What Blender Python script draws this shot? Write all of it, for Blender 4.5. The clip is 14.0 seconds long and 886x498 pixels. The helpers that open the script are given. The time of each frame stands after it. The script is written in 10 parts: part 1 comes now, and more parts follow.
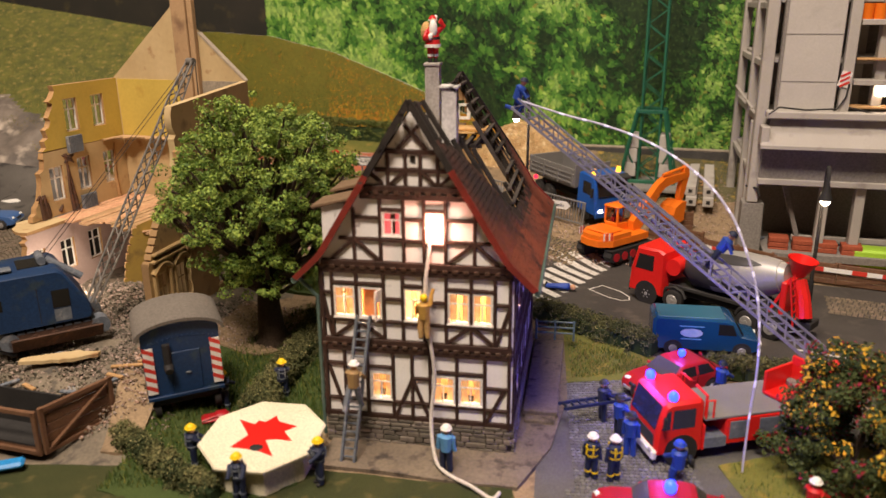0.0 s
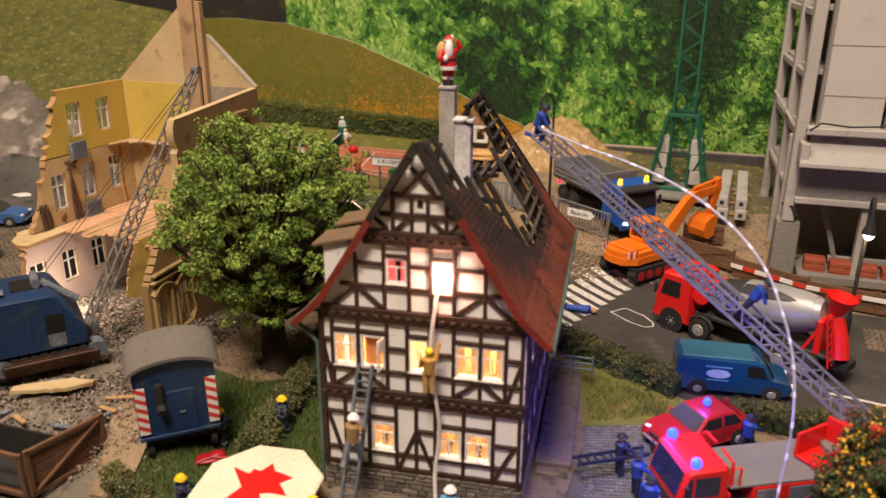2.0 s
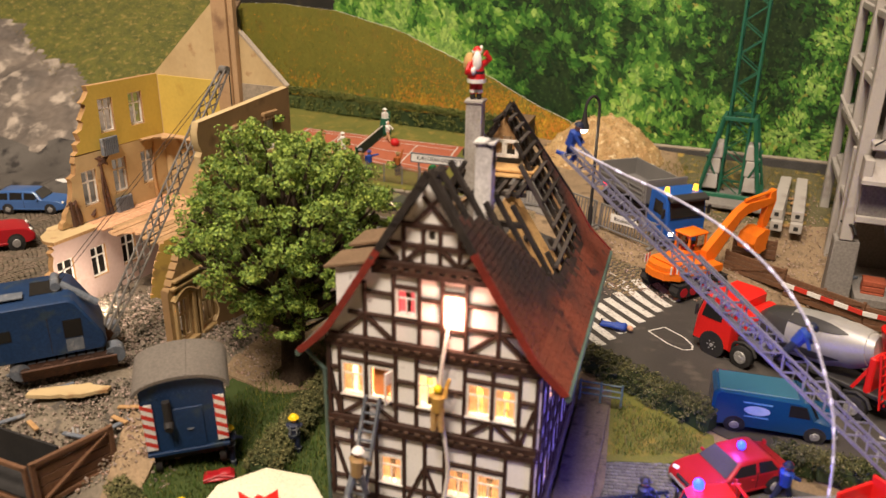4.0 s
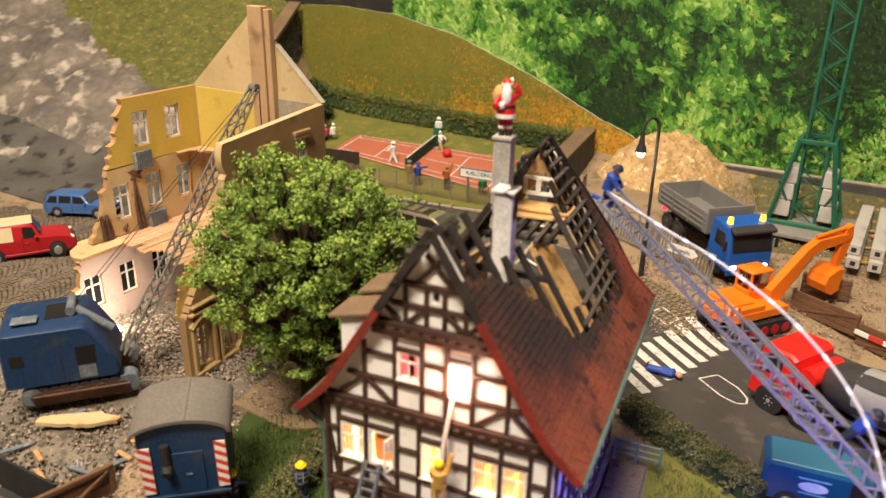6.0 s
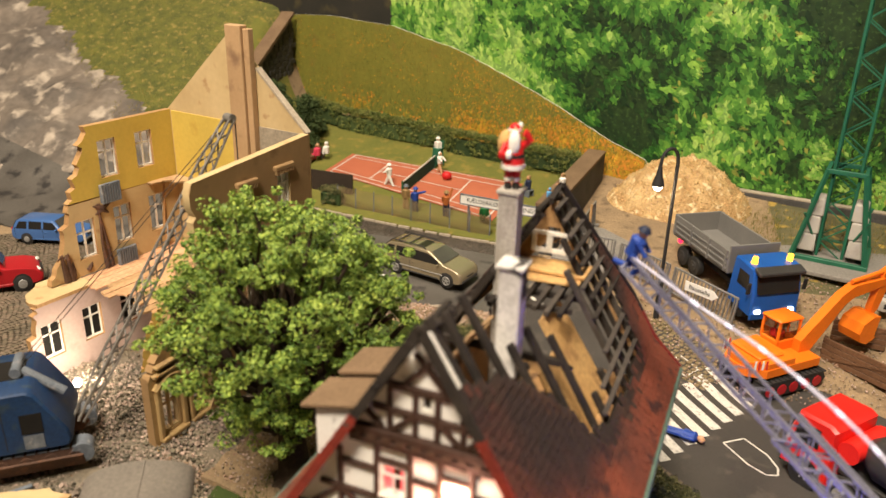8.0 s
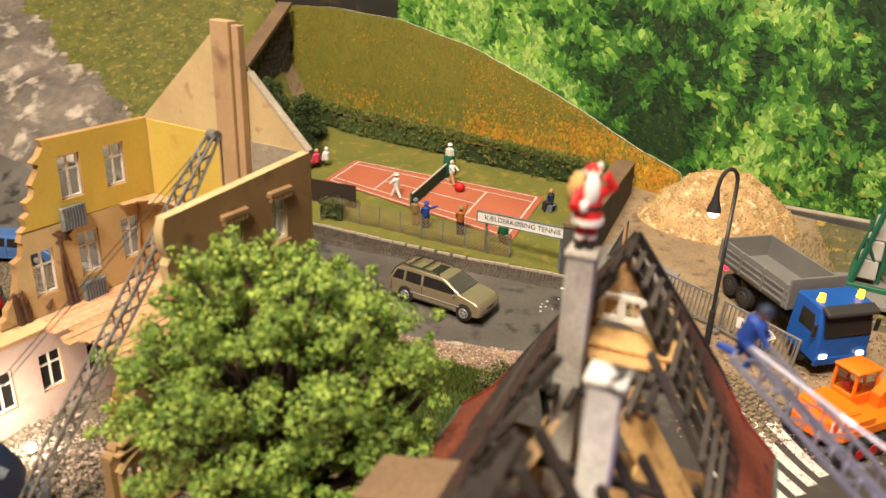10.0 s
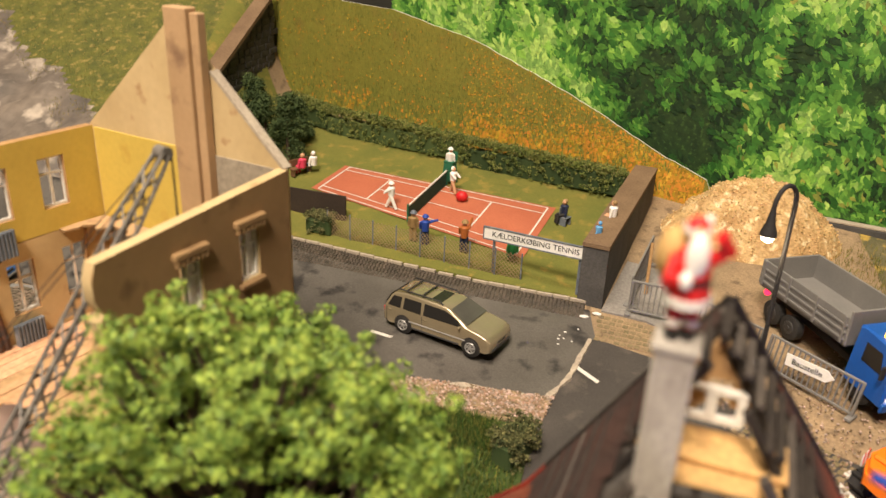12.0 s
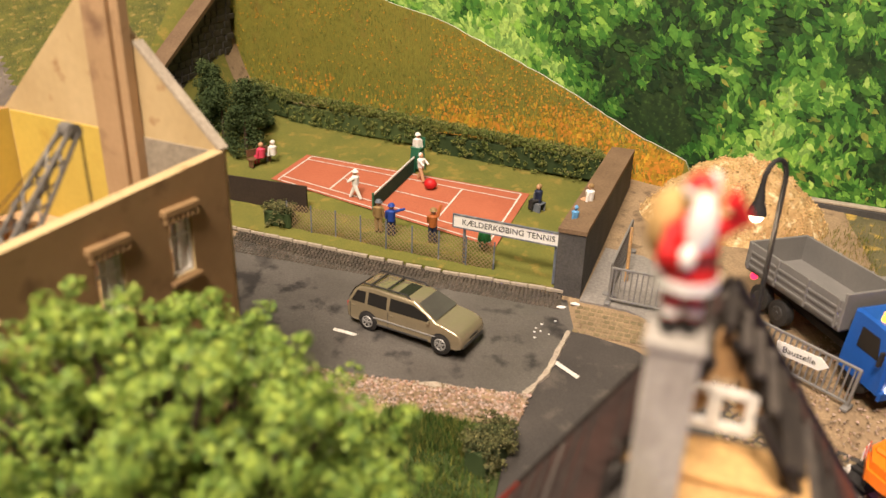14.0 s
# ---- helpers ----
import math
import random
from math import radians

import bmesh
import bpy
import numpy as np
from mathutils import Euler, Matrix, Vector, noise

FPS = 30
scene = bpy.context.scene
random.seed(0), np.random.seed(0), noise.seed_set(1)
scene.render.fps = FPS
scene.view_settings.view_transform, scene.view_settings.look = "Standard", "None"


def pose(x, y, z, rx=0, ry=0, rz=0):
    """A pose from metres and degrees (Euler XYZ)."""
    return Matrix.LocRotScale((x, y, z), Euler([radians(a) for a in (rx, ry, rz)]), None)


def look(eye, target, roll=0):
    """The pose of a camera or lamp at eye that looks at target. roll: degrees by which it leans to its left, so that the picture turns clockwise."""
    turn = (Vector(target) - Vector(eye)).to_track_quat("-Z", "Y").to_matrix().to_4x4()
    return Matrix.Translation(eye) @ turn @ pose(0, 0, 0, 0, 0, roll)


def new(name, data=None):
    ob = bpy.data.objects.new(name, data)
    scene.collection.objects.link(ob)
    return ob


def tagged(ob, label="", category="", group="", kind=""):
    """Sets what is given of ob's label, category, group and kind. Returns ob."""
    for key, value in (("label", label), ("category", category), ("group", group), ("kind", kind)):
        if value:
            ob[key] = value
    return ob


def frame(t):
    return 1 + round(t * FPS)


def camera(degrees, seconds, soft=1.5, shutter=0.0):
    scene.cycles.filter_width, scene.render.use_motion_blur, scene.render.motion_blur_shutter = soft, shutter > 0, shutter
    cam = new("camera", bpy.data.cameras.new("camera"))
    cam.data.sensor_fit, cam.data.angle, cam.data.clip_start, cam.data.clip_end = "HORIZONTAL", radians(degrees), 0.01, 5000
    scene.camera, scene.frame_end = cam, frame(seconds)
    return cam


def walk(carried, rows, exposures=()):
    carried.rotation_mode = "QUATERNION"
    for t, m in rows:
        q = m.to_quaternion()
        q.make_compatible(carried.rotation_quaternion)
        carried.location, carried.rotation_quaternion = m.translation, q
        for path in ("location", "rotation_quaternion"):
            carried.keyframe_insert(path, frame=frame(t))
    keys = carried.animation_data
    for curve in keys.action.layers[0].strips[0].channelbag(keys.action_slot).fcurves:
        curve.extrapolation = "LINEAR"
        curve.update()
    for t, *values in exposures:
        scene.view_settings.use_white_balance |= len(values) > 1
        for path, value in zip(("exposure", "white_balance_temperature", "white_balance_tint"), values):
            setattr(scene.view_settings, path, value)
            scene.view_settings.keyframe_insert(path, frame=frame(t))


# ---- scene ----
cam = camera(59.8, 14.0)
METRES, EYE, TILT, LEAN, TURN = 0.30, 0.172, -17.7, 0.45, 0.0
ROWS = [
    (0.0, 0.0, 0.0, 0.0, -0.0, 0.0, 0.0),
    (0.5, 0.0069, 0.0163, 0.0256, 0.81, -0.47, -0.53),
    (1.0, 0.0061, 0.0352, 0.0538, 1.41, -0.93, -0.94),
    (1.5, 0.0061, 0.0533, 0.076, 1.64, -1.4, -1.24),
    (2.0, 0.0172, 0.073, 0.0911, 1.87, -2.16, -1.36),
    (2.5, 0.0205, 0.0868, 0.1019, 2.2, -2.67, -1.84),
    (3.0, 0.0314, 0.101, 0.116, 2.85, -3.06, -2.32),
    (5.5, 0.0926, 0.1962, 0.1987, 11.04, -4.96, -4.8),
    (6.0, 0.1019, 0.2259, 0.2149, 11.48, -4.97, -5.17),
    (6.5, 0.0988, 0.2568, 0.2374, 11.45, -4.71, -5.1),
    (7.0, 0.0862, 0.2941, 0.2568, 11.51, -4.69, -5.23),
    (7.5, 0.0817, 0.3274, 0.2661, 11.59, -4.72, -5.44),
    (10.0, -0.0117, 0.5495, 0.3195, 11.22, -5.42, -6.24),
    (10.5, -0.0397, 0.6035, 0.3414, 11.42, -5.55, -6.15),
    (11.0, -0.058, 0.6489, 0.3474, 11.59, -5.66, -6.09),
    (11.5, -0.061, 0.6902, 0.3576, 11.42, -5.51, -6.16),
    (12.0, -0.0707, 0.735, 0.3491, 10.61, -5.83, -6.21),
    (12.5, -0.0719, 0.7623, 0.3542, 10.34, -5.92, -6.1),
    (13.0, -0.069, 0.7912, 0.3522, 10.24, -6.13, -5.95),
    (13.5, -0.0686, 0.8089, 0.3388, 9.18, -6.29, -5.62),
    (14.0, -0.0671, 0.824, 0.3345, 8.82, -6.08, -4.97),
]
walk(cam, [(t, pose(0, 0, EYE, TILT, LEAN, TURN) @ pose(METRES * x, METRES * y, METRES * z, 90 + pitch, roll, yaw)) for t, x, y, z, yaw, pitch, roll in ROWS],
     [(0.0, -0.22, 6500, 17), (3.0, -0.22, 6500, 17), (5.5, 0.25, 6500, 11), (7.5, 0.24, 6500, 9), (10.0, 0.36, 6500, 10), (13.0, 0.26, 6500, 13), (13.5, 0.25, 6500, 14), (14.0, 0.38, 6500, 15)])
cam.data.dof.use_dof = True
cam.data.dof.focus_distance = 0.43
cam.data.dof.aperture_fstop = 15

# ---- world and large lights: an exhibition room with warm ceiling lamps ----
CM = 0.01
world = bpy.data.worlds.new("room_air")
scene.world = world
world.use_nodes = True
world.node_tree.nodes["Background"].inputs[0].default_value = (1.0, 0.86, 0.68, 1)
world.node_tree.nodes["Background"].inputs[1].default_value = 0.05
scene.view_settings.exposure = 0.0


def ceiling_lamp(x, y, z, sx, sy, watts, colour, tx, ty):
    d = bpy.data.lights.new("ceiling_lamp", "AREA")
    d.shape, d.size, d.size_y, d.energy, d.color = "RECTANGLE", sx, sy, watts, colour
    o = new("ceiling_lamp", d)
    o.matrix_world = look((x, y, z), (tx, ty, 0))
    return o


ceiling_lamp(-0.15, -0.30, 1.2, 0.3, 0.26, 25.5, (1.0, 0.85, 0.66), -0.03, 0.42)
ceiling_lamp(-0.30, 0.25, 1.45, 0.4, 0.34, 14.5, (1.0, 0.86, 0.67), -0.08, 0.58)


def small_lamp(x, y, z, watts, colour, radius=0.15):
    d = bpy.data.lights.new("bulb_and_fill_light", "POINT")
    d.energy, d.color, d.shadow_soft_size = watts, colour, radius * CM
    o = new("bulb_and_fill_light", d)
    o.location = (x * CM, y * CM, z * CM)
    return o

# ---- materials ----
def rgb(c):
    return (c[0], c[1], c[2], 1.0)


def material(name, c1, c2=None, rough=0.6, big=60.0, fine=700.0, bump=0.25, metal=0.0, spread=0.5,
             random=0.0, emit=0.0, spec=0.35, c3=None, island=False, coat=0.0, bumpdist=0.0004, stain=(0.56, 0.68)):
    """Two-scale mottled surface: c1 to c2 in large patches, fine grain in value and relief; c3: rare stains."""
    m = bpy.data.materials.new(name)
    m.use_nodes = True
    nt = m.node_tree
    n, l = nt.nodes, nt.links
    b = n["Principled BSDF"]
    b.inputs["Roughness"].default_value = rough
    b.inputs["Metallic"].default_value = metal
    b.inputs["Specular IOR Level"].default_value = spec
    b.inputs["Coat Weight"].default_value = coat
    c2 = c2 or tuple(x * 0.8 for x in c1)
    tc = n.new("ShaderNodeTexCoord")
    big_n = n.new("ShaderNodeTexNoise")
    big_n.inputs["Scale"].default_value, big_n.inputs["Detail"].default_value = big, 5
    fine_n = n.new("ShaderNodeTexNoise")
    fine_n.inputs["Scale"].default_value, fine_n.inputs["Detail"].default_value = fine, 3
    l.new(tc.outputs["Object"], big_n.inputs["Vector"])
    l.new(tc.outputs["Object"], fine_n.inputs["Vector"])
    ramp = n.new("ShaderNodeMapRange")
    ramp.inputs[1].default_value, ramp.inputs[2].default_value = 0.5 - spread * 0.4, 0.5 + spread * 0.4
    l.new(big_n.outputs["Fac"], ramp.inputs[0])
    mix = n.new("ShaderNodeMix")
    mix.data_type = "RGBA"
    mix.inputs[6].default_value, mix.inputs[7].default_value = rgb(c1), rgb(c2)
    l.new(ramp.outputs[0], mix.inputs[0])
    colour = mix.outputs[2]
    if c3:
        st = n.new("ShaderNodeTexNoise")
        st.inputs["Scale"].default_value, st.inputs["Detail"].default_value = big * 2.3, 6
        l.new(tc.outputs["Object"], st.inputs["Vector"])
        r3 = n.new("ShaderNodeMapRange")
        r3.inputs[1].default_value, r3.inputs[2].default_value = stain
        l.new(st.outputs["Fac"], r3.inputs[0])
        m3 = n.new("ShaderNodeMix")
        m3.data_type = "RGBA"
        m3.inputs[7].default_value = rgb(c3)
        l.new(r3.outputs[0], m3.inputs[0])
        l.new(colour, m3.inputs[6])
        colour = m3.outputs[2]
    hsv = n.new("ShaderNodeHueSaturation")
    val = n.new("ShaderNodeMapRange")
    grain = 0.05 if bump < 0.1 else 0.22
    val.inputs[3].default_value, val.inputs[4].default_value = 1 - grain, 1 + grain
    val.inputs[1].default_value, val.inputs[2].default_value = 0.25, 0.75
    l.new(fine_n.outputs["Fac"], val.inputs[0])
    value = val.outputs[0]
    if random:
        src = n.new("ShaderNodeNewGeometry" if island else "ShaderNodeObjectInfo")
        out = src.outputs["Random Per Island"] if island else src.outputs["Random"]
        rr = n.new("ShaderNodeMapRange")
        rr.inputs[3].default_value, rr.inputs[4].default_value = 1 - random, 1 + random
        l.new(out, rr.inputs[0])
        mul = n.new("ShaderNodeMath")
        mul.operation = "MULTIPLY"
        l.new(value, mul.inputs[0])
        l.new(rr.outputs[0], mul.inputs[1])
        value = mul.outputs[0]
        hr = n.new("ShaderNodeMapRange")
        hr.inputs[3].default_value, hr.inputs[4].default_value = 0.5 + random * 0.05, 0.5 - random * 0.05
        l.new(out, hr.inputs[0])
        l.new(hr.outputs[0], hsv.inputs["Hue"])
    l.new(value, hsv.inputs["Value"])
    l.new(colour, hsv.inputs["Color"])
    l.new(hsv.outputs[0], b.inputs["Base Color"])
    if bump:
        bp = n.new("ShaderNodeBump")
        bp.inputs["Strength"].default_value, bp.inputs["Distance"].default_value = bump, bumpdist
        l.new(fine_n.outputs["Fac"], bp.inputs["Height"])
        l.new(bp.outputs[0], b.inputs["Normal"])
    if emit:
        b.inputs["Emission Color"].default_value = rgb(c1)
        b.inputs["Emission Strength"].default_value = emit
    return m


def glass(name, tint, rough=0.05, weight=1.0):
    m = bpy.data.materials.new(name)
    m.use_nodes = True
    b = m.node_tree.nodes["Principled BSDF"]
    b.inputs["Base Color"].default_value = rgb(tint)
    b.inputs["Roughness"].default_value = rough
    b.inputs["Transmission Weight"].default_value = weight
    b.inputs["IOR"].default_value = 1.3
    return m


M_PLASTER = material("white_plaster", (0.86, 0.84, 0.82), (0.80, 0.77, 0.74), 0.8, 90, 1200, 0.09, c3=(0.30, 0.27, 0.26), stain=(0.63, 0.73))
M_TIMBER = material("dark_brown_timber", (0.030, 0.014, 0.009), (0.048, 0.022, 0.014), 0.65, 200, 1500, 0.5)
M_STONE = material("grey_brown_stone", (0.20, 0.17, 0.13), (0.13, 0.11, 0.09), 0.85, 150, 1200, 0.5, random=0.35)
M_MORTAR = material("dark_mortar", (0.10, 0.085, 0.07), (0.06, 0.05, 0.045), 0.9, 150, 900, 0.3)
M_TILE = material("red_brown_roof_tile", (0.20, 0.050, 0.030), (0.12, 0.036, 0.026), 0.6, 45, 900, 0.4, random=0.18, c3=(0.05, 0.02, 0.02))
M_BURNT_TILE = material("charred_roof_tile", (0.032, 0.022, 0.020), (0.066, 0.032, 0.026), 0.75, 60, 900, 0.5, random=0.2)
M_CHAR = material("charred_timber", (0.014, 0.011, 0.010), (0.035, 0.027, 0.022), 0.75, 150, 1500, 0.6)
M_CHARGREY = material("smoke_grey_timber", (0.075, 0.062, 0.052), (0.04, 0.033, 0.03), 0.8, 150, 1500, 0.5)
M_VERGE = material("dark_red_verge_board", (0.24, 0.028, 0.018), (0.13, 0.020, 0.014), 0.5, 90, 900, 0.3)
M_TAN = material("tan_inner_board", (0.42, 0.25, 0.11), (0.34, 0.19, 0.085), 0.8, 60, 700, 0.3, c3=(0.16, 0.09, 0.05))
M_SOOTWHITE = material("sooty_white_render", (0.74, 0.72, 0.70), (0.50, 0.48, 0.47), 0.85, 60, 900, 0.2, c3=(0.04, 0.036, 0.036), stain=(0.52, 0.58))
M_CHIMGREY = material("pale_grey_chimney", (0.42, 0.39, 0.35), (0.30, 0.27, 0.24), 0.9, 120, 900, 0.4)
M_WINFRAME = material("white_window_frame", (0.80, 0.78, 0.74), (0.72, 0.69, 0.64), 0.5, 100, 900, 0.1)
M_GUTTER = material("green_grey_gutter", (0.10, 0.16, 0.13), (0.07, 0.11, 0.10), 0.5, 120, 900, 0.2)
M_RUINTAN = material("ochre_plaster", (0.55, 0.415, 0.225), (0.46, 0.335, 0.17), 0.85, 45, 350, 0.09, c3=(0.34, 0.19, 0.085), stain=(0.60, 0.72))
M_RUST = material("rusty_brown_stain", (0.44, 0.265, 0.115), (0.34, 0.19, 0.075), 0.9, 90, 500, 0.2)
M_PLANK = material("broken_pinkish_floorboard", (0.58, 0.35, 0.20), (0.44, 0.25, 0.13), 0.85, 90, 600, 0.25, random=0.25)
M_YELLOW = material("yellow_painted_plaster", (0.59, 0.435, 0.09), (0.50, 0.355, 0.07), 0.75, 28, 500, 0.08, c3=(0.44, 0.27, 0.05), stain=(0.60, 0.78))
M_PINKWALL = material("pale_pink_plaster", (0.52, 0.39, 0.34), (0.42, 0.31, 0.28), 0.85, 30, 500, 0.09, c3=(0.30, 0.21, 0.17), stain=(0.56, 0.74))
M_GREYPLASTER = material("grey_plaster", (0.33, 0.28, 0.21), (0.26, 0.22, 0.17), 0.85, 45, 700, 0.3)
M_OUTTAN = material("weathered_tan_facade", (0.33, 0.205, 0.095), (0.245, 0.15, 0.07), 0.9, 35, 300, 0.09, c3=(0.17, 0.10, 0.05), stain=(0.57, 0.72))
M_FRAGMENT = material("gold_brown_moulding", (0.42, 0.29, 0.13), (0.32, 0.21, 0.09), 0.85, 60, 500, 0.09, c3=(0.22, 0.14, 0.07))
M_OLDYELLOW = material("dull_ochre_plaster", (0.40, 0.27, 0.055), (0.30, 0.20, 0.045), 0.85, 40, 500, 0.09, c3=(0.2, 0.13, 0.04))
M_BOOM = material("worn_grey_steel", (0.17, 0.155, 0.14), (0.12, 0.11, 0.10), 0.55, 90, 900, 0.2, c3=(0.26, 0.24, 0.21))
M_SETT = material("dark_sett", (0.085, 0.068, 0.050), (0.055, 0.045, 0.036), 0.7, 120, 1200, 0.3, random=0.3, island=True)
M_SCREENWALL = material("dark_brown_board", (0.040, 0.026, 0.018), (0.028, 0.019, 0.014), 0.8, 60, 700, 0.2)
M_PAVER = material("olive_tan_paver", (0.23, 0.175, 0.095), (0.17, 0.13, 0.07), 0.8, 120, 900, 0.3, random=0.2, island=True)
M_JOIST = material("brown_joist_end", (0.085, 0.045, 0.025), (0.055, 0.028, 0.016), 0.65, 200, 1500, 0.3)
M_SCREEN = material("grey_tinted_screen", (0.085, 0.080, 0.070), (0.06, 0.055, 0.05), 0.12, 60, 900, 0.0, spec=0.8)
M_WOODRAW = material("raw_cut_wood", (0.45, 0.27, 0.12), (0.34, 0.19, 0.08), 0.8, 70, 900, 0.4)
M_ASPHALT = material("dark_asphalt", (0.042, 0.037, 0.034), (0.064, 0.056, 0.050), 0.75, 35, 1800, 0.35, c3=(0.085, 0.073, 0.062))
M_ASPHALT2 = material("grey_asphalt", (0.080, 0.072, 0.064), (0.125, 0.114, 0.102), 0.42, 30, 1200, 0.3, c3=(0.036, 0.033, 0.032), stain=(0.54, 0.64))
M_PAINT = material("worn_white_road_paint", (0.66, 0.63, 0.58), (0.55, 0.52, 0.48), 0.7, 200, 1500, 0.2, c3=(0.28, 0.26, 0.24))
M_PAVE = material("grey_gravel_paving", (0.16, 0.15, 0.14), (0.20, 0.19, 0.18), 0.9, 60, 1500, 0.5)
M_SLAB = material("brown_concrete_slab", (0.19, 0.15, 0.108), (0.14, 0.11, 0.08), 0.85, 70, 900, 0.4, c3=(0.06, 0.048, 0.04))
M_GRASS = material("dark_green_turf", (0.035, 0.055, 0.012), (0.05, 0.075, 0.018), 0.95, 60, 1500, 0.6)
M_LAWN = material("olive_lawn", (0.16, 0.15, 0.030), (0.115, 0.125, 0.025), 0.95, 50, 1500, 0.6, c3=(0.24, 0.18, 0.04))
M_DIRT = material("grey_rubble_soil", (0.20, 0.165, 0.12), (0.13, 0.11, 0.085), 0.95, 45, 700, 0.9, c3=(0.075, 0.065, 0.055))
M_SANDY = material("tan_sandy_soil", (0.31, 0.22, 0.13), (0.22, 0.155, 0.095), 0.95, 60, 900, 0.7, c3=(0.15, 0.105, 0.065))
M_COURT = material("brick_red_court", (0.42, 0.125, 0.065), (0.36, 0.10, 0.052), 0.85, 30, 1500, 0.3)
M_COBBLE = material("cobblestone", (0.17, 0.13, 0.09), (0.12, 0.095, 0.07), 0.8, 120, 1200, 0.4, random=0.25, island=True)
M_KERB = material("pale_kerb_stone", (0.42, 0.36, 0.28), (0.30, 0.25, 0.20), 0.85, 120, 900, 0.4)
M_CONCRETE = material("grey_concrete", (0.44, 0.41, 0.37), (0.38, 0.35, 0.32), 0.8, 25, 1600, 0.09, c3=(0.30, 0.27, 0.24))
# darker grey concrete; on the building's recesses and undersides it carries their shade
M_CONCDARK = material("grey_and_shaded_concrete", (0.24, 0.22, 0.20), (0.19, 0.175, 0.16), 0.85, 40, 700, 0.3)
# yellow-white c3 spots put the coarse sand's glints into the colour
M_SANDPILE = material("golden_sand_heap", (0.58, 0.40, 0.19), (0.36, 0.21, 0.085), 0.7, 90, 600, 0.9, c3=(0.72, 0.57, 0.34), bumpdist=0.0012)
M_DARKWALL = material("dark_stone_wall", (0.085, 0.080, 0.075), (0.055, 0.052, 0.050), 0.85, 80, 900, 0.5)
M_WALLCAP = material("brown_wall_cap", (0.20, 0.13, 0.075), (0.15, 0.095, 0.055), 0.85, 60, 900, 0.4)
M_BLUE = material("dark_blue_enamel", (0.010, 0.036, 0.105), (0.009, 0.030, 0.085), 0.5, 60, 900, 0.12, c3=(0.03, 0.05, 0.075))
M_BLUE2 = material("bright_blue_enamel", (0.015, 0.10, 0.42), (0.012, 0.08, 0.34), 0.35, 60, 900, 0.05)
M_VANBLUE = material("teal_blue_van_paint", (0.008, 0.060, 0.15), (0.008, 0.050, 0.13), 0.25, 60, 900, 0.03, coat=0.4)
M_ORANGE = material("orange_enamel", (0.85, 0.20, 0.012), (0.76, 0.16, 0.010), 0.4, 60, 900, 0.05)
M_RED = material("bright_red_plastic", (0.70, 0.020, 0.014), (0.64, 0.016, 0.012), 0.35, 60, 900, 0.04)
M_DEEPRED = material("crimson_plastic", (0.42, 0.015, 0.022), (0.36, 0.012, 0.018), 0.35, 60, 900, 0.05)
M_RUST = material("rust_brown_iron", (0.11, 0.055, 0.035), (0.075, 0.042, 0.03), 0.8, 90, 900, 0.5, c3=(0.17, 0.075, 0.04))
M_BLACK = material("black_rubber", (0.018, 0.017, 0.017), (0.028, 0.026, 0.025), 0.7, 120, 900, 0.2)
M_GREYMETAL = material("blue_grey_metal", (0.15, 0.17, 0.20), (0.10, 0.115, 0.14), 0.5, 120, 900, 0.2, c3=(0.25, 0.25, 0.26))
M_LADDER = material("grey_ladder_plastic", (0.20, 0.20, 0.26), (0.16, 0.16, 0.22), 0.45, 120, 900, 0.1)
M_SILVER = material("silver_plastic", (0.38, 0.37, 0.36), (0.32, 0.31, 0.30), 0.4, 60, 900, 0.05, metal=0.3)
M_DARKDRUM = material("charcoal_plastic", (0.045, 0.043, 0.043), (0.035, 0.033, 0.033), 0.45, 60, 900, 0.05)
M_TIPPER = material("slate_grey_plastic", (0.20, 0.19, 0.18), (0.16, 0.155, 0.15), 0.5, 60, 900, 0.08)
M_GREEN = material("dark_green_steel", (0.022, 0.135, 0.075), (0.016, 0.10, 0.058), 0.45, 80, 900, 0.08)
M_WHITE = material("white_plastic", (0.80, 0.78, 0.74), (0.72, 0.70, 0.66), 0.5, 80, 900, 0.08)
M_CREAM = material("cream_canvas", (0.74, 0.68, 0.52), (0.66, 0.60, 0.44), 0.75, 60, 1200, 0.2)
M_STRIPERED = material("warning_red", (0.62, 0.05, 0.03), (0.55, 0.04, 0.03), 0.5, 80, 900, 0.05)
M_BROWNPLANK = material("brown_plastic_plank", (0.17, 0.085, 0.045), (0.13, 0.065, 0.035), 0.6, 60, 900, 0.25)
M_BRICKRED = material("red_brick_stack", (0.36, 0.085, 0.04), (0.29, 0.065, 0.03), 0.8, 90, 900, 0.3)
M_ROOFGREY = material("grey_felt_roof", (0.155, 0.135, 0.115), (0.125, 0.11, 0.095), 0.85, 40, 900, 0.2)
M_BARK = material("dark_bark", (0.045, 0.030, 0.020), (0.075, 0.050, 0.032), 0.9, 150, 900, 0.8)
M_LEAF = material("fresh_green_foliage", (0.12, 0.208, 0.030), (0.24, 0.345, 0.062), 0.55, 45, 700, 0.0, random=0.6, island=True)
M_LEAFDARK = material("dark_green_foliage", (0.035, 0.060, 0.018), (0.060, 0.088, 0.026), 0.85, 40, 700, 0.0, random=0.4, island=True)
M_HEDGE = material("hedge_foliage", (0.035, 0.048, 0.014), (0.15, 0.145, 0.055), 0.85, 80, 900, 0.0, random=0.5, island=True)
M_YFLOWER = material("yellow_blossom", (0.70, 0.42, 0.03), (0.55, 0.30, 0.02), 0.7, 80, 900, 0.0, random=0.3, island=True)
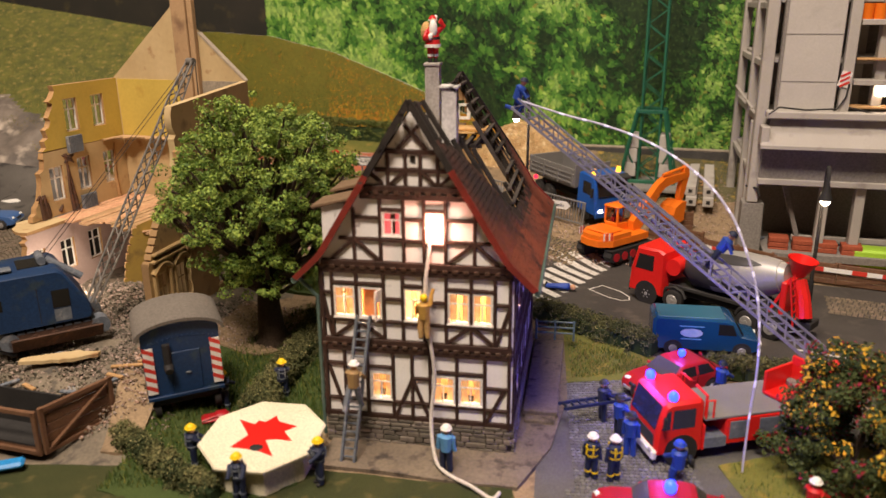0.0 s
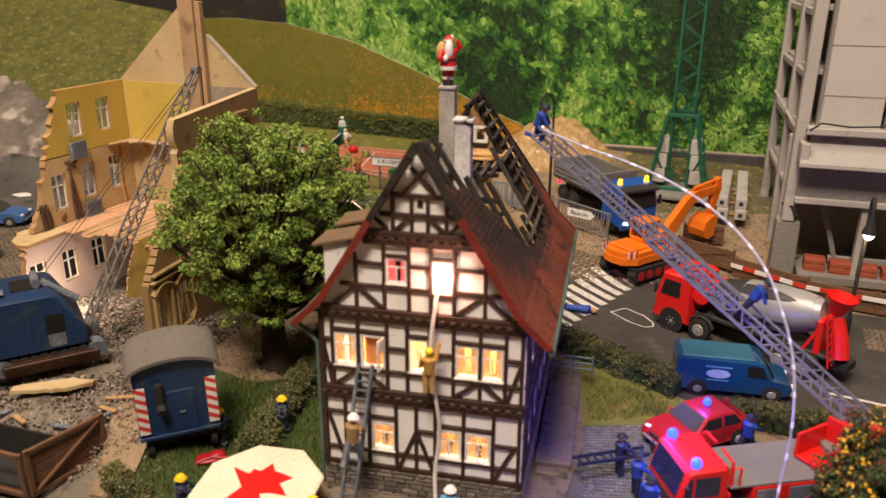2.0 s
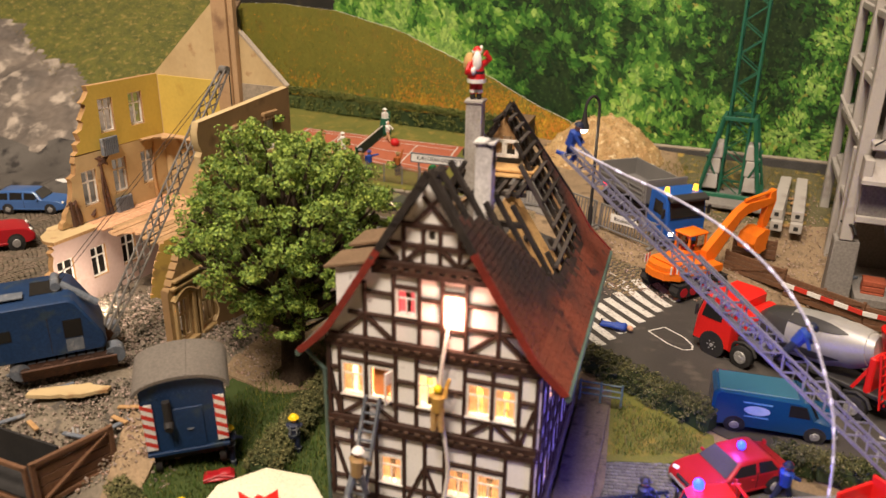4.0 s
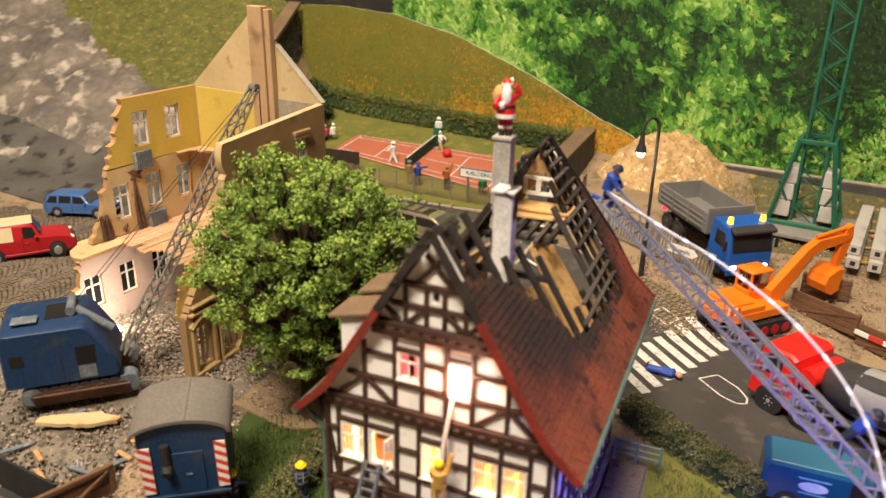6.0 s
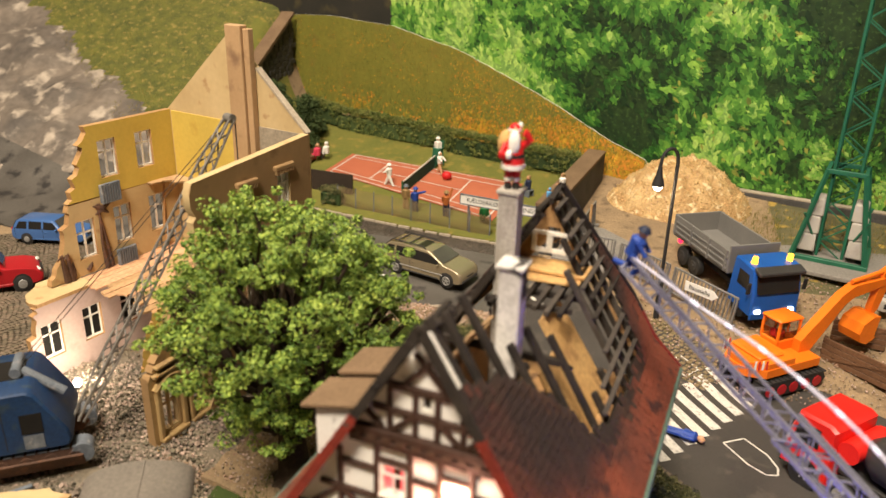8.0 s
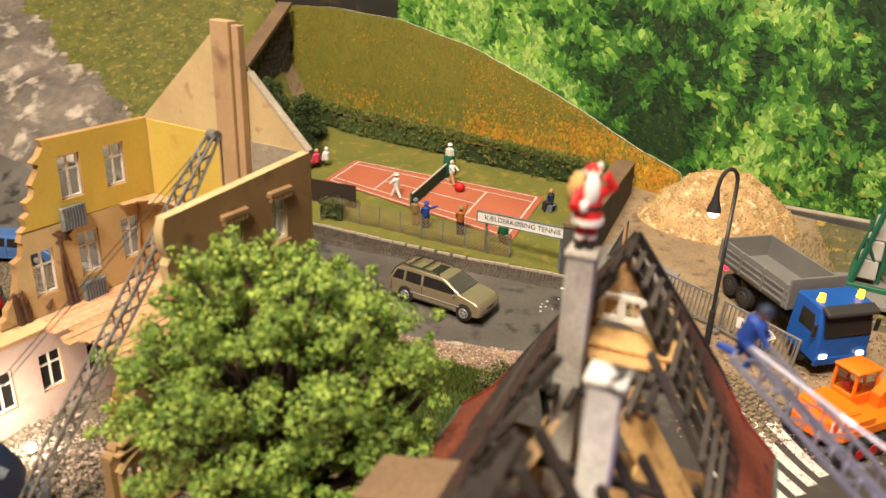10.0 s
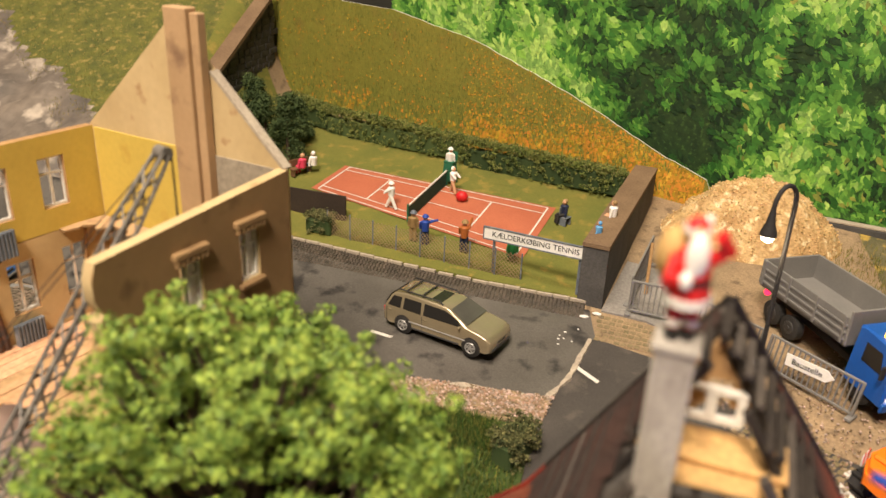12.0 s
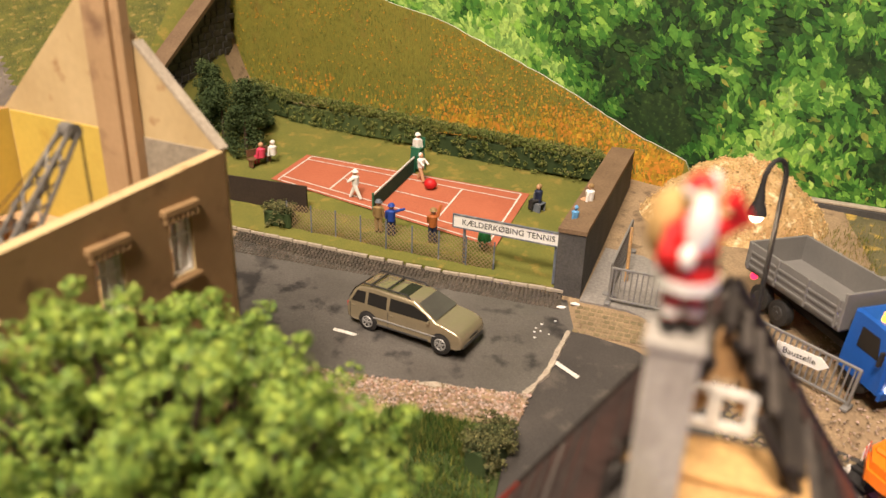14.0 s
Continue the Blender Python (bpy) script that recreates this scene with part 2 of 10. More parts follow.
M_RFLOWER = material("dark_red_blossom", (0.25, 0.015, 0.03), (0.18, 0.01, 0.02), 0.7, 80, 900, 0.0, random=0.3, island=True)
M_GRAVEL = material("broken_rubble", (0.29, 0.235, 0.175), (0.15, 0.125, 0.10), 0.9, 40, 700, 0.4, random=0.75, island=True)
M_SKIN = material("painted_buff_plastic", (0.55, 0.30, 0.17), (0.50, 0.27, 0.15), 0.6, 80, 900, 0.0)
M_NAVY = material("navy_plastic", (0.012, 0.018, 0.045), (0.016, 0.022, 0.055), 0.6, 80, 900, 0.05)
M_FIGBLUE = material("blue_plastic", (0.02, 0.06, 0.32), (0.018, 0.05, 0.26), 0.5, 80, 900, 0.05)
M_SKYBLUE = material("light_blue_plastic", (0.12, 0.33, 0.60), (0.10, 0.28, 0.52), 0.6, 80, 900, 0.05)
M_KHAKI = material("khaki_plastic", (0.30, 0.19, 0.08), (0.24, 0.15, 0.06), 0.6, 80, 900, 0.05)
M_FIGYELLOW = material("yellow_plastic", (0.78, 0.55, 0.01), (0.70, 0.48, 0.01), 0.45, 80, 900, 0.03)
M_FIGRED = material("red_figure_paint", (0.58, 0.018, 0.020), (0.48, 0.014, 0.016), 0.5, 80, 900, 0.05)
M_PINK = material("pink_plastic", (0.70, 0.06, 0.13), (0.6, 0.05, 0.1), 0.5, 80, 900, 0.05)
M_FIGGREEN = material("green_plastic", (0.03, 0.20, 0.06), (0.02, 0.16, 0.05), 0.5, 80, 900, 0.05)
M_SUV = material("champagne_metallic", (0.39, 0.325, 0.215), (0.35, 0.29, 0.19), 0.27, 60, 900, 0.02, metal=0.55, coat=1.0)
M_DARKGLASS = material("smoked_window", (0.020, 0.019, 0.018), (0.016, 0.015, 0.014), 0.2, 60, 900, 0.0, spec=0.3)
M_CABGLASS = material("blue_dark_window", (0.020, 0.022, 0.045), (0.03, 0.03, 0.06), 0.12, 60, 900, 0.0, spec=0.6)
M_CARBLUE = material("mid_blue_car_paint", (0.06, 0.14, 0.36), (0.05, 0.12, 0.31), 0.3, 60, 900, 0.02, coat=0.4)
M_CREAMPAINT = material("cream_car_paint", (0.66, 0.54, 0.33), (0.6, 0.48, 0.29), 0.35, 60, 900, 0.02)
M_LIME = material("lime_cover", (0.36, 0.60, 0.05), (0.30, 0.52, 0.04), 0.5, 60, 900, 0.05)
M_BLUEGLOW = material("lit_blue_beacon", (0.02, 0.05, 1.0), (0.02, 0.05, 1.0), 0.3, 60, 900, 0.0, emit=6.0)
M_WARMGLOW = material("lit_warm_bulb", (1.0, 0.80, 0.55), (1.0, 0.80, 0.55), 0.3, 60, 900, 0.0, emit=14.0)
M_AMBER = material("lit_amber_beacon", (1.0, 0.42, 0.03), (1.0, 0.42, 0.03), 0.3, 60, 900, 0.0, emit=3.0)
M_REDGLOW = material("lit_red_lamp", (1.0, 0.02, 0.06), (1.0, 0.02, 0.06), 0.3, 60, 900, 0.0, emit=3.0)
M_CURTAIN = material("orange_lit_curtain", (0.72, 0.30, 0.10), (0.58, 0.20, 0.07), 0.8, 300, 1200, 0.0)
M_HOSE = material("white_cotton_hose", (0.66, 0.60, 0.54), (0.55, 0.50, 0.45), 0.7, 90, 1500, 0.3)
M_HESSIAN = material("straw_rope", (0.52, 0.33, 0.13), (0.42, 0.25, 0.09), 0.85, 90, 1500, 0.4)


def sooty(m, centre, size, soot):
    """Adds a soot stain round the burnt hole to a material: an uneven ellipsoid in the thing's own space (cm)."""
    n, l = m.node_tree.nodes, m.node_tree.links
    b = n["Principled BSDF"]
    old = b.inputs["Base Color"].links[0].from_socket
    tc = n.new("ShaderNodeTexCoord")
    mp = n.new("ShaderNodeMapping")
    mp.vector_type = "TEXTURE"
    mp.inputs[1].default_value = [c * 0.01 for c in centre]
    mp.inputs[3].default_value = [c * 0.01 for c in size]
    ln = n.new("ShaderNodeVectorMath")
    ln.operation = "LENGTH"
    nz = n.new("ShaderNodeTexNoise")
    nz.inputs["Scale"].default_value, nz.inputs["Detail"].default_value = 60, 6
    sub_ = n.new("ShaderNodeMath")
    sub_.operation = "MULTIPLY_ADD"
    sub_.inputs[1].default_value = 0.55
    mr = n.new("ShaderNodeMapRange")
    mr.interpolation_type = "SMOOTHSTEP"
    mr.inputs[1].default_value, mr.inputs[2].default_value = 0.98, 1.5
    mr.inputs[3].default_value, mr.inputs[4].default_value = 0.93, 0.0
    mix = n.new("ShaderNodeMix")
    mix.data_type = "RGBA"
    mix.inputs[7].default_value = rgb(soot)
    l.new(tc.outputs["Object"], mp.inputs[0])
    l.new(mp.outputs[0], ln.inputs[0])
    l.new(tc.outputs["Object"], nz.inputs["Vector"])
    l.new(nz.outputs["Fac"], sub_.inputs[0])
    l.new(ln.outputs["Value"], sub_.inputs[2])
    l.new(sub_.outputs[0], mr.inputs[0])
    l.new(mr.outputs[0], mix.inputs[0])
    l.new(old, mix.inputs[6])
    l.new(mix.outputs[2], b.inputs["Base Color"])
    return m


M_TILE = sooty(M_TILE, (1.5, 6.2, 10.8), (3.1, 7.0, 4.1), (0.028, 0.022, 0.022))

M_TANBOARD = material("tan_lining_board", (0.60, 0.38, 0.16), (0.50, 0.29, 0.11), 0.75, 40, 700, 0.2, c3=(0.30, 0.16, 0.07))

M_CHIMTAN = material("tan_chimney_render", (0.46, 0.30, 0.165), (0.36, 0.23, 0.12), 0.85, 30, 500, 0.09, c3=(0.22, 0.13, 0.075), stain=(0.57, 0.72))

M_PALECONC = material("pale_precast_concrete", (0.50, 0.47, 0.43), (0.45, 0.42, 0.385), 0.8, 30, 900, 0.08, c3=(0.42, 0.39, 0.35))

M_TURF = material("dark_olive_turf", (0.028, 0.036, 0.010), (0.045, 0.048, 0.014), 0.95, 50, 1500, 0.6, c3=(0.09, 0.075, 0.025))

M_YARD = material("dark_grey_yard_grit", (0.085, 0.08, 0.075), (0.11, 0.105, 0.095), 0.9, 60, 1500, 0.5)
M_COBBLEGREY = material("grey_yard_cobble", (0.15, 0.145, 0.135), (0.11, 0.105, 0.10), 0.8, 120, 1200, 0.4, random=0.25, island=True)

# ---- geometry helpers; all numbers below are centimetres ----
from mathutils.geometry import tessellate_polygon

TURN90 = Matrix(((1, 0, 0, 0), (0, 0, -1, 0), (0, 1, 0, 0), (0, 0, 0, 1)))   # plan x, y -> upright x, z; depth goes to -y


def at(x=0, y=0, z=0, rz=0, rx=0, ry=0):
    return Matrix.LocRotScale((x, y, z), Euler((radians(rx), radians(ry), radians(rz))), None)


class Geo:
    """Collects vertices and faces, in centimetres, with a material index for each face."""

    def __init__(self, m=None):
        self.v, self.f, self.k, self.m = [], [], [], m or Matrix.Identity(4)

    def add(self, verts, faces, k=0, m=None):
        o = len(self.v)
        t = self.m @ m if m is not None else self.m
        self.v.extend((t @ Vector(p))[:] for p in verts)
        self.f.extend(tuple(i + o for i in q) for q in faces)
        self.k.extend([k] * len(faces))
        return self

    def box(self, x, y, z, sx, sy, sz, bev=0.0, k=0, m=None, taper=1.0, tapery=None):
        """A box about its centre; taper: how much smaller its top is; bev: chamfer."""
        ty = taper if tapery is None else tapery
        h = (sx / 2, sy / 2, sz / 2)
        t = at(x, y, z) if m is None else m @ at(x, y, z)

        def shrink(p):
            u = (p[2] / h[2] + 1) / 2
            return (p[0] * (1 + (taper - 1) * u), p[1] * (1 + (ty - 1) * u), p[2])
        if bev <= 0:
            vs = [shrink((a * h[0], b * h[1], c * h[2])) for c in (-1, 1) for b in (-1, 1) for a in (-1, 1)]
            return self.add(vs, [(0, 2, 3, 1), (4, 5, 7, 6), (0, 1, 5, 4), (2, 6, 7, 3), (0, 4, 6, 2), (1, 3, 7, 5)], k, t)
        b_ = min(bev, min(h) * 0.95)
        vs, ix = [], {}
        for a in (-1, 1):
            for b in (-1, 1):
                for c in (-1, 1):
                    for ax in range(3):
                        p = [a * (h[0] - b_), b * (h[1] - b_), c * (h[2] - b_)]
                        p[ax] = (a, b, c)[ax] * h[ax]
                        ix[(a, b, c, ax)] = len(vs)
                        vs.append(shrink(p))
        fs = []
        for ax in range(3):
            u, w = (ax + 1) % 3, (ax + 2) % 3
            for s in (-1, 1):
                q = []
                for e1, e2 in ((-1, -1), (1, -1), (1, 1), (-1, 1)):
                    key = [0, 0, 0]
                    key[ax], key[u], key[w] = s, e1, e2
                    q.append(ix[(*key, ax)])
                fs.append(tuple(q) if s > 0 else tuple(reversed(q)))
        for ax in range(3):
            u, w = (ax + 1) % 3, (ax + 2) % 3
            for s1 in (-1, 1):
                for s2 in (-1, 1):
                    k0, k1 = [0, 0, 0], [0, 0, 0]
                    k0[ax], k0[u], k0[w] = -1, s1, s2
                    k1[ax], k1[u], k1[w] = 1, s1, s2
                    q = (ix[(*k0, u)], ix[(*k1, u)], ix[(*k1, w)], ix[(*k0, w)])
                    fs.append(q if s1 * s2 < 0 else tuple(reversed(q)))
        for a in (-1, 1):
            for b in (-1, 1):
                for c in (-1, 1):
                    q = (ix[(a, b, c, 0)], ix[(a, b, c, 1)], ix[(a, b, c, 2)])
                    fs.append(q if a * b * c > 0 else tuple(reversed(q)))
        return self.add(vs, fs, k, t)

    def beam(self, p, q, w, d, k=0, up=(0, 0, 1), bev=0.0, m=None):
        """A bar from p to q, w wide and d deep."""
        p, q = Vector(p), Vector(q)
        z = (q - p)
        ln = z.length
        z.normalize()
        x = Vector(up).cross(z)
        if x.length < 1e-4:
            x = Vector((1, 0, 0)).cross(z)
        x.normalize()
        y = z.cross(x)
        t = Matrix((x, y, z)).transposed().to_4x4()
        t.translation = (p + q) / 2
        return self.box(0, 0, 0, w, d, ln, bev, k, t if m is None else m @ t)

    def cyl(self, p, q, r, r2=None, n=10, k=0, caps=True, m=None):
        p, q = Vector(p), Vector(q)
        r2 = r if r2 is None else r2
        z = (q - p).normalized()
        x = z.orthogonal().normalized()
        y = z.cross(x)
        vs = []
        for c, rr in ((p, r), (q, r2)):
            for i in range(n):
                a = 2 * math.pi * i / n
                vs.append(c + (x * math.cos(a) + y * math.sin(a)) * rr)
        fs = [(i, (i + 1) % n, n + (i + 1) % n, n + i) for i in range(n)]
        if caps:
            fs += [tuple(reversed(range(n))), tuple(range(n, 2 * n))]
        return self.add(vs, fs, k, m)

    def tube(self, pts, r, n=6, k=0, m=None, radii=None):
        pts = [Vector(p) for p in pts]
        vs, fs = [], []
        ref = None
        for i, p in enumerate(pts):
            d = (pts[min(i + 1, len(pts) - 1)] - pts[max(i - 1, 0)]).normalized()
            x = d.orthogonal().normalized() if ref is None else (ref - d * ref.dot(d)).normalized()
            ref = x
            y = d.cross(x)
            rr = radii[i] if radii else r
            for j in range(n):
                a = 2 * math.pi * j / n
                vs.append(p + (x * math.cos(a) + y * math.sin(a)) * rr)
        for i in range(len(pts) - 1):
            for j in range(n):
                fs.append((i * n + j, i * n + (j + 1) % n, (i + 1) * n + (j + 1) % n, (i + 1) * n + j))
        fs += [tuple(reversed(range(n))), tuple(range((len(pts) - 1) * n, len(pts) * n))]
        return self.add(vs, fs, k, m)

    def ball(self, x, y, z, rx, ry=None, rz=None, n=10, s=6, k=0, m=None, cut=-1.0):
        """An ellipsoid; cut: where its lower end is sliced off (-1: whole)."""
        ry, rz = ry or rx, rz or rx
        vs, fs = [], []
        a0 = math.acos(max(-1, min(1, -cut)))
        for i in range(s + 1):
            th = (math.pi - 0) - (math.pi) * i / s
            th = math.pi - th
            th = i / s * (math.pi if cut <= -1 else math.acos(cut))
            for j in range(n):
                a = 2 * math.pi * j / n
                vs.append((x + rx * math.sin(th) * math.cos(a), y + ry * math.sin(th) * math.sin(a), z + rz * math.cos(th)))
        for i in range(s):
            for j in range(n):
                fs.append((i * n + j, (i + 1) * n + j, (i + 1) * n + (j + 1) % n, i * n + (j + 1) % n))
        if cut > -1:
            fs.append(tuple(range(s * n, (s + 1) * n)))
        return self.add(vs, fs, k, m)

    def plate(self, outline, z0, z1, k=0, holes=(), m=None, kside=None):
        """A polygon in plan with holes, given thickness from z0 to z1."""
        loops = [list(outline)] + [list(h) for h in holes]
        flat = [p for lp in loops for p in lp]
        n = len(flat)
        tris = tessellate_polygon([[Vector((p[0], p[1], 0)) for p in lp] for lp in loops])
        fs = []
        for a, b, c in tris:
            pa, pb, pc = flat[a], flat[b], flat[c]
            ccw = (pb[0] - pa[0]) * (pc[1] - pa[1]) - (pb[1] - pa[1]) * (pc[0] - pa[0]) > 0
            t = (a, b, c) if ccw else (a, c, b)
            fs.append(tuple(i + n for i in t))
            fs.append(tuple(reversed(t)))
        vs = [(p[0], p[1], z0) for p in flat] + [(p[0], p[1], z1) for p in flat]
        self.add(vs, fs, k, m)
        o = len(self.v) - 2 * n
        start = 0
        for li, lp in enumerate(loops):
            area = sum(lp[i][0] * lp[(i + 1) % len(lp)][1] - lp[(i + 1) % len(lp)][0] * lp[i][1] for i in range(len(lp)))
            for i in range(len(lp)):
                a, b = start + i, start + (i + 1) % len(lp)
                q = (o + a, o + b, o + n + b, o + n + a)
                if (area > 0) != (li == 0):
                    q = tuple(reversed(q))
                self.f.append(q)
                self.k.append(k if kside is None else kside)
            start += len(lp)
        return self

    def wall(self, outline, y0, y1, k=0, holes=(), kside=None, m=None):
        """An upright plate: outline in x and z, from depth y0 to y1."""
        t = TURN90 if m is None else m @ TURN90
        return self.plate(outline, -y1, -y0, k, holes, t, kside)


def rect(x0, y0, x1, y1):
    return [(x0, y0), (x1, y0), (x1, y1), (x0, y1)]


def mesh_of(name, g, mats, smooth=35):
    me = bpy.data.meshes.new(name)
    me.from_pydata([(x * CM, y * CM, z * CM) for x, y, z in g.v], [], g.f)
    for mt in (mats if isinstance(mats, (list, tuple)) else [mats]):
        me.materials.append(mt)
    me.polygons.foreach_set("material_index", g.k)
    if smooth:
        me.polygons.foreach_set("use_smooth", [True] * len(me.polygons))
        me.set_sharp_from_angle(angle=radians(smooth))
    me.update()
    return me


def part(name, g, mats, parent, label="", smooth=35, kind=""):
    ob = new(name, g if isinstance(g, bpy.types.Mesh) else mesh_of(name, g, mats, smooth))
    ob.parent = parent
    if label or kind:
        tagged(ob, label=label, kind=kind)
    return ob


def piece(name, mesh, parent, x, y, z, rz=0, rx=0, ry=0):
    """A small piece that shares its mesh with its like."""
    ob = new(name, mesh)
    ob.parent = parent
    ob.matrix_local = pose(x * CM, y * CM, z * CM, rx, ry, rz)
    return ob


def thing(name, label, category, x=0, y=0, z=0, rz=0, rx=0, ry=0, group="", kind=""):
    ob = new(name)
    ob.empty_display_size = 0.005
    ob.matrix_world = pose(x * CM, y * CM, z * CM, rx, ry, rz)
    return tagged(ob, label, category, group, kind)


def single(name, g, mats, label, category, x=0, y=0, z=0, rz=0, rx=0, ry=0, group="", kind="", smooth=35):
    ob = new(name, mesh_of(name, g, mats, smooth))
    ob.matrix_world = pose(x * CM, y * CM, z * CM, rx, ry, rz)
    return tagged(ob, label, category, group, kind)


def lettering(name, text, size, mat, parent, m, depth=0.01):
    cu = bpy.data.curves.new(name, "FONT")
    cu.body, cu.size, cu.extrude = text, size * CM, depth * CM
    cu.align_x, cu.align_y = "CENTER", "CENTER"
    tmp = new(name, cu)
    me = bpy.data.meshes.new_from_object(tmp.evaluated_get(bpy.context.evaluated_depsgraph_get()))
    bpy.data.objects.remove(tmp)
    me.materials.clear()
    me.materials.append(mat)
    ob = new(name, me)
    ob.parent = parent
    mm = m.copy()
    mm.translation = mm.translation * CM
    ob.matrix_local = mm
    return ob


def smoothstep(a, b, x):
    t = max(0.0, min(1.0, (x - a) / (b - a)))
    return t * t * (3 - 2 * t)


rnd = random.Random(7)

# ---- the ground ----
def ground_z(x, y):
    """Height of the layout's ground: level in front, rising gently behind, a rubble mound and a hill to one side."""
    base = 0.15 * max(0.0, y - 49.0) * smoothstep(47.0, 52.0, y)
    mound = 1.5 * smoothstep(9.0, 14.5, -x) * smoothstep(27.0, 31.0, y) * (1 - smoothstep(44, 57, y))
    hill = smoothstep(27, 32, -x) * max(0.0, y - 63.0) * 0.36
    return base + mound + hill


def sheet(name, mat, near, far, dz, n=24, k=10, label="", category="", kind="structure", rough=0.0, thick=0.0):
    """A strip of ground surface between two lines of plan points, laid on the ground; thick: a kerb-like edge."""
    def along(pts, t):
        t = t * (len(pts) - 1)
        i = min(int(t), len(pts) - 2)
        a, b = Vector(pts[i]), Vector(pts[i + 1])
        return a + (b - a) * (t - i)
    g = Geo()
    vs, fs = [], []
    for j in range(k + 1):
        for i in range(n + 1):
            p = along(near, i / n) * (1 - j / k) + along(far, i / n) * (j / k)
            vs.append((p.x, p.y, ground_z(p.x, p.y) + dz + rough * noise.noise(Vector((p.x, p.y, dz)) * 1.3)))
    for j in range(k):
        for i in range(n):
            a = j * (n + 1) + i
            fs.append((a, a + 1, a + n + 2, a + n + 1))
    rim = [i for i in range(n + 1)] + [j * (n + 1) + n for j in range(1, k + 1)] + \
          [k * (n + 1) + i for i in range(n - 1, -1, -1)] + [j * (n + 1) for j in range(k - 1, 0, -1)]
    o = len(vs)
    for r in rim:
        x, y, z = vs[r]
        vs.append((x, y, z - dz - 0.25))
    for i in range(len(rim)):
        j = (i + 1) % len(rim)
        fs.append((rim[j], rim[i], o + i, o + j))
    g.add(vs, fs)
    return tagged(new(name, mesh_of(name, g, mat, 60)), label, category, "", kind)


def ground():
    """One sheet, fine in the middle, that runs out to the room's walls."""
    xs = [-200, -150, -110, -85] + [-70 + 0.6 * i for i in range(201)] + [56, 70, 100, 150, 200]
    ys = [-200, -150, -100, -60, -30, -10, 4] + [10 + 0.6 * i for i in range(136)] + [95, 105, 130, 160, 200]
    g = Geo()
    vs, fs, ks = [], [], []
    for y in ys:
        for x in xs:
            z = min(ground_z(x, y), 20)
            rub = smoothstep(9.5, 14, -x) * (1 - smoothstep(44, 50, y)) * smoothstep(25, 28, y)
            z += (0.05 + 0.28 * rub) * noise.fractal(Vector((x, y, 3.1)) * 0.55, 0.9, 2.0, 4)
            if x < -33 and y > 62:
                rock = smoothstep(34, 38, -x - (y - 71) * 1.5) * smoothstep(63, 67, y)
                z += 1.1 * rock * noise.fractal(Vector((x, y, 9.1)) * 0.22, 0.8, 2.1, 6)
            vs.append((x, y, z - 0.02))
    w = len(xs)
    for j in range(len(ys) - 1):
        for i in range(w - 1):
            a = j * w + i
            x, y = xs[i], ys[j]
            k = 0
            if x < -9.5 and y < 50:
                k = 1
            if x < -30 and y > 60:
                k = 2 if -x - (y - 71) * 1.5 < 36 + 3 * noise.noise(Vector((x, y, 0)) * 0.3) else 3
            if x > 14 and y > 60:
                k = 4
            fs.append((a, a + 1, a + w + 1, a + w))
            ks.append(k)
    g.add(vs, fs)
    g.k = ks
    m_hill = material("hill_turf", (0.145, 0.14, 0.030), (0.07, 0.082, 0.022), 0.95, 90, 900, 0.7, c3=(0.26, 0.20, 0.06))
    m_rock = material("grey_rock", (0.20, 0.165, 0.135), (0.08, 0.07, 0.064), 0.6, 24, 160, 0.5, c3=(0.40, 0.34, 0.28), bumpdist=0.0012, stain=(0.54, 0.66))
    m_weed = material("weedy_soil", (0.14, 0.12, 0.06), (0.09, 0.085, 0.04), 0.95, 60, 900, 0.7, c3=(0.40, 0.27, 0.06))
    ob = new("ground", mesh_of("ground", g, [M_SANDY, M_DIRT, m_hill, m_rock, m_weed], 60))
    return tagged(ob, "model layout ground of tan soil, rubble, turf and rock", "ground", "", "structure")


ground()

# streets and yards
sheet("road", M_ASPHALT, [(-5.2, 47), (3.5, 42.8), (6.2, 40.4), (10.9, 35.5), (16, 31.5), (40, 22)],
      [(-0.95, 58.9), (1.8, 58), (6.5, 54.5), (16, 50.2), (21.2, 46.4), (48, 38)], 0.05, 60, 14,
      "dark worn asphalt street with faded markings", "road")
sheet("side_road", M_ASPHALT2, [(-40, 58.5), (-22, 55.2), (-9.6, 53.8), (-6, 54.1), (-2.9, 54.0), (-2.2, 55.2)],
      [(-40, 67), (-22, 64.3), (-12, 62.0), (-7, 61.9), (-1.3, 61.2), (-0.9, 59)], 0.07, 60, 12,
      "grey asphalt side street with broken edges", "road", rough=0.04)
sheet("yard", M_YARD, [(2.0, 16), (9, 14), (24, 14)], [(4.5, 33.0), (9.5, 33.2), (19, 30)], 0.04, 30, 14,
      "grey gravel yard beside the burning house", "pavement")
sheet("verge_lawn", M_LAWN, [(5.5, 32.7), (8, 32.9), (10.4, 33.6)], [(6.2, 39.3), (7.9, 38.0), (10.6, 35.3)], 0.09, 20, 10,
      "small olive lawn between path and hedge", "lawn", rough=0.12)
sheet("corner_lawn", M_LAWN, [(11.5, 17), (20, 16), (30, 16)], [(10.5, 25.8), (14.5, 27), (30, 27)], 0.09, 20, 10,
      "olive grass below the flowering bush", "lawn", rough=0.12)
sheet("front_lawn", M_TURF, [(-22, 14), (-3, 14), (3.5, 14)], [(-19, 26.4), (-5.2, 25.8), (2.4, 24.5)], 0.06, 30, 14,
      "dark olive turf in front of the house path", "lawn", rough=0.1)
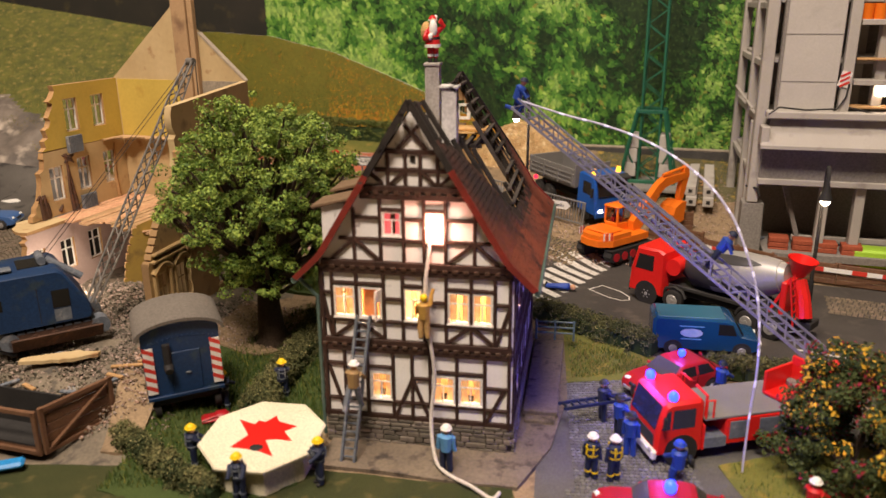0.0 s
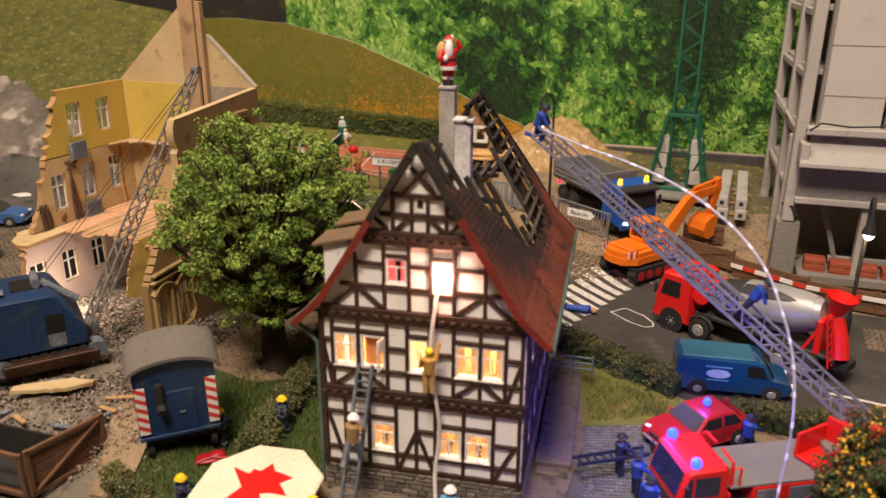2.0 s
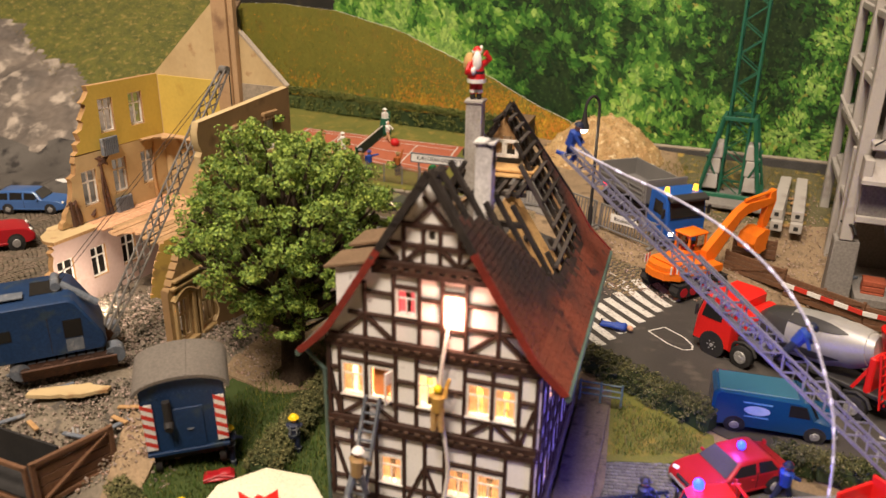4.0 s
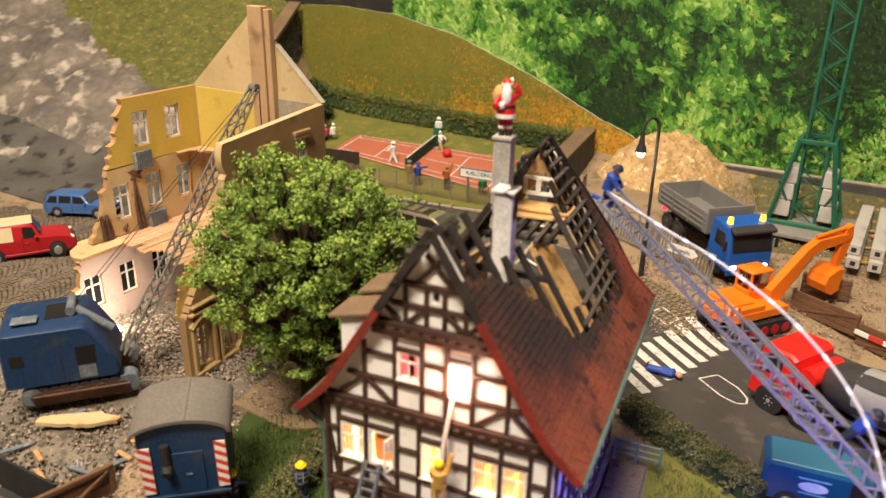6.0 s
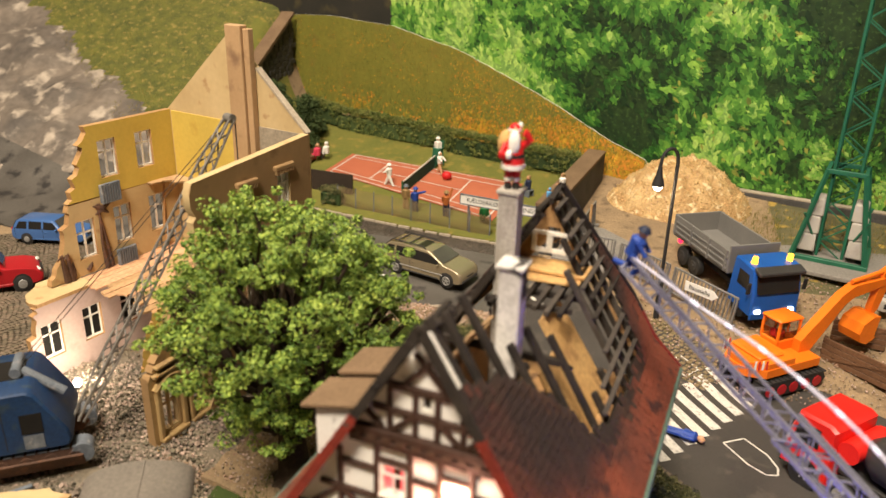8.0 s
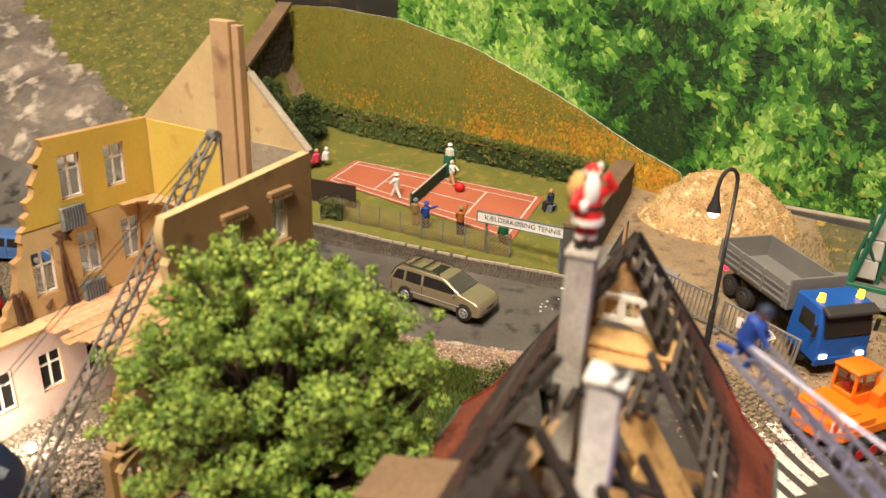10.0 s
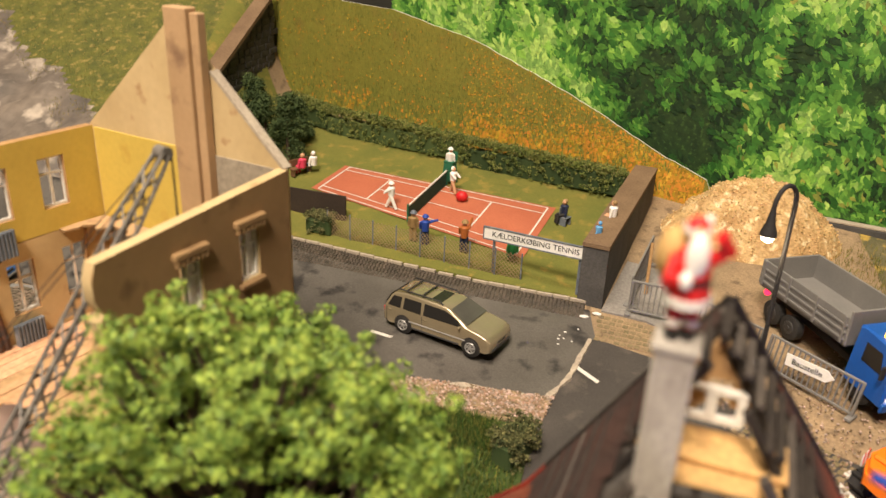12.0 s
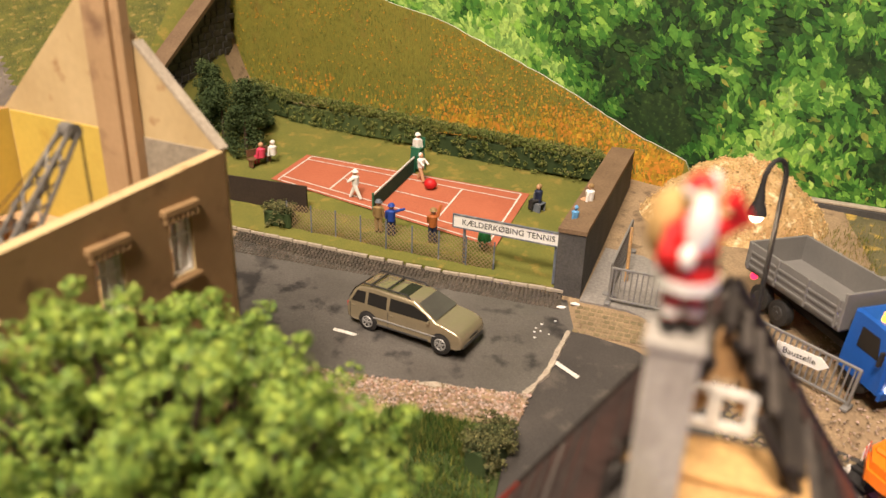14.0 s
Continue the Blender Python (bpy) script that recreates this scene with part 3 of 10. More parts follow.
sheet("garden_lawn", M_GRASS, [(-13.0, 24.5), (-9, 23), (-5.6, 24.8)], [(-11.5, 37.5), (-8.6, 42), (-4.0, 47)], 0.10, 30, 40,
      "dark green garden turf round the tree", "lawn", rough=0.15)
sheet("back_lawn", M_GRASS, [(-10.0, 45), (-6, 44), (-3.6, 44)], [(-9.5, 52.0), (-6, 51.9), (-3.2, 52.2)], 0.14, 20, 10,
      "dark green turf beside the side street", "lawn", rough=0.15)
sheet("house_path", M_SLAB, [(-5.2, 26.0), (-2.4, 25.5), (0.3, 24.8), (2.6, 24.4), (4.2, 27.1), (5.5, 31.2), (6.4, 38.4)], [(-4.5, 28.4), (-3, 29), (-1.0, 30), (1.0, 31), (3.0, 33), (4.0, 34.5), (4.8, 38.8)], 0.16, 30, 8,
      "worn brown concrete path round the house", "pavement", rough=0.03)
sheet("court_lawn", M_LAWN, [(-30, 66.6), (-18.5, 64.5), (-12, 63.3), (-7.8, 62.6), (-1.6, 61.9)],
      [(-33, 86), (-22, 81), (-11, 77.7), (-4, 75.6), (0.4, 74.2)], 0.26, 60, 30,
      "olive lawn round the tennis court", "lawn", rough=0.10)
sheet("tree_earth", M_SANDY, [(-12.4, 35.6), (-9.5, 35.8), (-6.5, 37.2)], [(-11.6, 41.5), (-9.5, 43.5), (-6.0, 43)], 0.2, 20, 20,
      "bare sandy earth under the tree", "soil", rough=0.15)
sheet("gravel_bank", M_SANDY, [(-16, 52.2), (-9, 51.6), (-2.9, 52.4)], [(-16, 54.0), (-9, 53.9), (-2.6, 54.1)], 0.12, 30, 6,
      "brown gravel bank along the street edge", "soil", rough=0.12)
sheet("cobble_lane", M_PAVE, [(-60, 38), (-40, 41), (-25, 44)], [(-60, 56), (-42, 56), (-29, 57)], 0.06, 30, 14,
      "worn cobbled lane beside the ruin", "road")
sheet("sandy_path", M_SANDY, [(-13.9, 27.0), (-13.2, 26.9), (-12.6, 27.1)], [(-14.4, 31.4), (-13.5, 30.9), (-12.5, 30.2)], 0.17, 12, 10,
      "tan sandy footpath beside the wagon", "path", rough=0.03)
sheet("site_drive", M_SANDY, [(-1.0, 58.6), (1.0, 58.5), (2.4, 58.2)], [(-0.95, 61.1), (1.0, 60.8), (2.5, 60.5)], 0.045, 12, 8,
      "sandy bed of the paved site drive", "pavement")
sheet("plot_slab", M_CONCDARK, [(-0.7, 61.3), (1.6, 60.9), (3.6, 59.6)], [(0.6, 66.5), (2.6, 66.0), (5.2, 63.8)], 0.08, 12, 10,
      "grey concrete slab behind the site fence", "pavement", rough=0.02)
sheet("rear_road", M_ASPHALT2, [(-75, 62), (-50, 60), (-38, 57)], [(-75, 72), (-50, 68.5), (-36, 64)], 0.10, 30, 14,
      "grey asphalt road below the rock", "road")

# the printed backdrop, two boards
LEAF_A, LEAF_B, FIELD_A, FIELD_B = 78.0, -0.288, 76.2, -0.36


def backdrop():
    ang = math.degrees(math.atan(LEAF_B))
    g = Geo()
    g.wall(rect(-19.0, 3.0, 60, 34), 0.0, 0.4)
    ob = thing("backdrop", "printed foliage photograph on a board behind the layout", "backdrop", 0, LEAF_A, 0, ang, kind="structure")
    m = material("printed_dark_foliage", (0.008, 0.022, 0.007), (0.022, 0.052, 0.012), 0.6, 160, 500, 0.0, c3=(0.050, 0.105, 0.022))
    part("board", g, m, ob)
    # the printed leaves: flat shapes on the board
    r = random.Random(3)
    tones = ((0.010, 0.036, 0.009), (0.022, 0.080, 0.014), (0.045, 0.155, 0.020), (0.085, 0.25, 0.034), (0.17, 0.38, 0.055), (0.30, 0.50, 0.11), (0.24, 0.27, 0.05))
    mats = [material("printed_leaf", c, tuple(x * 0.7 for x in c), 0.6, 260, 700, 0.1, random=0.4, island=True) for c in tones]
    g = Geo()
    for i in range(52000):
        u = r.uniform(-18.9, 38)
        v = r.uniform(3.9, 24)
        far = smoothstep(13, 20, u)
        lit = noise.fractal(Vector((u * 0.11, v * 0.13, 1.7)), 0.8, 2.0, 3)
        sprig = noise.fractal(Vector((u * 0.55, v * 0.5, 8.3)), 0.9, 2.0, 4)
        fine = noise.fractal(Vector((u * 1.7, v * 1.6, 4.1)), 0.8, 2.0, 3)
        dark = math.exp(-((u - 3.2) / 3.0) ** 2 - ((v - 8.5) / 4.5) ** 2) * 0.6 + math.exp(-((u - 20.0) / 4.0) ** 2 - ((v - 17) / 4.0) ** 2) * 0.35
        glow = 0.25 * math.exp(-((u + 9) / 7.0) ** 2) + 0.2 * math.exp(-((u - 10) / 3.5) ** 2)
        q = 0.38 + 0.5 * lit + 0.62 * sprig + 0.42 * fine + glow - dark + 0.3 * far * (1 - smoothstep(6, 10, v)) + r.gauss(0, 0.10)
        if q < 0.02 or r.random() > 0.35 + q:
            continue
        s = (0.92 - 0.35 * far) * r.uniform(0.35, 1.0) * (1.4 if r.random() < 0.08 else 1)
        a = -1.0 + 1.6 * noise.noise(Vector((u * 0.4, v * 0.4, 6))) + r.gauss(0, 0.55)
        w = s * r.uniform(0.32, 0.6)
        k = max(0, min(5, int(q * 5.6)))
        if k in (3, 4) and u > 7 and r.random() < 0.07:
            k = 6
        ca, sa = math.cos(a), math.sin(a)
        pts = [(0, 0), (0.16, 0.55), (0.36, 0.95), (0.6, 0.8), (0.8, 0.35), (1, 0), (0.78, -0.4), (0.55, -0.85), (0.3, -0.9), (0.12, -0.5)]
        z = -0.01 - 0.0000012 * i
        vs = []
        for px, py in pts:
            x, y = (px - 0.5) * s, py * w * 0.5
            vs.append((u + x * ca - y * sa, z, v + x * sa + y * ca))
        g.add(vs, [tuple(reversed(range(10)))], k)
    part("printed_leaf", g, mats, ob, "flat printed leaf shapes in many greens", 0, "stuff")
    g = Geo()
    g.box(20, -0.3, 3.2, 80, 0.7, 1.5, 0.05)
    g.box(20, -0.38, 4.05, 80, 0.5, 0.16, 0.03, 1)
    ob2 = thing("low_wall", "low grey wall with a pale coping below the backdrop", "wall", 0, LEAF_A, 0, ang, kind="structure")
    part("wall_body", g, [M_DARKWALL, M_KERB], ob2)


backdrop()


def field_board():
    ang = math.degrees(math.atan(FIELD_B))
    cs = math.cos(radians(ang))
    ob = thing("field_backdrop", "printed hillside field with orange flowers cut along its ridge", "backdrop", 0, FIELD_A, 0, ang, kind="structure")
    top = [(5.6, 5.7), (2.0, 7.0), (-2.5, 9.1), (-7.2, 10.9), (-12, 12.6), (-19.3, 14.1), (-26, 14.5), (-33, 14.2)]
    r = random.Random(5)
    line = []
    for i in range(len(top) - 1):
        (a, b), (c, d) = top[i], top[i + 1]
        for j in range(8):
            t = j / 8
            line.append((a + (c - a) * t, b + (d - b) * t + r.uniform(-0.04, 0.04)))
    line.append(top[-1])
    outline = [(-33, 3.0), (7.0, 3.0)] + line
    m = material("printed_field_grass", (0.17, 0.165, 0.026), (0.22, 0.19, 0.03), 0.7, 22, 500, 0.0, c3=(0.20, 0.155, 0.03))
    edge = material("white_cut_edge", (0.6, 0.6, 0.55), (0.5, 0.5, 0.45), 0.7)
    part("board", Geo().wall(outline, 0.0, 0.12, 0, kside=1), [m, edge], ob)
    mats = [material("printed_orange_flower", (0.46, 0.25, 0.022), (0.38, 0.18, 0.02), 0.7, 60, 400, 0, random=0.5, island=True),
            material("printed_grass_blade", (0.19, 0.20, 0.035), (0.13, 0.15, 0.026), 0.7, 60, 400, 0, random=0.4, island=True),
            material("printed_yellow_flower", (0.50, 0.34, 0.03), (0.42, 0.25, 0.02), 0.7, 60, 400, 0, random=0.4, island=True)]

    def ridge(u):
        for (a, b), (c, d) in zip(top, top[1:]):
            if c <= u <= a:
                return b + (d - b) * (u - a) / (c - a)
        return 0
    g = Geo()
    for i in range(24000):
        u = r.uniform(-32.5, 5.4)
        h = ridge(u)
        v = r.uniform(3.4, h)
        low = 1 - smoothstep(3.5, 9.5, v)
        patch = noise.fractal(Vector((u * 0.25, v * 0.5, 2.2)), 1.0, 2.0, 3)
        orange = 0.04 + 0.16 * low + 0.42 * smoothstep(-13.0, -12.2, u) * (0.5 + low) + 0.45 * (patch > 0.2) * (0.3 + low)
        s = 0.10 + 0.18 * low
        k = 1
        if r.random() < orange:
            k = 0 if r.random() < 0.75 else 2
        w, l = (s * r.uniform(0.25, 0.4), s * r.uniform(1.2, 2.6)) if k == 1 else (s * r.uniform(0.6, 1.3), s * r.uniform(0.7, 1.5))
        if v + l > h:
            continue
        z = -0.006 - 0.000002 * i
        dx = r.gauss(0, 0.25) * l
        g.add([(u - w / 2, z, v), (u + w / 2, z, v + 0.02), (u + w * 0.3 + dx, z, v + l), (u - w * 0.3 + dx, z, v + l * 0.9)], [(0, 1, 2, 3)], k)
    part("printed_meadow", g, mats, ob, "flat printed blades and orange flower specks", 0, "stuff")


field_board()


def far_board():
    """The dark board behind the field's upper left end."""
    ang = math.degrees(math.atan(LEAF_B))
    m = material("dark_painted_board", (0.030, 0.026, 0.020), (0.018, 0.018, 0.014), 0.8, 25, 400, 0.0, c3=(0.055, 0.045, 0.022))
    single("rear_board", Geo().wall(rect(-75, 3, -19.05, 34), 0, 0.4), m, "dark painted board behind the hill", "backdrop", 0, LEAF_A + 1.0, 0, ang, kind="structure")


far_board()


def room():
    """Plain walls and a ceiling far off, to close the place."""
    m = material("room_wall_paint", (0.42, 0.37, 0.30), (0.38, 0.33, 0.27), 0.9, 2, 60, 0.0)
    for name, o, x, y, rz in (("wall_north", 400, 0, 200, 0), ("wall_south", 400, 0, -200, 180), ("wall_east", 400, 200, 0, -90), ("wall_west", 400, -200, 0, 90)):
        single(name, Geo().wall(rect(-o / 2, -5, o / 2, 190), 0, 8), m, "plain painted room wall", "wall", x, y, 0, rz, kind="structure")
    single("ceiling", Geo().box(0, 0, 194, 416, 416, 8), m, "plain painted ceiling", "ceiling", kind="structure")


room()


# ---- the burning half-timbered house ----
HOUSE = dict(x=-1.155, y=27.44, z=0.0, rz=-10.4)
EAVE_Z, RIDGE_Z, HALF, DEPTH = 7.45, 14.0, 3.78, 10.4


def roof_z(lx):
    """Height of the roof's upper side over the cross-section: straight, with a flared foot."""
    a = abs(lx)
    if a < 3.6:
        return RIDGE_Z - a * 1.62
    return RIDGE_Z - 3.6 * 1.62 - (a - 3.6) * 0.95


def house_window(parent, x, z, w, h, lit, name="window"):
    win = part(name, Geo().wall(rect(x - w / 2 - 0.06, z - 0.08, x + w / 2 + 0.06, z + h + 0.06), -0.07, 0.05, 0,
                                [rect(x - w / 2 + 0.04, z + 0.04, x + w / 2 - 0.04, z + h - 0.04)]), M_WINFRAME, parent)
    bars = Geo()
    bars.box(x, -0.02, z + h * 0.66, w - 0.06, 0.05, 0.05)
    bars.box(x, -0.02, z + h * 0.33, 0.05, 0.05, h * 0.62)
    bars.box(x, -0.07, z - 0.03, w + 0.14, 0.12, 0.07, 0.01)
    part("glazing_bar", bars, M_WINFRAME, win)
    cur = Geo()
    n = 7
    for sgn in (-1, 1):
        vs, fs = [], []
        for i in range(n):
            px = x + sgn * (w / 2 - (w * 0.36) * i / (n - 1))
            py = 0.16 + (0.04 if i % 2 else 0.0)
            vs += [(px, py, z + 0.02), (px, py, z + h)]
        fs = [(2 * i, 2 * i + 2, 2 * i + 3, 2 * i + 1) for i in range(n - 1)]
        cur.add(vs, fs)
    part("curtain", cur, lit, win)
    return win


def house():
    h = thing("half_timbered_house", "white half-timbered model house with dark beams and a burnt open roof", "house",
              HOUSE["x"], HOUSE["y"], HOUSE["z"], HOUSE["rz"])
    H_ = HALF
    # window openings in the front: x, z, width, height, glow
    # curtain cloth is made to emit, standing in for room light behind it
    glow_o = material("amber_glow_curtain", (0.85, 0.52, 0.22), (0.50, 0.22, 0.07), 0.8, 400, 1200, 0.0, emit=0.55)
    glow_y = material("yellow_glow_curtain", (1.0, 0.74, 0.34), (0.9, 0.6, 0.25), 0.8, 400, 1200, 0.0, emit=1.1)
    glow_r = material("red_glow_curtain", (1.0, 0.20, 0.20), (0.9, 0.15, 0.15), 0.8, 400, 1200, 0.0, emit=0.5)
    wins = [(-2.80, 5.58, 0.80, 1.22, glow_o), (-0.07, 5.58, 0.66, 1.25, glow_y), (1.70, 5.56, 0.78, 1.22, glow_o), (2.60, 5.56, 0.72, 1.22, glow_o),
            (-1.42, 2.12, 0.80, 1.12, glow_o), (1.08, 2.12, 0.86, 1.12, glow_o), (2.16, 2.12, 0.84, 1.12, glow_o),
            (-0.82, 8.95, 0.66, 0.90, glow_r)]
    openw = (-1.75, 5.58, 0.82, 1.22)
    hotw = (0.79, 8.72, 0.62, 1.12)
    small = (0.02, 11.55, 0.36, 0.5)
    holes = [rect(x - w / 2, z, x + w / 2, z + hh) for x, z, w, hh, _ in wins] + \
            [rect(x - w / 2, z, x + w / 2, z + hh) for x, z, w, hh in (openw, hotw, small)]
    outline = [(-H_, 1.15), (H_, 1.15), (H_, roof_z(H_) - 0.12), (0, RIDGE_Z - 0.35), (-H_, roof_z(H_) - 0.12)]
    part("front_wall", Geo().wall(outline, 0.0, 0.22, 0, holes), M_PLASTER, h, "white plaster panels with soot smudges")
    back_holes = [rect(-0.12, 12.2, 0.2, 12.75), rect(0.32, 12.2, 0.62, 12.75)]
    part("back_wall", Geo().wall(outline, DEPTH - 0.22, DEPTH, 0, back_holes), M_TAN, h, "tan boarded gable seen from inside")
    bw = Geo()
    bw.wall(rect(-0.62, 11.85, 0.62, 12.6), DEPTH - 0.34, DEPTH - 0.2, 0, [rect(-0.46, 11.98, -0.1, 12.48), rect(0.1, 11.98, 0.46, 12.48)])
    part("window", bw, M_WINFRAME, h, "white twin gable window")
    for sgn in (-1, 1):
        sh = [rect(1.6 + i * 2.1, z0, 2.5 + i * 2.1, z0 + 1.15) for i in range(4) for z0 in (2.1, 5.6)]
        m = at(sgn * (H_ - 0.11), 0, 0, 90)
        part("side_wall", Geo().wall(rect(0.22, 1.15, DEPTH - 0.22, 8.0), -0.11, 0.11, 0, sh, m=m), M_PLASTER, h)
        for p in sh:
            wg = Geo()
            wg.wall(rect(p[0][0] - 0.03, p[0][1] - 0.03, p[2][0] + 0.03, p[2][1] + 0.03), -0.06, 0.06, 0,
                    [rect(p[0][0] + 0.06, p[0][1] + 0.06, p[2][0] - 0.06, p[2][1] - 0.06)], m=at(sgn * (H_ + 0.0), 0, 0, 90))
            wg.box(sgn * H_, (p[0][0] + p[2][0]) / 2, (p[0][1] + p[2][1]) / 2, 0.05, 0.05, 1.0)
            part("window", wg, M_WINFRAME, h)
        xx = sgn * (H_ + 0.02)
        for zz in (1.3, 2.0, 3.4, 4.4, 5.4, 6.9, 7.8):
            part("rail_timber", Geo().box(xx, DEPTH / 2, zz, 0.1, DEPTH, 0.3 if zz in (1.3, 4.4, 7.8) else 0.18), M_TIMBER, h)
        for i in range(11):
            part("post_timber", Geo().box(xx, 0.2 + i * 1.0, 4.5, 0.11, 0.22, 6.4), M_TIMBER, h)
    # attic and storey floors; lamps between them add to the curtains' own emission
    part("attic_floor", Geo().box(0, DEPTH / 2, 7.75, 2 * H_ - 0.5, DEPTH - 0.5, 0.15), M_TAN, h, "scorched tan attic floor boards")
    part("storey_floor", Geo().box(0, DEPTH / 2, 4.3, 2 * H_ - 0.5, DEPTH - 0.5, 0.15), M_TAN, h)
    inner = Geo()
    inner.wall([(-3.2, 7.9), (3.2, 7.9), (2.1, 9.9), (-2.1, 9.9)], 2.3, 2.42)
    inner.box(0.0, 2.4, 6.1, 7.0, 0.12, 3.3)
    inner.box(0.0, 2.4, 2.7, 7.0, 0.12, 2.9)
    part("inner_wall", inner, M_TAN, h, "tan partition boards")
    # timbers of the front
    y0 = -0.035
    bars = []

    def bar(xa, za, xb, zb, w=0.2):
        g = Geo()
        g.beam((xa, y0, za), (xb, y0, zb), 0.13, w, 0, (0, 1, 0), 0.02)
        bars.append(g)

    def half(z):
        return min(H_, (RIDGE_Z - 0.3 - z) / 1.62)
    # full-width plates; the storeys jut a little
    for z, w, jut in ((1.30, 0.26, 0), (4.26, 0.26, 0.03), (4.58, 0.26, 0.06), (7.52, 0.26, 0.03), (7.80, 0.26, 0.07), (10.46, 0.22, 0.05), (10.76, 0.22, 0.08), (11.44, 0.16, 0), (12.12, 0.18, 0.0)):
        hw = half(z)
        g = Geo().box(0, y0 - jut / 2, z, 2 * hw, 0.13 + jut, w, 0.02)
        bars.append(g)
    joist = mesh_of("joist_end", Geo().box(0, 0, 0, 0.22, 0.2, 0.17, 0.03), M_JOIST)
    for z in (4.42, 7.66, 10.61):
        n_ = int(2 * half(z) / 0.4)
        for i in range(n_ + 1):
            piece("joist_end", joist, h, -half(z) + 0.14 + (2 * half(z) - 0.28) * i / n_, -0.09, z)
    for s_ in (-1, 1):
        bar(s_ * (H_ - 0.12), 1.2, s_ * (H_ - 0.12), 7.5, 0.26)
    for x in (-2.9, -1.98, -0.93, -0.16, 0.56, 1.62, 2.72):
        bar(x, 1.35, x, 4.2, 0.17)
    for x in (-3.28, -2.30, -1.22, -0.47, 0.36, 1.22, 2.18, 3.08):
        bar(x, 4.66, x, 7.45, 0.18)
    for x in (-2.30, -1.27, -0.38, 0.40, 1.22, 2.30):
        bar(x, 7.9, x, min(10.4, roof_z(x) - 0.3), 0.18)
    for x in (-0.92, -0.26, 0.30, 0.94):
        bar(x, 10.85, x, 12.05, 0.15)
    # rails
    for xa, xb, z in ((-3.6, -2.9, 3.55), (-2.9, -2.0, 3.5), (-1.98, -0.93, 3.5), (-1.98, -0.93, 2.0), (-0.93, 0.56, 2.0), (-0.16, 0.56, 3.1), (0.56, 2.72, 3.45),
                      (0.56, 2.72, 1.98), (2.72, 3.6, 2.9), (2.72, 3.6, 1.95), (-3.6, -1.98, 2.0)):
        bar(xa, z, xb, z, 0.15)
    for xa, xb, z in ((-3.7, -3.28, 6.55), (-3.7, -3.28, 5.5), (-3.28, -1.22, 6.98), (-3.28, -1.22, 5.45), (-1.22, -0.47, 6.4), (-1.22, -0.47, 5.45), (-0.47, 0.36, 6.98),
                      (-0.47, 0.36, 5.42), (0.36, 1.22, 6.35), (0.36, 1.22, 5.42), (1.22, 3.08, 6.92), (1.22, 3.08, 5.42), (3.08, 3.7, 6.4), (3.08, 3.7, 5.4)):
        bar(xa, z, xb, z, 0.16)
    for xa, xb, z in ((-2.9, -1.27, 8.78), (-2.3, -1.27, 9.62), (-1.27, -0.38, 8.75), (-1.27, -0.38, 9.95), (-0.38, 0.40, 8.75), (-0.38, 0.40, 9.6), (0.40, 1.22, 9.95),
                      (0.40, 1.22, 8.62), (1.22, 2.9, 8.78), (1.22, 2.3, 9.62)):
        bar(xa, z, xb, z, 0.16)
    # braces
    for q in ((-3.55, 3.4, -2.95, 1.4), (-0.16, 3.1, -0.85, 1.4), (-0.16, 3.1, 0.5, 1.4), (3.5, 2.9, 2.78, 1.4),
              (-3.68, 6.6, -3.34, 4.7), (-3.2, 4.75, -2.36, 5.4), (-2.24, 5.4, -1.28, 4.75), (1.28, 4.75, 2.12, 5.4), (2.24, 5.4, 3.02, 4.75), (3.6, 6.2, 3.14, 4.7),
              (-3.2, 7.95, -2.38, 8.7), (-2.22, 8.7, -1.34, 7.95), (1.3, 7.95, 2.22, 8.7), (2.38, 8.7, 3.2, 7.95),
              (-1.7, 11.4, -1.1, 10.9), (-0.85, 10.9, -0.3, 11.4), (0.34, 11.4, 0.88, 10.9), (1.0, 10.9, 1.6, 11.4),
              (-0.55, 12.2, 0.28, 13.1), (0.55, 12.2, -0.28, 13.1)):
        bar(*q, 0.15)
    for g in bars:
        part("beam", g, M_TIMBER, h)
    # windows with their curtains
    for x, z, w, hh, mt in wins:
        house_window(h, x, z, w, hh, mt)
    x, z, w, hh = openw
    op = part("window", Geo().wall(rect(x - w / 2 - 0.06, z - 0.08, x + w / 2 + 0.06, z + hh + 0.06), -0.07, 0.05, 0,
                                   [rect(x - w / 2 + 0.04, z + 0.04, x + w / 2 - 0.04, z + hh - 0.04)]), M_WINFRAME, h, "opened white casement window")
    part("casement", Geo(at(x + w / 2, -0.04, 0, 72 - 180)).wall(rect(0, z, 0.42, z + hh), -0.03, 0.03, 0, [rect(0.06, z + 0.07, 0.36, z + 0.75)]), M_WINFRAME, op)
    cu = Geo()
    cu.add([(x - 0.3, 0.14, z), (x + 0.2, 0.2, z), (x + 0.34, 0.14, z + hh), (x - 0.34, 0.16, z + hh)], [(0, 1, 2, 3)])
    part("curtain", cu, M_CURTAIN, op)
    x, z, w, hh = hotw
    hot = part("window", Geo().wall(rect(x - w / 2 - 0.05, z - 0.05, x + w / 2 + 0.05, z + hh + 0.05), -0.06, 0.05, 0,
                                    [rect(x - w / 2 + 0.03, z + 0.03, x + w / 2 - 0.03, z + hh - 0.03)]), M_WINFRAME, h, "window glowing white from the fire lamp")
    fire = material("lit_fire_lamp", (1.0, 0.72, 0.48), (1.0, 0.72, 0.48), 0.4, 60, 900, 0, emit=4.0)
    part("fire_lamp", Geo().box(x, 0.06, z + hh / 2, w - 0.08, 0.12, hh - 0.08, 0.03), fire, hot, "glowing fire lamp")
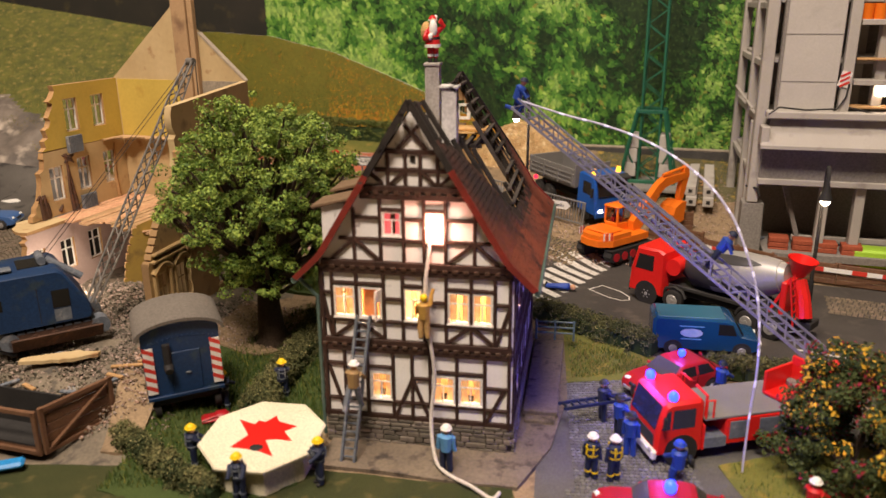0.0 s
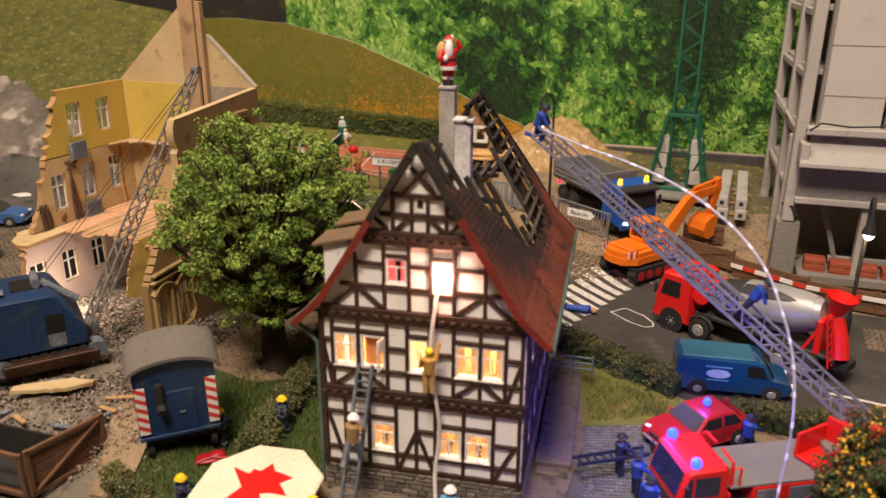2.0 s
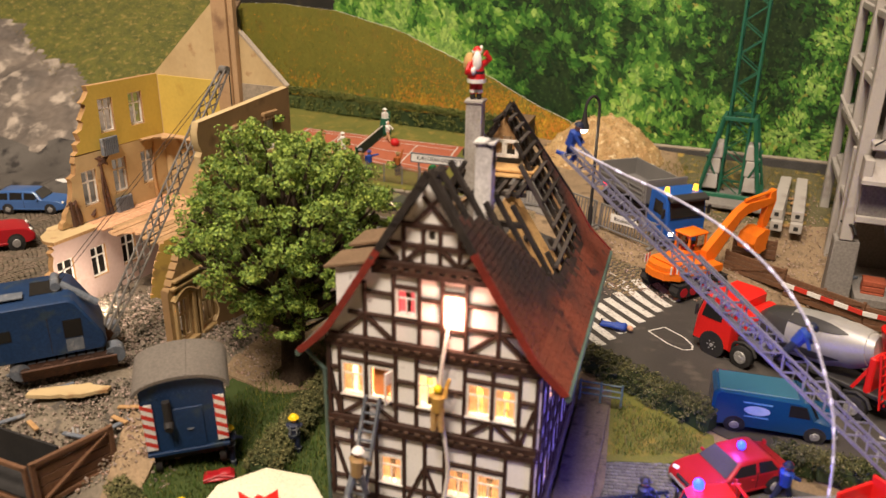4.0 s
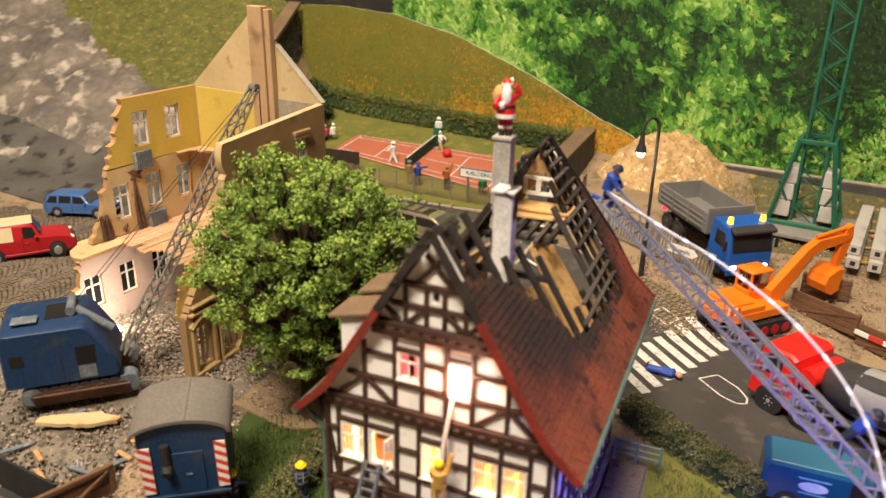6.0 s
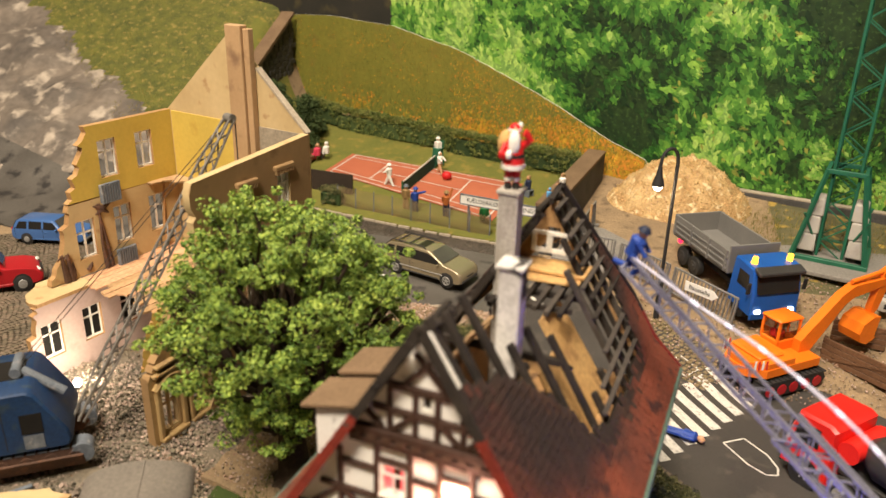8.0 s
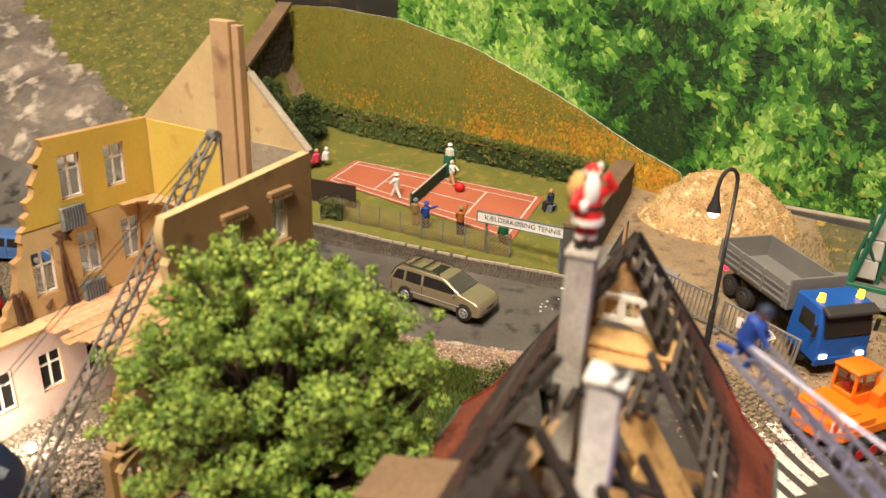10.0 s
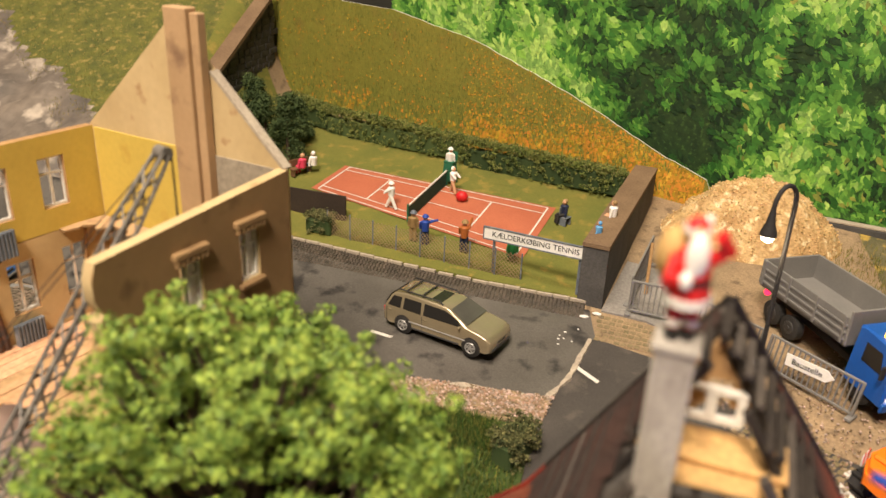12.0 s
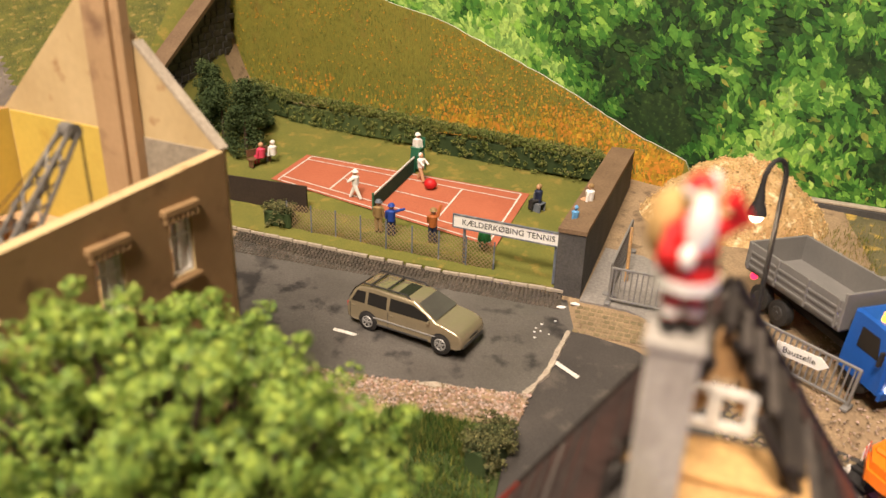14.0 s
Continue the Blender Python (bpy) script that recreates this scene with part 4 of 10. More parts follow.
    x, z, w, hh = small
    part("window", Geo().wall(rect(x - w / 2, z, x + w / 2, z + hh), -0.03, 0.1, 0, [rect(x - 0.11, z + 0.1, x + 0.11, z + hh - 0.06)]), M_WINFRAME, h)
    part("shutter", Geo().box(x, 0.1, z + 0.28, 0.26, 0.04, 0.36), M_CHARGREY, h)

    # plinth: mortar core with stone blocks
    part("plinth", Geo().box(0, DEPTH / 2, 0.57, 2 * H_ - 0.02, DEPTH - 0.02, 1.2), M_MORTAR, h)
    return h


HOUSE_OB = house()


def plinth_stones():
    r = random.Random(11)
    kinds = []
    for w in (0.34, 0.5, 0.66, 0.85):
        for hh in (0.17, 0.24):
            kinds.append((w, hh, mesh_of("stone", Geo().box(0, 0, 0, w - 0.035, 0.16, hh - 0.03, 0.025), M_STONE)))
    for side in range(2):
        z = 0.02
        length = 2 * HALF if side == 0 else DEPTH
        while z < 1.12:
            hh = r.choice((0.17, 0.24))
            p = 0.0
            while p < length - 0.1:
                w, _, me = r.choice([k for k in kinds if k[1] == hh])
                if p + w > length + 0.05:
                    w, _, me = [k for k in kinds if k[1] == hh][0]
                    if p + w > length + 0.1:
                        break
                c = p + w / 2
                d = r.uniform(-0.03, 0.03)
                if side == 0:
                    piece("stone", me, HOUSE_OB, c - HALF, -0.05 + d, z + hh / 2)
                else:
                    piece("stone", me, HOUSE_OB, HALF + 0.05 + d, c, z + hh / 2, 90)
                p += w
            z += hh


def house_roof():
    h = HOUSE_OB
    r = random.Random(4)
    x_edge = 4.62

    def slope_pts():
        """Down the slope: running length, x and height."""
        out, s, prev = [], 0.0, None
        a = 0.0
        while a <= x_edge + 1e-6:
            p = (a, roof_z(a))
            if prev:
                s += math.hypot(p[0] - prev[0], p[1] - prev[1])
            out.append((s, p[0], p[1]))
            prev = p
            a += 0.06
        return out
    prof = slope_pts()
    total = prof[-1][0]

    def on_slope(s):
        for i in range(len(prof) - 1):
            if prof[i][0] <= s <= prof[i + 1][0]:
                t = (s - prof[i][0]) / (prof[i + 1][0] - prof[i][0])
                return prof[i][1] + (prof[i + 1][1] - prof[i][1]) * t, prof[i][2] + (prof[i + 1][2] - prof[i][2]) * t
        return prof[-1][1], prof[-1][2]

    ya, yb = -0.45, DEPTH + 0.75

    def back(sgn, s):
        """The rear verge, which runs out a little towards the eave of the steep side."""
        return yb + (min(1.5, 0.30 * s) if sgn > 0 else 0.0)

    def gone(sgn, y, s):
        """Where the fire took the covering: from the ridge down to a ragged line."""
        w = 0.25 * noise.noise(Vector((y * 1.7, s, sgn)))
        if sgn > 0:
            lim = [(-0.5, 1.7), (0.5, 1.9), (1.5, 2.4), (2.6, 3.2), (3.4, 4.0), (4.0, 4.8), (4.5, 5.9), (5.6, 6.2), (7.6, 6.5), (10.0, 6.4), (10.9, 6.0), (11.3, 3.5), (11.6, 2.0), (12.7, 0.4)]
        else:
            lim = [(-0.5, 0.6), (0.6, 1.9), (2.0, 2.7), (4.0, 3.5), (5.5, 3.4), (7.0, 3.1), (8.9, 2.5), (9.8, 1.3), (10.6, 0.3), (12, 0.1)]
        for (a, b), (c, d) in zip(lim, lim[1:]):
            if a <= y <= c:
                return s < b + (d - b) * (y - a) / (c - a) + w
        return False
    rows = int(total / 0.24)
    cols = int((yb - ya) / 0.17)
    for sgn in (-1, 1):
        under, tiles, char = Geo(), Geo(), Geo()
        for i in range(rows):
            s0, s1 = i * total / rows, (i + 1) * total / rows
            x0, z0 = on_slope(s0)
            x1, z1 = on_slope(min(total, s1 + 0.05))
            for j in range(cols):
                y0 = ya + (back(sgn, s0) - ya) * j / cols
                y1 = ya + (back(sgn, s0) - ya) * (j + 1) / cols
                ym = (y0 + y1) / 2
                if gone(sgn, ym, (s0 + s1) / 2):
                    continue
                lift = 0.035 + r.uniform(-0.012, 0.012)
                near = (gone(sgn, ym, (s0 + s1) / 2 - 0.5) and r.random() < 0.6) or (sgn < 0 and s0 < 6.3 + 0.8 * noise.noise(Vector((ym * 0.6, 0, 3))))
                g = char if near else tiles
                # one tile: a slightly arched plate with a thick lower edge
                nx, nz = 0.85, 0.53
                b0, b1 = 0.0, lift
                vs = []
                for (xx, zz, b) in ((x0, z0, b0), (x1, z1, b1)):
                    for yy, c in ((y0 + 0.008, 0.0), (ym, 0.03), (y1 - 0.008, 0.0)):
                        vs.append((sgn * (xx + nx * (b + c)), yy, zz + nz * (b + c)))
                for yy in (y0 + 0.008, ym, y1 - 0.008):
                    vs.append((sgn * (x1 - nx * 0.03), yy, z1 - nz * 0.03))
                fs = [(0, 3, 4, 1), (1, 4, 5, 2), (3, 6, 7, 4), (4, 7, 8, 5)]
                if sgn < 0:
                    fs = [tuple(reversed(q)) for q in fs]
                g.add(vs, fs)
                t = 0.09
                us = [(sgn * (x0 - nx * t), y0, z0 - nz * t), (sgn * (x1 - nx * t), y0, z1 - nz * t), (sgn * (x1 - nx * t), y1, z1 - nz * t), (sgn * (x0 - nx * t), y1, z0 - nz * t),
                      (sgn * (x0 - nx * .02), y0, z0 - nz * .02), (sgn * (x1 - nx * .02), y0, z1 - nz * .02), (sgn * (x1 - nx * .02), y1, z1 - nz * .02), (sgn * (x0 - nx * .02), y1, z0 - nz * .02)]
                under.add(us, [(0, 1, 2, 3), (4, 7, 6, 5), (0, 4, 5, 1), (1, 5, 6, 2), (2, 6, 7, 3), (3, 7, 4, 0)])
        rf = part("roof_slope", under, M_CHAR, h, "roof deck", 20)
        part("tiles", tiles, M_TILE, rf, "red-brown roof tiles", 50, "stuff")
        part("charred_tiles", char, M_BURNT_TILE, rf, "soot-black roof tiles", 50, "stuff")
        # rafters and battens over the burnt part
        right = ((0.25, 0.0, 2.4), (0.95, 0.2, 2.6), (2.0, 0.2, 3.2), (3.0, 2.1, 3.8), (4.2, 2.2, 5.0), (5.3, 3.0, 6.5), (6.2, 5.4, 6.6), (7.3, 5.2, 6.7), (8.5, 2.2, 6.8), (9.4, 1.4, 6.8), (10.2, 0.5, 6.8), (10.95, 0.05, 6.8))
        left = ((0.25, 0.0, 5.5), (1.3, 0.2, 5.5), (2.4, 0.9, 5.5), (3.7, 1.9, 5.5), (5.4, 2.3, 5.5), (6.4, 1.6, 5.5), (7.4, 2.2, 5.5), (8.5, 1.2, 5.5), (9.6, 0.6, 5.5), (10.6, 0.0, 5.5))
        for y, s_top, s_end in (right if sgn > 0 else left):
            x0, z0 = on_slope(s_top)
            x1, z1 = on_slope(s_end)
            g = Geo().beam((sgn * (x0 - 0.14), y, z0 - 0.12), (sgn * (x1 - 0.14), y + r.uniform(-0.1, 0.1), z1 - 0.12), 0.17, 0.24, 0, (0, 1, 0), 0.02)
            part("rafter", g, M_CHAR if r.random() < 0.75 else M_CHARGREY, h)
        for i in range(12):
            s = 0.5 + i * 0.5
            x0, z0 = on_slope(s)
            for (a, b) in ((9.9 - 0.22 * i if i < 8 else 7.6 - 0.9 * (i % 3), 11.1 + 0.25 * s if i < 9 else 10.9),) if sgn > 0 else ((-0.3, 2.0), (8.9 if i < 6 else 5.6 + 0.15 * i, 11.0)):
                if r.random() < 0.12 or (sgn < 0 and i > 10):
                    continue
                g = Geo().beam((sgn * x0, a + r.uniform(-0.4, 0.4), z0), (sgn * x0, b + r.uniform(-0.3, 0.1), z0), 0.15, 0.09, 0, (0, 0, 1))
                part("batten", g, M_CHAR if r.random() < 0.7 else M_CHARGREY, h)
        # verge boards on both gables
        for y, nm in ((ya - 0.02, "verge_board"), (yb + 0.02, "verge_board")):
            g = Geo()
            vs, fs, n_ = [], [], 26
            for i in range(n_ + 1):
                x0, z0 = on_slope(total * i / n_)
                for dy, dn in ((-0.05, -0.14), (0.05, -0.14), (0.05, 0.1), (-0.05, 0.1)):
                    vs.append((sgn * (x0 + 0.85 * dn), (y if y < 5 else back(sgn, total * i / n_) + 0.02) + dy, z0 + 0.53 * dn))
            for i in range(n_):
                for k_ in range(4):
                    q = (4 * i + k_, 4 * i + (k_ + 1) % 4, 4 * i + 4 + (k_ + 1) % 4, 4 * i + 4 + k_)
                    fs.append(q if sgn < 0 else tuple(reversed(q)))
            fs += [(0, 1, 2, 3), tuple(4 * n_ + i for i in (3, 2, 1, 0))]
            g.add(vs, fs)
            g.k = [1 if q[0] < (40 if y < 5 else 76) else 0 for q in g.f]
            part(nm, g, [M_VERGE, M_CHAR], h)
        # gutter
        xg, zg = on_slope(total)
        g = Geo()
        g.tube([(sgn * (xg + 0.05), ya, zg - 0.12), (sgn * (xg + 0.05), back(sgn, total), zg - 0.12)], 0.12, 8)
        part("gutter", g, M_GUTTER, h)
        if sgn > 0:
            continue
        pipe = Geo().tube([(sgn * (xg + 0.05), 0.05, zg - 0.15), (sgn * (HALF + 0.15), 0.08, zg - 0.9), (sgn * (HALF + 0.15), 0.08, 0.2)], 0.08, 8)
        part("downpipe", pipe, M_GUTTER, h)
    # fallen timbers and collar beams
    for y in (0.35, 5.2):
        part("collar_beam", Geo().beam((-1.9, y, 10.6), (1.9, y, 10.6), 0.18, 0.2), M_CHAR, h)
    part("ridge_beam", Geo().beam((0, 9.9, RIDGE_Z - 0.25), (0, DEPTH + 0.6, RIDGE_Z - 0.1), 0.16, 0.2), M_CHAR, h)
    for i in range(9):
        x, y = r.uniform(-2.2, 2.6), r.uniform(3.0, 9.0)
        a = r.uniform(0, 3.1)
        l = r.uniform(1.2, 2.6)
        part("fallen_beam", Geo().beam((x, y, 8.0 + r.uniform(0, 0.3)), (x + l * math.cos(a), y + l * math.sin(a), 8.1 + r.uniform(0.2, 1.6)), 0.17, 0.19), M_CHAR, h)
    for x in (-0.95, -0.5, -0.05, 0.4, 0.85, 1.25):
        part("floor_joist", Geo().beam((x, 6.9 + r.uniform(-0.3, 0.5), 11.1), (x + 0.1, 9.3, 11.25), 0.16, 0.16), M_CHAR if r.random() < 0.7 else M_CHARGREY, h)
    for y in (7.5, 8.5):
        part("floor_joist", Geo().beam((-1.3, y, 11.0), (1.5, y + 0.2, 11.0), 0.18, 0.16), M_CHAR, h)
    # inner lining that hangs under the steep slope, tan and scorched
    for (ya_, yb_, sa, sb) in ((5.1, 6.6, 3.9, 6.6), (6.75, 8.7, 2.9, 6.6)):
        xa, za = on_slope(sa)
        xb, zb = on_slope(sb)
        lg = Geo().add([(x - 0.75 + dx, y, z - 0.55 + dz) for dx, dz in ((0, 0), (-0.07, -0.05)) for x, y, z in ((xa, ya_, za), (xa, yb_, za), (xb, yb_ + 0.2, zb), (xb, ya_ - 0.1, zb))],
                       [(3, 2, 1, 0), (4, 5, 6, 7), (0, 1, 5, 4), (1, 2, 6, 5), (2, 3, 7, 6), (3, 0, 4, 7)])
        part("loose_panel", lg, M_TANBOARD, h, "tan lining board hanging loose")
    xa, za = on_slope(2.3)
    xb, zb = on_slope(5.2)
    lg = Geo().add([(0.7 - x + dx, y, z - 0.45 + dz) for dx, dz in ((0, 0), (0.07, -0.05)) for x, y, z in ((xa, 3.9, za), (xa, 5.9, za - 0.3), (xb, 6.2, zb), (xb, 3.6, zb))],
                   [(0, 1, 2, 3), (7, 6, 5, 4), (4, 5, 1, 0), (5, 6, 2, 1), (6, 7, 3, 2), (7, 4, 0, 3)])
    part("loose_panel", lg, M_CHIMTAN, h, "scorched tan lining board")
    # chimneys
    c1 = part("chimney", Geo().box(-0.72, 7.75, 11.2, 0.66, 0.66, 6.8, 0.04, 0, taper=0.96), M_CHIMGREY, h, "pale grey chimney with a worn top")
    part("cap", Geo().box(-0.72, 7.75, 14.62, 0.74, 0.74, 0.14, 0.03), M_CHIMGREY, c1)
    c2 = part("chimney", Geo().box(0.78, 3.55, 12.3, 0.60, 0.58, 3.5, 0.03), M_SOOTWHITE, h, "sooty white chimney in the burnt attic")
    part("cap", Geo().box(0.78, 3.55, 14.08, 0.76, 0.74, 0.12, 0.03), M_SOOTWHITE, c2)
    part("brick_foot", Geo().box(0.78, 3.55, 9.2, 0.66, 0.66, 2.7, 0.04), M_CHAR, c2, "charred chimney foot")
    # scorched boards of the attic: ceiling remains on joists and a shelf of board by the rear gable
    part("attic_ceiling", Geo().box(0, 9.75, 11.5, 3.0, 1.1, 0.12, 0.02), M_TANBOARD, h, "scorched tan ceiling boards")
    part("attic_ceiling", Geo(at(0.3, 9.0, 11.38, 4, -8)).box(0, 0, 0, 2.2, 0.8, 0.1, 0.02), M_TANBOARD, h)
    part("attic_board", Geo(at(0.2, 4.6, 9.0, 8, 55)).box(0, 0, 0, 2.2, 0.08, 1.8), M_TAN, h)
    part("attic_wall", Geo().box(-1.1, 6.2, 9.0, 0.1, 2.6, 2.4), M_OUTTAN, h, "scorched brown attic partition")
    # dormer on the other slope
    d = Geo()
    d.box(-3.3, 3.2, 8.7, 1.9, 2.6, 1.8, 0.03)
    part("dormer", d, M_PLASTER, h, "white dormer wall")
    dr = Geo()
    dr.box(0, 0, 0, 2.6, 1.6, 0.14, 0.03, 0, at(-3.35, 2.5, 9.75, 0, 0, -14))
    dr.box(0, 0, 0, 2.4, 1.6, 0.14, 0.03, 0, at(-3.1, 4.0, 10.05, 0, 0, -14))
    part("dormer_roof", dr, M_WALLCAP, h, "brown dormer roof boards")


house_roof()
for lx, ly, z, w in ((-2.3, 1.2, 6.4, 0.05), (0.0, 1.2, 6.3, 0.09), (2.2, 1.2, 6.3, 0.06), (-1.4, 1.2, 2.9, 0.05), (1.6, 1.2, 2.9, 0.06)):
    c, s = math.cos(radians(HOUSE["rz"])), math.sin(radians(HOUSE["rz"]))
    small_lamp(HOUSE["x"] + lx * c - ly * s, HOUSE["y"] + lx * s + ly * c, z, w, (1.0, 0.62, 0.28), 0.2)


# ---- the half-demolished house ----
RUIN = dict(x=-11.8, y=46.5, z=0.6, rz=-17.8)


def ragged(pts, r, step=0.35, amp=0.16):
    """A broken edge through the points."""
    out = []
    for (a, b), (c, d) in zip(pts, pts[1:]):
        n = max(1, int(math.hypot(c - a, d - b) / step))
        for i in range(n):
            t = i / n
            out.append((a + (c - a) * t + r.uniform(-amp, amp), b + (d - b) * t + r.uniform(-amp, amp)))
    out.append(pts[-1])
    return out


def ruin_window(parent, w, h, m):
    g = Geo(m)
    g.wall(rect(-w / 2, 0, w / 2, h), -0.06, 0.06, 0, [rect(-w / 2 + 0.09, 0.09, w / 2 - 0.09, h - 0.09)])
    g.box(0, 0, h / 2, 0.09, 0.08, h - 0.1)
    g.box(0, 0, h * 0.66, w - 0.1, 0.08, 0.08)
    return part("window", g, M_WINFRAME, parent)


def ruin():
    r = random.Random(21)
    o = thing("ruined_house", "half-demolished ochre model house with yellow inner walls and broken edges", "house",
              RUIN["x"], RUIN["y"], RUIN["z"], RUIN["rz"])
    L, top, f2, f1 = -9.4, 12.3, 8.7, 4.9
    # back gable: ochre triangle over yellow room wall
    gab = [(L, 0), (0, 0), (0, top), (-4.55, 16.6), (L, top)]
    part("gable_wall", Geo().wall(gab, 0.0, 0.3), M_RUINTAN, o, "ochre gable wall")
    part("room_wall", Geo().wall(rect(L + 0.3, f2, -3.1, top - 0.05), -0.06, 0.0), M_YELLOW, o, "yellow painted room wall")
    part("room_wall", Geo().wall(rect(-3.1, f2, -0.3, top - 0.05), -0.06, 0.0), M_GREYPLASTER, o, "grey plaster room wall")
    part("room_wall", Geo().wall(rect(L + 0.3, f1, -0.3, f2), -0.05, 0.0), M_RUINTAN, o)
    part("room_wall", Geo().wall(rect(L + 0.3, 0.5, -0.3, f1), -0.05, 0.0), M_PINKWALL, o, "pale pink ground floor wall")
    cg = Geo()
    cg.box(-3.75, -0.3, 12.9, 1.0, 0.5, 8.3, 0.04)
    ch = part("chimney_breast", cg, M_CHIMTAN, o, "brown chimney breast rising above the gable")
    part("side_flue", Geo().box(-3.06, -0.22, 12.8, 0.36, 0.36, 8.2, 0.03), M_CHIMTAN, ch)
    cop = Geo()
    cop.beam((0.05, 0.15, top), (-2.9, 0.15, top + 2.76), 0.36, 0.10)
    part("verge", cop, M_KERB, o)
    # left wall: three storeys in different plaster, broken at the free end
    ml = at(L, 0, 0, 90)
    wins_u = [(-1.9, 9.6), (-4.1, 9.6)]
    wins_m = [(-1.5, 6.0), (-3.7, 6.0), (-5.9, 5.8)]
    wins_l = [(-4.75, 2.1), (-6.92, 2.1), (-9.1, 2.05)]
    inset = at(L + 1.0, 0, 0, 90)

    def strip(z0, z1, y_lo, y_hi, wins, mat, label, wh, ml=ml):
        edge = ragged([(y_lo, z0), ((y_lo + y_hi) / 2, (z0 + z1) / 2), (y_hi, z1)], r, 0.26, 0.2)
        outl = [(0.0, z0)] + [(0.0, z1)] + list(reversed(edge))
        holes = [rect(y - 0.52, z, y + 0.52, z + wh) for y, z in wins]
        wl = part("side_wall", Geo().wall(outl, -0.18, 0.18, 0, holes, m=ml, kside=1), [mat, M_WOODRAW], o, label)
        for y, z in wins:
            wn = ruin_window(wl, 1.12, wh, ml @ at(y, 0.02, z))
            # ground storey frames get a dark plate for the shade seen through them
            if z < f1:
                part("pane", Geo(ml @ at(y, 0.02, z)).box(0, 0.03, wh / 2, 1.0, 0.02, wh - 0.1), M_DARKGLASS, wn, "dark plate standing in for the shade beyond the window")
    strip(f2, top, -6.5, -5.2, wins_u, M_YELLOW, "yellow inner wall of the top storey", 1.9)
    strip(f1, f2, -8.0, -6.6, wins_m, M_RUINTAN, "ochre inner wall of the middle storey", 2.0)
    strip(0.0, f1 - 0.12, -10.6, -9.75, wins_l, M_PINKWALL, "pale pink inner wall of the ground storey", 1.75, inset)
    # radiators
    for y, z in ((-4.4, f2 - 0.3), (-3.9, f1 - 0.1)):
        rd = part("radiator", Geo().box(L + 0.34, y, z + 0.5, 0.12, 1.1, 0.95, 0.02), M_GREYMETAL, o, "grey ribbed radiator")
        for i in range(8):
            part("rib", Geo().box(L + 0.45, y - 0.49 + i * 0.14, z + 0.5, 0.16, 0.10, 1.0, 0.02), M_GREYMETAL, rd)
    # right outer wall, seen from outside, with lintels and white windows
    mr = at(0, 0, 0, 90)
    oww = [(-1.9, 9.2), (-4.3, 9.0), (-1.9, 5.2), (-4.3, 5.0), (-1.9, 1.3), (-4.3, 1.3)]
    edge = ragged([(-7.4, 0), (-7.0, 5.0), (-7.4, 9.0), (-7.3, 11.7)], r, 0.4, 0.15)
    outl = [(0.0, 0.0), (0.0, top)] + list(reversed(edge))
    wr = part("side_wall", Geo().wall(outl, -0.2, 0.2, 0, [rect(y - 0.42, z, y + 0.42, z + 1.75) for y, z in oww], m=mr, kside=1), [M_OUTTAN, M_RUINTAN], o, "weathered tan outer wall")
    for y, z in oww:
        wn = ruin_window(wr, 0.86, 1.75, mr @ at(y, -0.05, z))
        part("pane", Geo(mr @ at(y, 0.0, z)).box(0.1, 0.02, 0.875, 0.55, 0.02, 1.6), M_WINFRAME, wn, "pale blank pane behind the window")
        lg = Geo(mr)
        lg.box(y, -0.26, z + 1.98, 1.3, 0.25, 0.26, 0.05)
        for i in range(7):
            lg.box(y - 0.54 + i * 0.18, -0.3, z + 1.78, 0.14, 0.16, 0.2, 0.03)
        lg.box(y, -0.24, z - 0.12, 1.1, 0.2, 0.16, 0.03)
        part("lintel", lg, M_OUTTAN, wr)
    part("cornice", Geo(mr).box(-3.7, -0.24, 4.2, 7.4, 0.14, 0.2, 0.03), M_OUTTAN, wr)
    part("capital", Geo(mr).box(-7.2, -0.3, 9.2, 0.8, 0.4, 0.6, 0.08), M_WOODRAW, wr)
    # broken floors
    edge = ragged([(L + 0.3, -2.2), (L + 0.45, -1.8), (L + 0.75, -1.1), (L + 1.65, -0.9), (-3.0, -0.5), (-0.3, -0.35)], r, 0.22, 0.3)
    fl = [(L + 0.3, -0.1), (-0.3, -0.1)] + list(reversed(edge))
    part("floor_slab", Geo().plate(list(reversed(fl)), f2 - 0.03, f2 + 0.05, 0, kside=1), [M_CHIMTAN, M_OUTTAN], o, "splintered floor boards")
    # ledge where the ground storey stands inside the wall above
    led = ragged([(L - 0.1, -6.6), (L - 0.9, -7.2), (L - 1.0, -8.2), (L - 0.2, -9.2), (L + 0.75, -9.75), (L + 1.2, -9.6)], r, 0.35, 0.08)
    part("ledge", Geo().plate([(L + 1.2, -6.6)] + led, f1 - 0.1, f1 + 0.06, 0, kside=1), [M_RUINTAN, M_WOODRAW], o, "tan plaster ledge above the pink wall")
    # floorboards of the middle storey, snapped off at uneven lengths
    nb = 21
    for i in range(nb):
        x0 = L + 0.2 + i * (8.9 / nb)
        x1 = x0 + 8.9 / nb - 0.025
        end = -6.75 + 0.28 * math.sin(i * 1.9) + r.uniform(-0.22, 0.22) + (0.5 if i in (8, 9) else 0.0)
        cut = [(x0, end + r.uniform(-0.16, 0.16)), ((x0 + x1) / 2, end + r.uniform(-0.2, 0.2)), (x1, end + r.uniform(-0.16, 0.16))]
        sag = 0.0 if i < 8 else 0.02 * (i - 8)
        part("plank", Geo(at(0, -0.1, f1 - 0.06, 0, 0, 0)).plate(cut + [(x1, 0.0), (x0, 0.0)], -sag, 0.08 - sag + r.uniform(0, 0.03)), M_PLANK, o)
